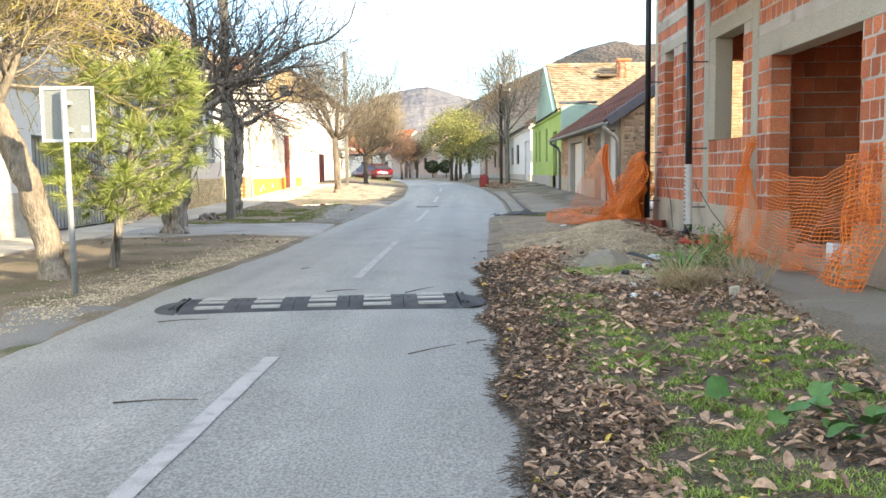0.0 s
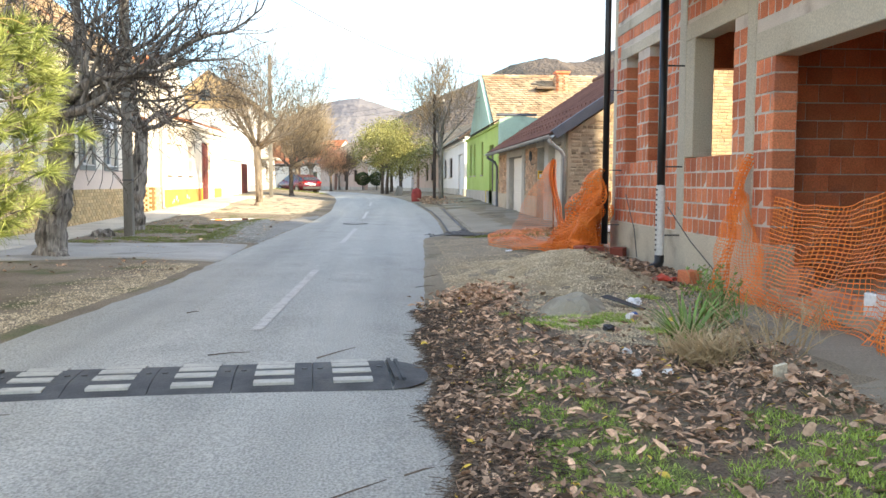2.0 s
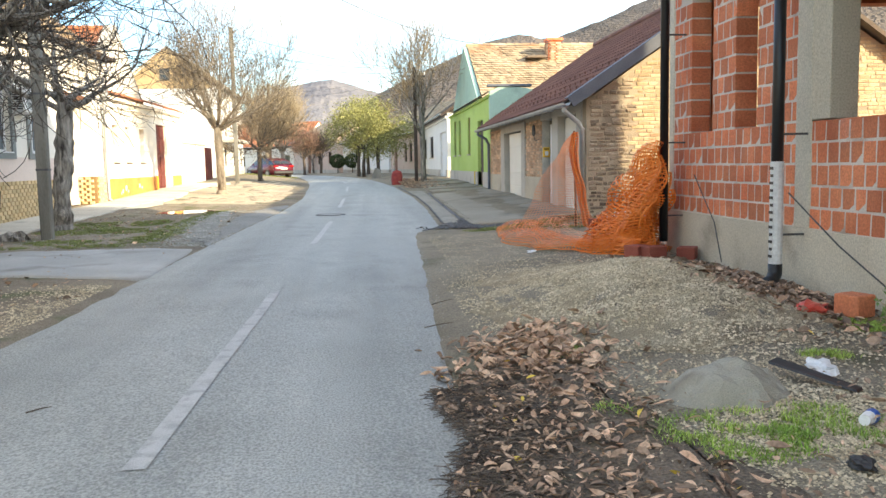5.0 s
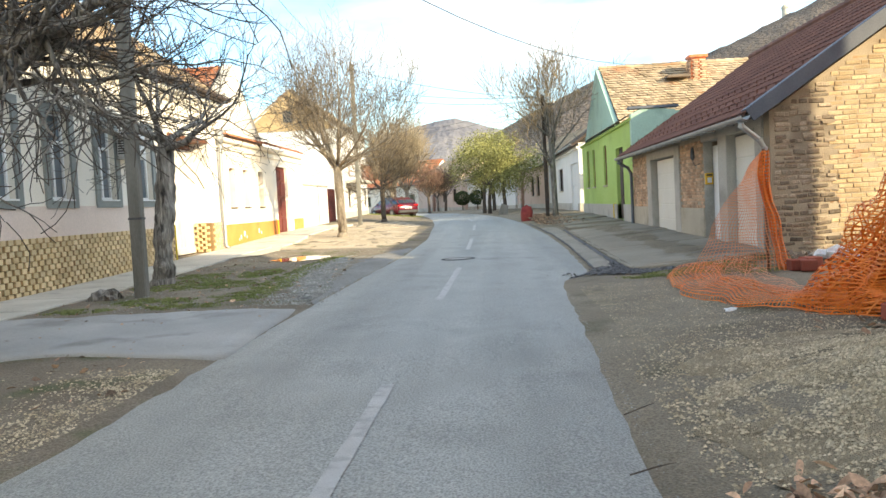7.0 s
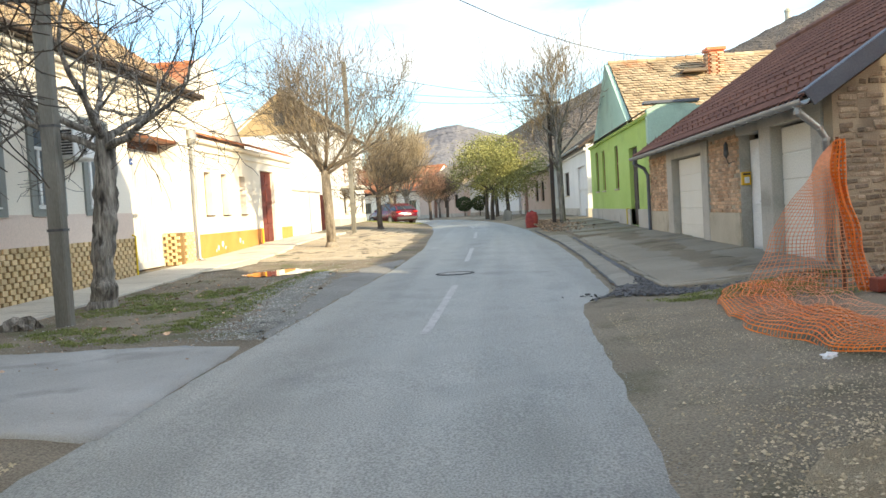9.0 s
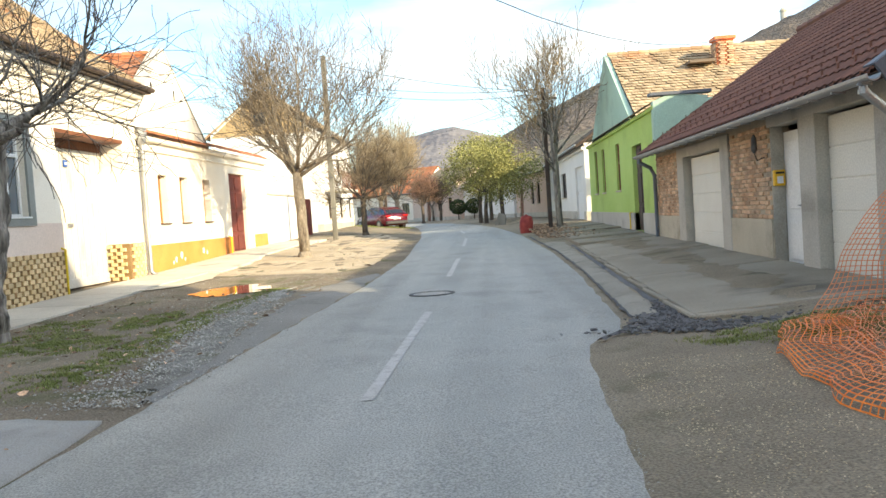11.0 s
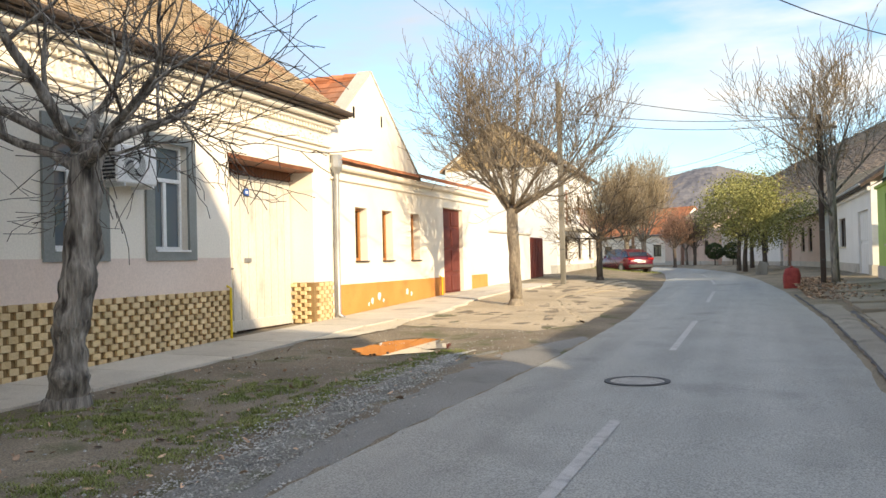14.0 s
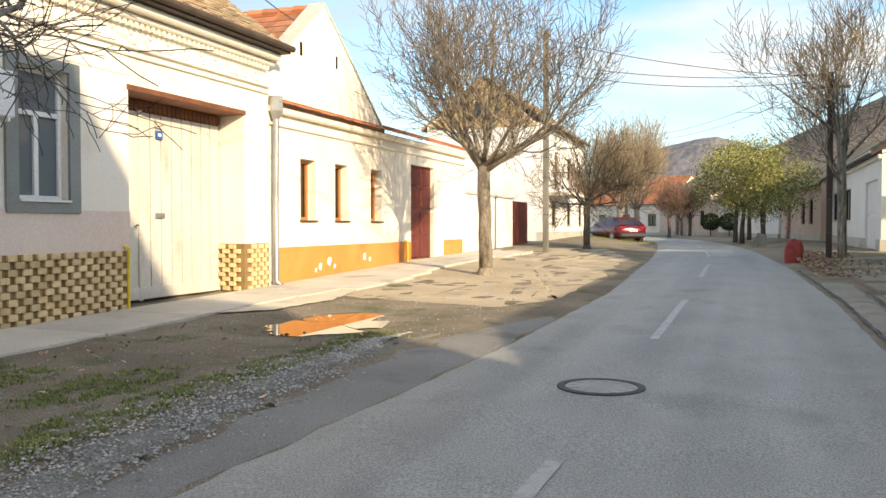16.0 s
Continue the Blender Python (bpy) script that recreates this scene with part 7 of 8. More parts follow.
# ---------- parked car ----------
def car(at, heading):
    ob = new("parked_car")
    ob.matrix_basis = pose(*at, 0, 0, heading) @ Matrix.Diagonal((1.02, 1.1, 1.04, 1))
    tagged(ob, "red hatchback car parked on the verge", "car")

    def put(nm, g, m, lab="", parent=ob, smooth=False, bevel=0.0):
        me = g.mesh(nm, smooth)
        if bevel:
            bevelled(me, bevel)
        me.materials.append(m)
        o = new(nm, me)
        o.parent = parent
        return tagged(o, lab)

    # sections along y, nose at +y: (y, half width, sill, belt, roof half width, roof)
    body = [(-2.1, 0.70, 0.42, 0.78), (-2.02, 0.82, 0.30, 0.95), (-1.5, 0.88, 0.24, 1.0), (-0.4, 0.90, 0.24, 0.98), (0.7, 0.89, 0.24, 0.96), (1.4, 0.87, 0.26, 0.90), (1.95, 0.78, 0.30, 0.74), (2.12, 0.6, 0.36, 0.6)]
    g = Geo()
    for y, w, lo, hi in body:
        g.v += [(-w * 0.9, y, lo), (-w, y, lo + (hi - lo) * 0.3), (-w, y, lo + (hi - lo) * 0.75), (-w * 0.93, y, hi), (0, y, hi + 0.03), (w * 0.93, y, hi), (w, y, lo + (hi - lo) * 0.75), (w, y, lo + (hi - lo) * 0.3), (w * 0.9, y, lo)]
    for j in range(len(body) - 1):
        for k in range(8):
            a = j * 9 + k
            g.f.append((a, a + 9, a + 10, a + 1))
        g.f.append((j * 9 + 8, j * 9 + 17, j * 9 + 9, j * 9))
    g.f += [tuple(range(9)), tuple(range((len(body) - 1) * 9 + 8, (len(body) - 1) * 9 - 1, -1))]
    put("body", g, car_paint, smooth=True)
    cab = [(-2.0, 0.72, 0.97, 0.99), (-1.6, 0.64, 0.98, 1.27), (-0.95, 0.62, 0.98, 1.43), (-0.1, 0.62, 0.97, 1.47), (0.45, 0.64, 0.96, 1.40), (1.3, 0.74, 0.93, 0.96)]
    roof, glz = Geo(), {-1: Geo(), 1: Geo()}
    for (y0, w0, b0, t0), (y1, w1, b1, t1) in zip(cab, cab[1:]):
        roof.poly([(-w0, y0, t0), (w0, y0, t0), (w1, y1, t1), (-w1, y1, t1)][::-1])
        for s in (-1, 1):
            glz[s].poly([(s * 0.82, y0, b0), (s * 0.82, y1, b1), (s * w1, y1, t1 - 0.005), (s * w0, y0, t0 - 0.005)])
    put("roof", roof, car_paint)
    for s in (-1, 1):
        put("side_window", glz[s], pane_dark)
    put("rear_window", Geo().prism([(-0.62, -1.97, 1.01), (0.62, -1.97, 1.01), (0.56, -1.62, 1.255), (-0.56, -1.62, 1.255)], (0, -0.012, 0.01)), pane_dark)
    put("windscreen", Geo().prism([(-0.66, 1.22, 0.98), (0.66, 1.22, 0.98), (0.58, 0.5, 1.38), (-0.58, 0.5, 1.38)], (0, 0.01, 0.012)), pane_dark)
    for s in (-1, 1):
        p = Geo()
        for y in (-1.1, -0.15):
            p.prism([(s * 0.825, y - 0.05, 0.97), (s * 0.825, y + 0.05, 0.97), (s * 0.64, y + 0.05, 1.42), (s * 0.64, y - 0.05, 1.42)], (s * 0.01, 0, 0))
        put("pillar", p, car_paint)
        put("tail_lamp", Geo().box(min(s * 0.45, s * 0.82), max(s * 0.45, s * 0.82), -2.13, -2.0, 0.8, 0.92), lamp_red, bevel=0.02)
        put("mirror", Geo().box(min(s * 0.86, s * 1.0), max(s * 0.86, s * 1.0), 0.55, 0.72, 0.96, 1.08), car_paint, bevel=0.03)
        for y in (-1.32, 1.3):
            w = put("wheel", Geo().tube([(s * 0.70, y, 0.32), (s * 0.9, y, 0.32)], 0.32, 20), dark_plastic)
            put("rim", Geo().tube([(s * 0.88, y, 0.32), (s * 0.912, y, 0.32)], [0.21, 0.19], 10), zinc, parent=w)
    put("bumper", Geo().box(-0.78, 0.78, -2.17, -2.0, 0.34, 0.56), dark_plastic, bevel=0.05)
    put("number_plate", Geo().box(-0.26, 0.26, -2.15, -2.10, 0.64, 0.75), white_plastic)
    put("plate_bar", Geo().box(-0.19, 0.19, -2.155, -2.15, 0.675, 0.715), dark_plastic)
    return ob


car((-7.35, 67.3, 0.5), 34)

sack = thing("red_sack", (1.42, 44, 0.3), "full red net sack standing at the road edge", "sack")
g = Geo()
PROF = ((0, 0.23), (0.08, 0.27), (0.3, 0.28), (0.5, 0.27), (0.64, 0.25), (0.72, 0.22), (0.74, 0.1))
for z, r in PROF:
    for k in range(20):
        a = k * math.pi / 10
        c, n = math.cos(a), math.sin(a)
        rr = r / (abs(c) ** 3.5 + abs(n) ** 3.5) ** (1 / 3.5) * (1 + 0.12 * noise.noise(Vector((c * 2, n * 2, z * 5))))
        lift = 0.05 * noise.noise(Vector((c * 3, n * 3, 4))) if z > 0.6 else 0
        g.v.append((1.42 + rr * c * 0.95, 44 + rr * n * 0.8, 0.3 + z + lift))
for j in range(len(PROF) - 1):
    for k in range(20):
        g.f.append((j * 20 + k, j * 20 + (k + 1) % 20, (j + 1) * 20 + (k + 1) % 20, (j + 1) * 20 + k))
g.f.append(tuple(range((len(PROF) - 1) * 20, len(PROF) * 20)))
part("body", g, red_sack, sack, smooth=True)
part("tie", Geo().tube([(1.34, 43.98, 1.02), (1.42, 43.96, 1.07), (1.5, 43.98, 1.03)], [0.03, 0.05, 0.03], 8), red_sack, sack)
solo("flat_stone", Geo().prism([(0.3, 60.3, 0.4), (0.9, 60.4, 0.4), (1.0, 60.5, 1.0), (0.55, 60.5, 1.15)], (0.02, 0.12, 0.03)), pole_grey, "grey slab leaning on a tree trunk", "stone", bevel=0.03)


# ---------- orange construction netting ----------
def netting(name, f, nu, nv, material, parent, w=0.006, seed=0, amp=0.02):
    g = Geo()

    def at(u, v):
        p = Vector(f(u, v))
        q = p * 2.6 + Vector((seed, 0, 0))
        return p + Vector((noise.noise(q), noise.noise(q + Vector((7, 0, 0))) * 0.6, noise.noise(q + Vector((0, 7, 0))) * 0.5)) * amp * 2.2

    grid = [[at(i / nu, j / nv) for j in range(nv + 1)] for i in range(nu + 1)]

    def ribbon(pts, sides):
        k = len(g.v)
        for p, s in zip(pts, sides):
            g.v += [tuple(p - s * w), tuple(p + s * w)]
        g.f += [(k + 2 * i, k + 2 * i + 1, k + 2 * i + 3, k + 2 * i + 2) for i in range(len(pts) - 1)]

    for i in range(nu + 1):
        j2 = min(i + 1, nu)
        ribbon(grid[i], [(grid[j2][j] - grid[max(i - 1, 0)][j]).normalized() for j in range(nv + 1)])
    for j in range(nv + 1):
        ribbon([grid[i][j] for i in range(nu + 1)], [(grid[i][min(j + 1, nv)] - grid[i][max(j - 1, 0)]).normalized() for i in range(nu + 1)])
    return part(name, g, material, parent)


na = thing("safety_net", (3.7, 6, 0.2), "torn orange safety netting hung across the garage opening", "safety net", "safety netting")
netting("net_panel", lambda u, v: (4.02 - 0.42 * (1 - v) ** 1.4 - 0.2 * u ** 4 - 0.06 * math.sin(u * 5.1 + v * 2) - 0.02 * math.sin(u * 22), 7.4 - 2.9 * u + 0.16 * math.sin(v * 2.6) * (u - 0.4), 0.12 + (1.08 + 0.36 * u * u - 0.14 * math.sin(u * 3.1)) * v ** 1.15), 48, 29, net_m, na, 0.0048, 1, 0.035)
netting("net_panel", lambda u, v: (3.84 - 0.36 * (1 - v) - 0.05 * math.sin(u * 15), 7.95 - (0.42 + 0.95 * (1 - v) ** 0.8) * u - 0.1 * (1 - v), 0.06 + (1.6 - 0.6 * u) * v), 38, 46, net_m, na, 0.0032, 2, 0.09)
netting("net_fold", lambda u, v: (3.84 - 0.34 * (1 - v) ** 1.3 + 0.05 * math.sin(u * 9 + v * 5), 7.92 - 0.1 * v - (0.1 + 0.22 * (1 - v)) * u, 0.08 + 1.56 * v), 9, 38, net_m, na, 0.0062, 12, 0.05)
netting("net_fold", lambda u, v: (3.84 - 0.42 * (1 - v) ** 1.4 + 0.05 * math.sin(u * 12 + v * 3), 4.95 - 0.85 * u - 0.22 * (1 - v), 0.04 + (1.3 + 0.14 * u) * v), 22, 28, net_m, na, 0.0048, 3, 0.06)
netting("net_fold", lambda u, v: (3.74 - 0.38 * (1 - v) ** 1.5 + 0.07 * math.sin(u * 11 + 1), 4.75 - 0.6 * u - 0.3 * (1 - v), 0.03 + (0.75 + 0.5 * u) * v), 20, 22, net_m, na, 0.0046, 4, 0.07)
netting("net_trail", lambda u, v: (3.62 - 0.3 * v - 0.1 * math.sin(u * 7), 7.6 - 2.5 * u, 0.15 + 0.2 * abs(math.sin(u * 6.5)) * (1 - v)), 46, 9, net_m, na, 0.0036, 5, 0.05)

nb = thing("safety_net", (3.2, 15.5, 0.15), "slumped orange safety netting between stakes and a drainpipe", "safety net", "safety netting")
PK = Vector((3.62, 17.55, 1.86))
netting("net_panel", lambda u, v: Vector((2.78, 18.3, 0.1)).lerp(Vector((3.95, 17.35, 0.15)), u).lerp(PK + Vector((0.05 * (u - 0.5), 0, 0)), v ** 0.9) - Vector((0.12 * math.sin(v * 3.1), 0, 0)), 26, 40, net_pale, nb, 0.0042, 6, 0.04)
netting("net_fold", lambda u, v: (3.6 + 0.13 * (u - 0.5) * (1 + 0.6 * (1 - v)) + 0.3 * (1 - v) ** 2, 17.5 + 0.05 * math.sin(u * 13), 0.12 + 1.74 * v), 8, 36, net_m, nb, 0.013, 7, 0.03)


def roll_path(u):
    pts = [Vector((2.85, 18.2, 0)), Vector((2.45, 17.0, 0)), Vector((2.35, 15.6, 0)), Vector((2.6, 14.4, 0)), Vector((3.1, 13.6, 0)), Vector((3.5, 13.25, 0))]
    s = u * 5
    i = min(4, int(s))
    return pts[i].lerp(pts[i + 1], s - i)


netting("net_roll", lambda u, v: roll_path(u) + Vector((0.36 * math.cos(v * math.pi), 0.05 * math.cos(v * math.pi), ground_z(*roll_path(u).xy) + 0.015 + (0.11 + 0.15 * u) * math.sin(v * math.pi) ** 0.7 * (0.8 + 0.3 * math.sin(u * 17)))), 105, 17, net_m, nb, 0.0058, 8, 0.045)
netting("net_roll", lambda u, v: roll_path(u) + Vector((0.95 * (v - 0.1), 0.4 * v, ground_z(*roll_path(u).xy) + 0.03 + 0.12 * abs(math.sin(v * 8 + u * 9)))), 100, 18, net_pale, nb, 0.0046, 9, 0.06)
for q in range(4):
    netting("net_drape", lambda u, v: (3.56 - 0.34 * (1 - v) ** 1.2 + (0.15 + 0.34 * (1 - v) ** 1.2) * math.cos(u * 6.28 + q) * (0.75 + 0.35 * math.sin(u * 19 + 2 * q)), 13.05 + 0.75 * (1 - v) ** 1.4 + (0.2 + 0.62 * (1 - v)) * math.sin(u * 6.28 + q) * (0.75 + 0.35 * math.cos(u * 17 + q)), 0.12 + (1.45 - 0.2 * q) * v),
            34, 26, net_m, nb, 0.0085, 10 + q, 0.10)
solo("stake", Geo().tube([(3.66, 17.6, 0.0), (3.62, 17.56, 1.9)], 0.02, 6), wood_brown, "thin wooden stake holding the netting", "stake")


# ---------- loose building things by the house ----------
def brick_at(name, label, at, size, material, rot=(0, 0, 0), category="brick", group="", n_holes=0):
    sx, sy, sz = size
    m = pose(*at, *rot)
    g = Geo().box(-sx / 2, sx / 2, -sy / 2, sy / 2, 0, sz, m)
    ob = solo(name, g, material, label, category, group, bevel=min(size) * 0.06)
    return ob


brick_at("white_block", "white aerated concrete block on the threshold", (3.9, 5.15, 0.24), (0.2, 0.36, 0.21), white_plastic, (0, 0, 8), "block")
brick_at("pale_block", "pale pink block standing on the threshold", (3.95, 6.7, 0.24), (0.2, 0.18, 0.26), block_pale, (0, 0, 12), "block")
for k in range(4):
    brick_at("clay_brick", "loose pale red brick lying on the threshold", (3.98 - 0.04 * (k % 2), 5.6 + 0.2 * k, 0.24), (0.16, 0.19, 0.12), block_pale, (0, 0, 10 * k), "brick", "loose bricks")
brick_at("clay_brick", "red hollow clay block lying on the soil", (3.5, 8.5, 0.13), (0.2, 0.22, 0.17), block_m, (0, 0, 20), "brick", "loose bricks")
for k, (x, y, rz) in enumerate(((3.35, 12.55, 10), (3.7, 12.35, 60), (3.95, 17.25, 0), (4.2, 17.45, 15), (4.05, 17.15, 80), (3.2, 12.75, 35))):
    brick_at("clay_brick", "red clay brick lying beside the netting", (x, y, ground_z(x, y) + 0.01), (0.25, 0.22, 0.15), block_dark, (0, 0, rz), "brick", "loose bricks")


def crumple(name, at, size, material, label, category, seed):
    bm = bmesh.new()
    bmesh.ops.create_icosphere(bm, subdivisions=3, radius=1)
    for v in bm.verts:
        k = 1 + 0.5 * noise.noise(v.co * 1.8 + Vector((seed, 0, 0))) + 0.25 * noise.noise(v.co * 4.5 + Vector((0, seed, 0)))
        v.co = Vector((v.co.x * size[0] * k, v.co.y * size[1] * k, max(-0.2, v.co.z) * size[2] * k))
    me = bpy.data.meshes.new(name)
    bm.to_mesh(me)
    bm.free()
    me.materials.append(material)
    ob = new(name, me)
    ob.matrix_basis = pose(*at, 0, 0, seed * 40)
    return tagged(ob, label, category)


crumple("red_wrapping", (3.2, 8.6, 0.15), (0.28, 0.1, 0.08), red_plastic, "crumpled red plastic film on the soil", "plastic film", 1)
crumple("white_wrapping", (2.38, 7.0, 0.13), (0.16, 0.07, 0.05), white_plastic, "crumpled white plastic scrap on the gravel", "plastic film", 2)
crumple("black_wrapping", (1.74, 5.55, 0.12), (0.06, 0.05, 0.035), dark_plastic, "crumpled black plastic scrap in the leaves", "plastic film", 3)
crumple("white_wrapping", (4.9, 18.2, 0.25), (0.3, 0.2, 0.14), white_plastic, "crumpled white plastic sheet by the gable wall", "plastic film", 4)
crumple("boulder", (-6.72, 18.7, 0.08), (0.26, 0.2, 0.16), bark, "brown stone at the foot of the pole", "stone", 5)
crumple("white_wrapping", (2.15, 14.2, 0.08), (0.12, 0.06, 0.02), white_plastic, "flattened white scrap on the earth", "plastic film", 6)
for k, (x, y) in enumerate(((1.48, 3.9), (1.62, 4.6), (1.7, 3.95))):
    crumple("white_wrapping", (x, y, 0.12), (0.035, 0.03, 0.03), white_plastic, "small white paper scrap among the leaves", "litter", 7 + k)
cup = thing("paper_cup", (2.04, 6.05, 0.13), "white and blue paper cup lying on the verge", "cup")
part("cup", Geo().tube([(2.03, 6.01, 0.15), (2.09, 6.06, 0.148)], [0.026, 0.033], 12), white_plastic, cup)
part("band", Geo().tube([(2.08, 6.05, 0.148), (2.115, 6.08, 0.147)], [0.0335, 0.035], 12), blue_m, cup)
brick_at("wood_offcut", "small upright wood offcut in the leaves", (2.28, 3.62, 0.08), (0.09, 0.03, 0.16), concrete, (4, -6, 20), "wood scrap")

# grey sand pile with a strip of black film
bm = bmesh.new()
bmesh.ops.create_icosphere(bm, subdivisions=4, radius=1)
for v in bm.verts:
    h = max(0.0, v.co.z)
    v.co = Vector((1.72 + v.co.x * 0.42, 6.75 + v.co.y * 0.38, 0.03 + (h ** 2.6) * 0.23 + 0.05 * noise.noise(v.co * 3) + 0.02 * noise.noise(v.co * 9) - (0.08 if v.co.z < 0 else 0)))
me = bpy.data.meshes.new("sand_pile")
bm.to_mesh(me)
bm.free()
me.materials.append(sand_m)
tagged(new("sand_pile", me), "small heap of grey building sand", "sand", kind="stuff")
solo("black_film_strip", Geo().prism([(2.02, 6.9, 0.2), (2.3, 6.5, 0.13), (2.36, 6.55, 0.13), (2.1, 6.95, 0.21)], (0, 0.01, 0.012)), dark_plastic, "strip of black film on the sand", "plastic film")

# ---------- loose ground cover ----------
rng = random.Random(77)


def scatter_stones(name, label, count, where, lo, hi, material):
    g = Geo()
    for k in range(count):
        x, y = where(rng)
        s = lo + (hi - lo) * rng.random() ** 2
        z = ground_z(x, y) + s * 0.25 + (0.016 if name == "grey_gravel_strip" else 0)
        a = [rng.random() * 0.6 + 0.7 for _ in range(6)]
        i = len(g.v)
        t = rng.random() * 6.28
        c, n = math.cos(t), math.sin(t)
        g.v += [(x + s * c * a[0], y + s * n * a[0], z), (x - s * n * a[1] * 0.8, y + s * c * a[1] * 0.8, z), (x - s * c * a[2], y - s * n * a[2], z), (x + s * n * a[3] * 0.8, y - s * c * a[3] * 0.8, z),
                (x, y, z + s * 0.65 * a[4]), (x, y, z - s * 0.5)]
        g.f += [(i, i + 1, i + 4), (i + 1, i + 2, i + 4), (i + 2, i + 3, i + 4), (i + 3, i, i + 4)]
    return solo(name, g, material, label, "gravel", kind="stuff")


def heap(r):
    return 2.15 + r.gauss(0, 0.7), 9.9 + r.gauss(0, 1.25)


scatter_stones("gravel_heap", "spread heap of tan gravel before the plinth", 42000, lambda r: (lambda p: p if p[0] > 0.65 and p[0] < 3.6 else (2.3 + r.gauss(0, 0.3), p[1]))(heap(r)), 0.006, 0.019, gravel_m)
scatter_stones("grey_gravel_strip", "grey gravel strip along the asphalt", 10000, lambda r: (lambda y: (along(SHOULDER, y) - 0.26 + r.gauss(0, 0.27) * smoothstep(26.5, 23, y), y))(16.8 + 9.4 * r.random()), 0.006, 0.02, gravel_grey)
scatter_stones("verge_gravel", "tan gravel on the verge edge", 12000, lambda r: (lambda y: (along(EDGE_L, y) - 0.1 - abs(r.gauss(0, 0.45)), y))(1 + 11.5 * r.random()), 0.006, 0.018, gravel_m)
scatter_stones("path_gravel", "scattered pebbles on trodden earth", 20000, lambda r: (0.9 + 2.6 * r.random(), 10.5 + 7 * r.random()), 0.003, 0.010, gravel_m)
scatter_stones("verge_pebbles", "scattered pebbles on the mossy verge", 4000, lambda r: (-6.9 + 3.6 * r.random(), 16.5 + 20 * r.random()), 0.006, 0.02, gravel_grey)
scatter_stones("rubble_scatter", "broken stones and plaster at the gable foot", 420, lambda r: (4.5 + 3.0 * r.random(), 19.2 - abs(r.gauss(0, 0.3))), 0.02, 0.10, rubble_shaded_i)
scatter_stones("tan_pebbles", "tan pebbles and grit between the leaves", 15000, lambda r: (1.95 + r.gauss(0, 0.38), 5.9 + r.gauss(0, 0.65)), 0.005, 0.015, gravel_m)
scatter_stones("road_grit", "loose grit on the asphalt edge", 2200, lambda r: (lambda y: (along(EDGE_R, y) - abs(r.gauss(0, 0.16)), y))(-3 + 20 * r.random()), 0.004, 0.010, gravel_grey)


def leaf(g, x, y, z, s):
    """A curled, pointed dead leaf folded along its rib."""
    t, fold, arc = rng.random() * 6.28, 0.1 + 0.9 * rng.random(), rng.gauss(0, 0.45)
    c, n = math.cos(t), math.sin(t)
    w = 0.2 + 0.3 * rng.random()
    tilt, roll = rng.gauss(0, 0.3), rng.gauss(0, 0.5)
    i = len(g.v)
    for a, b in ((-1, 0), (-0.55, 0.75), (0, 1), (0.55, 0.66), (1.05, 0), (0.55, -0.7), (0, -1), (-0.55, -0.72), (0, 0)):
        h = fold * w * abs(b) + arc * a * a * 0.5 + tilt * a + roll * b * w
        g.v.append((x + s * (a * c - b * w * n), y + s * (a * n + b * w * c), z + s * h))
    g.f += [(i + k, i + (k + 1) % 8, i + 8) for k in range(8)]


GRASS = [(0.86, 4.0, 0.42, 0.42), (0.84, 3.0, 0.32, 0.5), (0.9, 2.35, 0.36, 0.42), (0.86, 1.5, 0.24, 0.5), (1.35, 1.85, 0.45, 0.5), (1.95, 2.5, 0.32, 0.55), (2.0, 1.6, 0.35, 0.45), (1.2, 0.6, 0.32, 0.6), (1.0, -0.3, 0.32, 0.6), (1.7, 0.9, 0.25, 0.4),
         (1.5, 6.1, 0.36, 0.36), (1.9, 6.1, 0.25, 0.3), (2.2, 5.5, 0.26, 0.2), (1.5, -0.9, 0.4, 0.5), (2.57, 7.25, 0.16, 0.12), (1.12, 7.9, 0.12, 0.14), (1.0, 5.27, 0.07, 0.09), (1.05, 6.6, 0.1, 0.12), (2.0, 0.4, 0.2, 0.35), (3.35, 8.15, 0.2, 0.2)]


def in_grass(x, y):
    return min(((x - a) / c) ** 2 + ((y - b) / d) ** 2 for a, b, c, d in GRASS)


g, gy, gd = Geo(), Geo(), Geo()
made = 0
while made < 21500:
    y = -3.2 + 11.0 * rng.random() ** 0.9
    x = 0.33 + 2.5 * rng.random() if rng.random() < 0.6 else 0.2 + abs(rng.gauss(0, 0.38)) + 0.15 * noise.noise(Vector((7, y * 1.3, 0)))
    lim = 2.0 + 0.14 * y + 0.1
    if x > lim or (y > 6.6 and x > 1.6 and rng.random() < 0.85) or (y > 4.6 and rng.random() < 0.6) or (y > 4.8 and x > 1.25 and rng.random() < 0.7):
        continue
    k = in_grass(x, y)
    if k < 1 and rng.random() < 0.78:
        continue
    s = 0.011 + 0.042 * rng.random() ** 2.6 if x > 0.75 else 0.010 + 0.03 * rng.random() ** 2
    leaf(gy if rng.random() < 0.012 else gd if rng.random() < (0.7 if x < 0.5 else 0.4 if x < 0.85 else 0.22) else g, x, y, ground_z(x, y) + 0.008 + 0.075 * rng.random() ** 1.5 * (0.5 if x < 0.6 else 1), s)
    made += 1
for k in range(2600):
    x, y = 3.35 + rng.gauss(0, 0.3), 10.3 + rng.gauss(0, 1.1)
    if x < 3.8:
        leaf(gd if rng.random() < 0.6 else g, x, y, ground_z(x, y) + 0.02, 0.03 + 0.03 * rng.random())
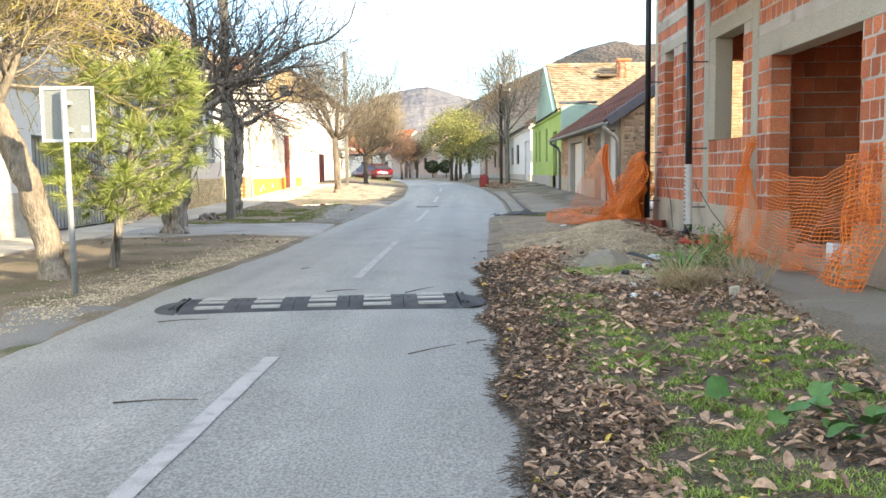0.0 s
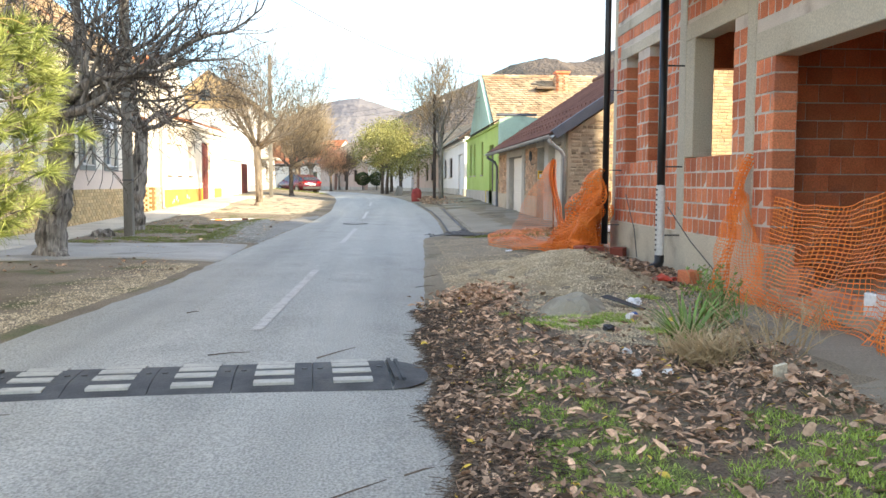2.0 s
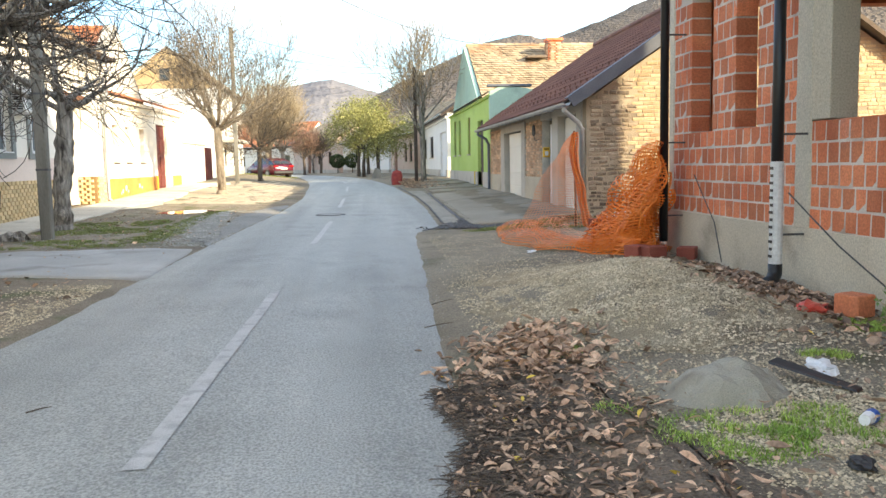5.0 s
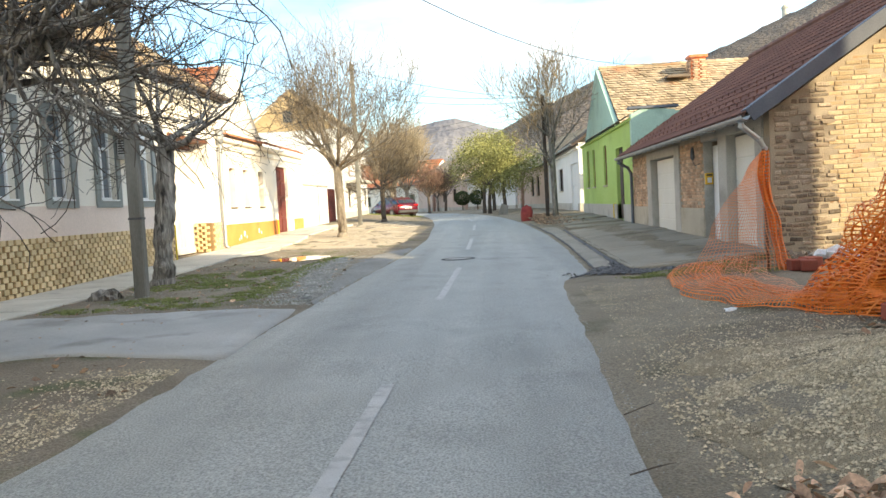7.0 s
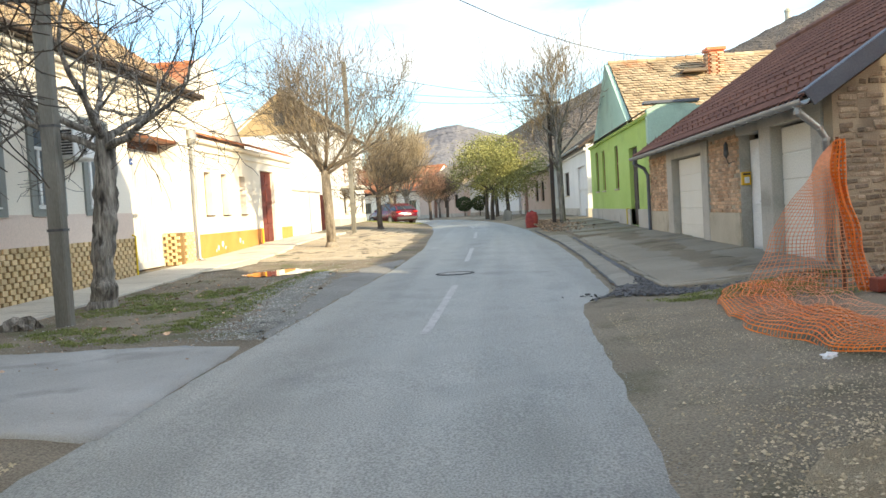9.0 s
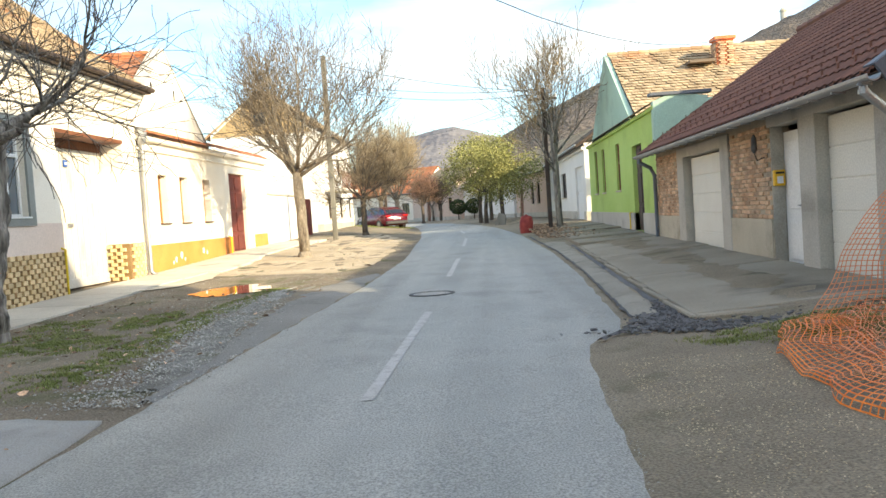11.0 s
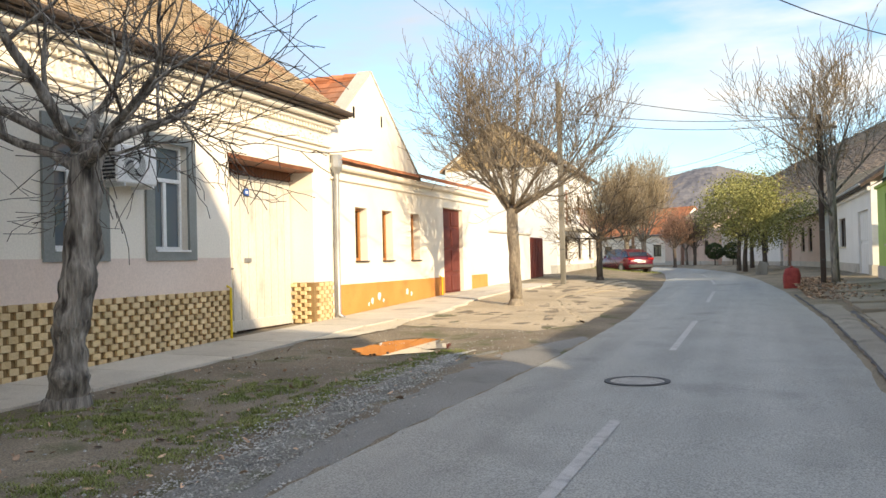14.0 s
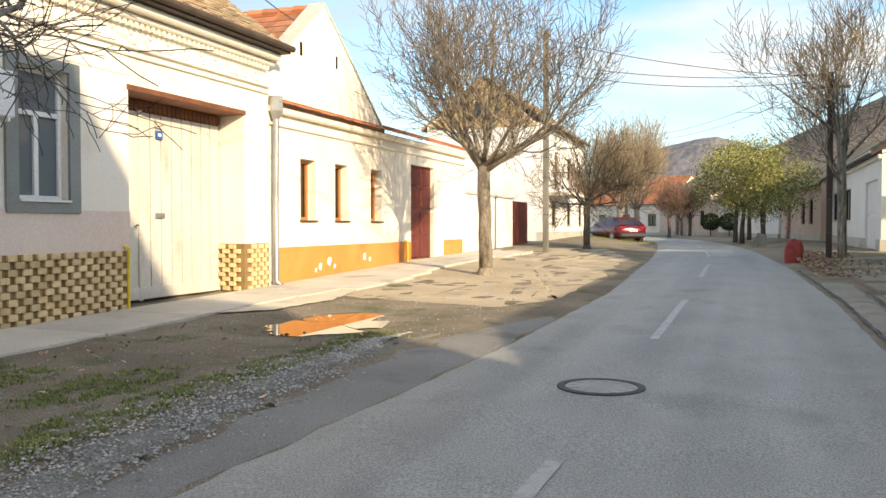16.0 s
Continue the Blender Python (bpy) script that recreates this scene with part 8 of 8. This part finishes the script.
for k in range(500):
    x, y = 0.9 + rng.gauss(0, 0.25), 8.1 + rng.gauss(0, 0.35)
    leaf(g, x, y, ground_z(x, y) + 0.03, 0.03 + 0.035 * rng.random())
for k in range(2200):
    y = 36 + 14 * rng.random() ** 0.8
    x = 1.5 + 2.0 * rng.random() ** 1.4
    leaf(gd if rng.random() < 0.7 else g, x, y, along(ROAD_Z, y) + 0.14, 0.03 + 0.035 * rng.random())
for k in range(900):
    x, y = 3.4 + 3.4 * rng.random(), 19.1 - abs(rng.gauss(0, 0.55))
    leaf(gd if rng.random() < 0.8 else g, x, y, ground_z(x, y) + 0.02, 0.02 + 0.03 * rng.random())
for k in range(480):
    x, y = -7 + 3.8 * rng.random(), 11 + 15 * rng.random()
    leaf(gd if rng.random() < 0.5 else g, x, y, ground_z(x, y) + 0.012, 0.02 + 0.03 * rng.random())
solo("leaf_litter", g, litter_m, "thick layer of brown dead leaves on the verge", "leaves", kind="stuff")
solo("leaf_mould", gd, litter_dark, "dark rotting leaves along the asphalt edge", "leaves", kind="stuff")
solo("yellow_leaves", gy, litter_yellow, "scattered bright yellow fallen leaves", "leaves", kind="stuff")

g = Geo()
for k in range(13000):
    y = -3.2 + 10.6 * rng.random()
    x = 0.17 + abs(rng.gauss(0, 0.27)) + 0.15 * noise.noise(Vector((7, y * 1.3, 0)))
    ln, t = 0.03 + 0.09 * rng.random(), rng.random() * 6.28
    z = ground_z(x, y) + 0.012 + 0.02 * rng.random()
    d = Vector((math.cos(t), math.sin(t), rng.gauss(0, 0.12))) * ln
    g.tube([Vector((x, y, z)), Vector((x, y, z)) + d * 0.5 + Vector((0, 0, 0.006)), Vector((x, y, z)) + d], 0.0022, 3, False)
solo("fallen_twigs", g, twig_dark, "tangle of thin dark fallen twigs along the asphalt", "twigs", kind="stuff")
for a, b in (((-1.95, 0.9), (-1.5, 0.95)), ((-0.42, 2.05), (-0.1, 2.35)), ((-0.02, 2.4), (0.12, 2.5)), ((-1.45, 5.1), (-1.15, 5.2)), ((0.25, 9.2), (0.5, 9.35)), ((-0.62, 4.95), (-0.35, 5.35)), ((-2.1, 7.2), (-2.0, 7.3)),
             ((0.08, 4.6), (0.26, 4.5)), ((-2.6, 3.4), (-2.2, 3.5)), ((0.4, 10.3), (0.62, 10.5))):
    p, q = Vector((*a, ground_z(*a) + 0.045)), Vector((*b, ground_z(*b) + 0.045))
    solo("fallen_stick", Geo().tube([p, p.lerp(q, 0.5) + Vector((0.02, 0.01, 0.006)), q], [0.005, 0.004, 0.002], 5), twig_dark, "thin dark stick lying on the asphalt", "stick", "fallen sticks")


def blades(name, label, spots, per, lo, hi, w, material, bend_by=0.5):
    g = Geo()
    for a, b, c, d in spots:
        for k in range(int(per * c * d)):
            r, t = math.sqrt(rng.random()) * (0.85 + 0.35 * rng.random()), rng.random() * 6.28
            x, y = a + c * r * math.cos(t), b + d * r * math.sin(t)
            if noise.noise(Vector((x * 5, y * 5, 2))) < -0.1 + 0.25 * noise.noise(Vector((x * 16, y * 16, 5))):
                continue
            z = ground_z(x, y) - 0.004
            h = lo + (hi - lo) * rng.random()
            t = rng.random() * 6.28
            o = Vector((math.cos(t), math.sin(t), 0))
            s = Vector((-o.y, o.x, 0)) * w
            tip = Vector((x, y, z + h)) + o * h * bend_by * (0.4 + rng.random())
            midp = Vector((x, y, z + h * 0.6)) + o * h * bend_by * 0.3
            i = len(g.v)
            g.v += [(x - s.x, y - s.y, z), (x + s.x, y + s.y, z), tuple(midp + s * 0.8), tuple(midp - s * 0.8), tuple(tip)]
            g.f += [(i, i + 1, i + 2, i + 3), (i + 3, i + 2, i + 4)]
    return solo(name, g, material, label, "grass", kind="stuff")


blades("verge_grass", "short bright green grass between the leaves", GRASS, 34000, 0.010, 0.042, 0.0024, grass_m, 1.1)
LEFT = [(-6.1, 20.6, 0.8, 0.9), (-5.2, 20.4, 0.5, 0.7), (-4.2, 19.6, 0.36, 1.5), (-4.3, 21.4, 0.3, 1.2), (-4.3, 23.4, 0.26, 1.8), (-4.15, 25.4, 0.3, 0.9), (-5.1, 22.4, 0.4, 0.9), (-6.3, 22.3, 0.5, 0.6), (-5.6, 18.0, 0.6, 0.5), (-4.3, 18.2, 0.5, 0.6), (-6.4, 17.1, 0.5, 0.3), (-4.9, 17.2, 0.6, 0.3),
        (2.6, 18.2, 0.9, 0.5), (3.3, 17.8, 0.6, 0.5), (3.2, 18.6, 0.6, 0.3), (3.7, 8.0, 0.15, 0.3), (3.75, 3.9, 0.12, 0.4), (3.7, 11.4, 0.1, 0.6), (4.1, 18.9, 0.3, 0.4)]
blades("sparse_grass", "sparse flattened grass and moss on the earth verge", LEFT, 15000, 0.01, 0.04, 0.0035, moss, 1.0)
blades("lawn_grass", "grass under the parked car", [(-7.2, 67, 2.0, 3.0)], 500, 0.04, 0.12, 0.01, moss, 0.8)

# clump of strap leaves, dry stalks and broad leaves
iris = thing("iris_clump", (2.18, 4.9, 0.1), "clump of long green strap leaves", "plant")
g = Geo()
for k in range(60):
    t, r = rng.random() * 6.28, rng.random() * 0.24
    x, y = 2.18 + r * math.cos(t), 4.9 + r * math.sin(t)
    h, lean = 0.2 + 0.3 * rng.random(), 0.2 + 0.9 * rng.random()
    o = Vector((math.cos(t), math.sin(t), 0))
    s = Vector((-o.y, o.x, 0)) * 0.011
    pts = [Vector((x, y, 0.08)) + o * lean * h * f * f + Vector((0, 0, h * f * (1 - 0.25 * lean * f))) for f in (0, 0.35, 0.7, 1.0)]
    i = len(g.v)
    for p, w in zip(pts, (0.8, 1, 0.8, 0.08)):
        g.v += [tuple(p - s * w), tuple(p + s * w)]
    g.f += [(i + 2 * q, i + 2 * q + 1, i + 2 * q + 3, i + 2 * q + 2) for q in range(3)]
part("leaves", g, iris_m, iris)


def stalks(at, count, h, spread, label):
    ob = thing("dry_weed", (*at, 0.1), label, "plant", "dry weeds")
    g = Geo()
    for k in range(count):
        t = rng.random() * 6.28
        p = Vector((at[0] + rng.gauss(0, spread * 0.3), at[1] + rng.gauss(0, spread * 0.3), 0.08))
        d = Vector((math.cos(t) * spread * (0.5 + rng.random()), math.sin(t) * spread * (0.5 + rng.random()), h * (0.5 + 0.6 * rng.random())))
        q = p + d
        g.tube([p, p.lerp(q, 0.5) + Vector((0, 0, 0.03)), q], [0.0045, 0.0035, 0.002], 4, False)
        for m in range(5):
            b = p.lerp(q, 0.4 + 0.6 * rng.random())
            e = b + Vector((rng.gauss(0, 0.07), rng.gauss(0, 0.07), 0.04 + 0.08 * rng.random()))
            g.tube([b, e], [0.0025, 0.0015], 3, False)
    part("stem", g, stalk_m, ob, kind="stuff")


stalks((2.0, 4.15), 75, 0.24, 0.16, "broken dry tan weed stalks among leaves")
stalks((2.5, 4.3), 18, 0.4, 0.24, "dry branching pale weed stalks")
stalks((2.85, 4.6), 14, 0.45, 0.2, "dry branching pale weed stalks")
blades("weed", "green weeds at the plinth foot", [(2.95, 6.2, 0.2, 0.3)], 2600, 0.08, 0.36, 0.006, iris_m, 0.6)
blades("dry_grass", "flopped tan dry grass round the strap leaves", [(2.02, 4.25, 0.24, 0.22), (2.3, 4.6, 0.2, 0.2)], 2600, 0.1, 0.28, 0.005, stalk_m, 1.0)


def weed_bush(at, h, spread, count, label):
    """A loose weed: thin stems with small leaves along them."""
    ob = thing("weed_bush", (*at, 0.1), label, "plant")
    stems, lv = Geo(), Geo()
    for k in range(count):
        t = rng.random() * 6.28
        p = Vector((at[0] + rng.gauss(0, 0.05), at[1] + rng.gauss(0, 0.05), 0.1))
        q = p + Vector((math.cos(t) * spread * rng.random(), math.sin(t) * spread * rng.random(), h * (0.6 + 0.5 * rng.random())))
        stems.tube([p, p.lerp(q, 0.5) + Vector((0, 0, 0.05)), q], [0.004, 0.003, 0.0015], 4, False)
        for m in range(16):
            b = p.lerp(q, 0.2 + 0.8 * rng.random())
            n = Vector((rng.gauss(0, 1), rng.gauss(0, 1), rng.gauss(0.4, 1))).normalized()
            a = n.orthogonal().normalized() * (0.012 + 0.014 * rng.random())
            c = n.cross(a) * 0.55
            lv.poly([b, b + a + c, b + a * 2.2, b + a - c])
    part("stem", stems, stalk_m, ob)
    part("leaves", lv, iris_m, ob)


weed_bush((2.72, 5.75), 0.5, 0.34, 34, "straggling green weed with small leaves")
weed_bush((3.6, 8.1), 0.28, 0.2, 14, "low green weed at the plinth foot")
ivy = thing("broad_leaf_plant", (1.7, 0.1, 0.05), "low plant with broad green lobed leaves", "plant")
for k in range(22):
    x, y = 1.66 + rng.gauss(0, 0.17), 0.0 + rng.gauss(0, 0.18)
    s, t = 0.042 + 0.036 * rng.random(), rng.random() * 6.28
    m = pose(x, y, 0.13 + 0.12 * rng.random(), rng.gauss(-18, 14), rng.gauss(0, 14), math.degrees(t))
    out = []
    for q in range(14):
        a = q * 2 * math.pi / 14
        r = s * (1 + 0.16 * math.cos(5 * a)) * (0.45 if q == 0 else 1)
        out.append(m @ Vector((r * math.cos(a), r * math.sin(a), 0.25 * s * math.cos(2 * a))))
    g = Geo()
    c = len(g.v)
    g.v += [tuple(m @ Vector((0, 0, -0.01)))] + [tuple(p) for p in out]
    g.f += [(0, 1 + q, 1 + (q + 1) % 14) for q in range(14)]
    part("leaf", g, ivy_m, ivy, smooth=True)
g = Geo()
for k in range(12):
    x, y = 1.66 + rng.gauss(0, 0.15), 0.0 + rng.gauss(0, 0.16)
    g.tube([(1.66, 0.0, 0.05), (x, y, 0.15)], 0.004, 4, False)
part("stem", g, ivy_m, ivy, kind="stuff")
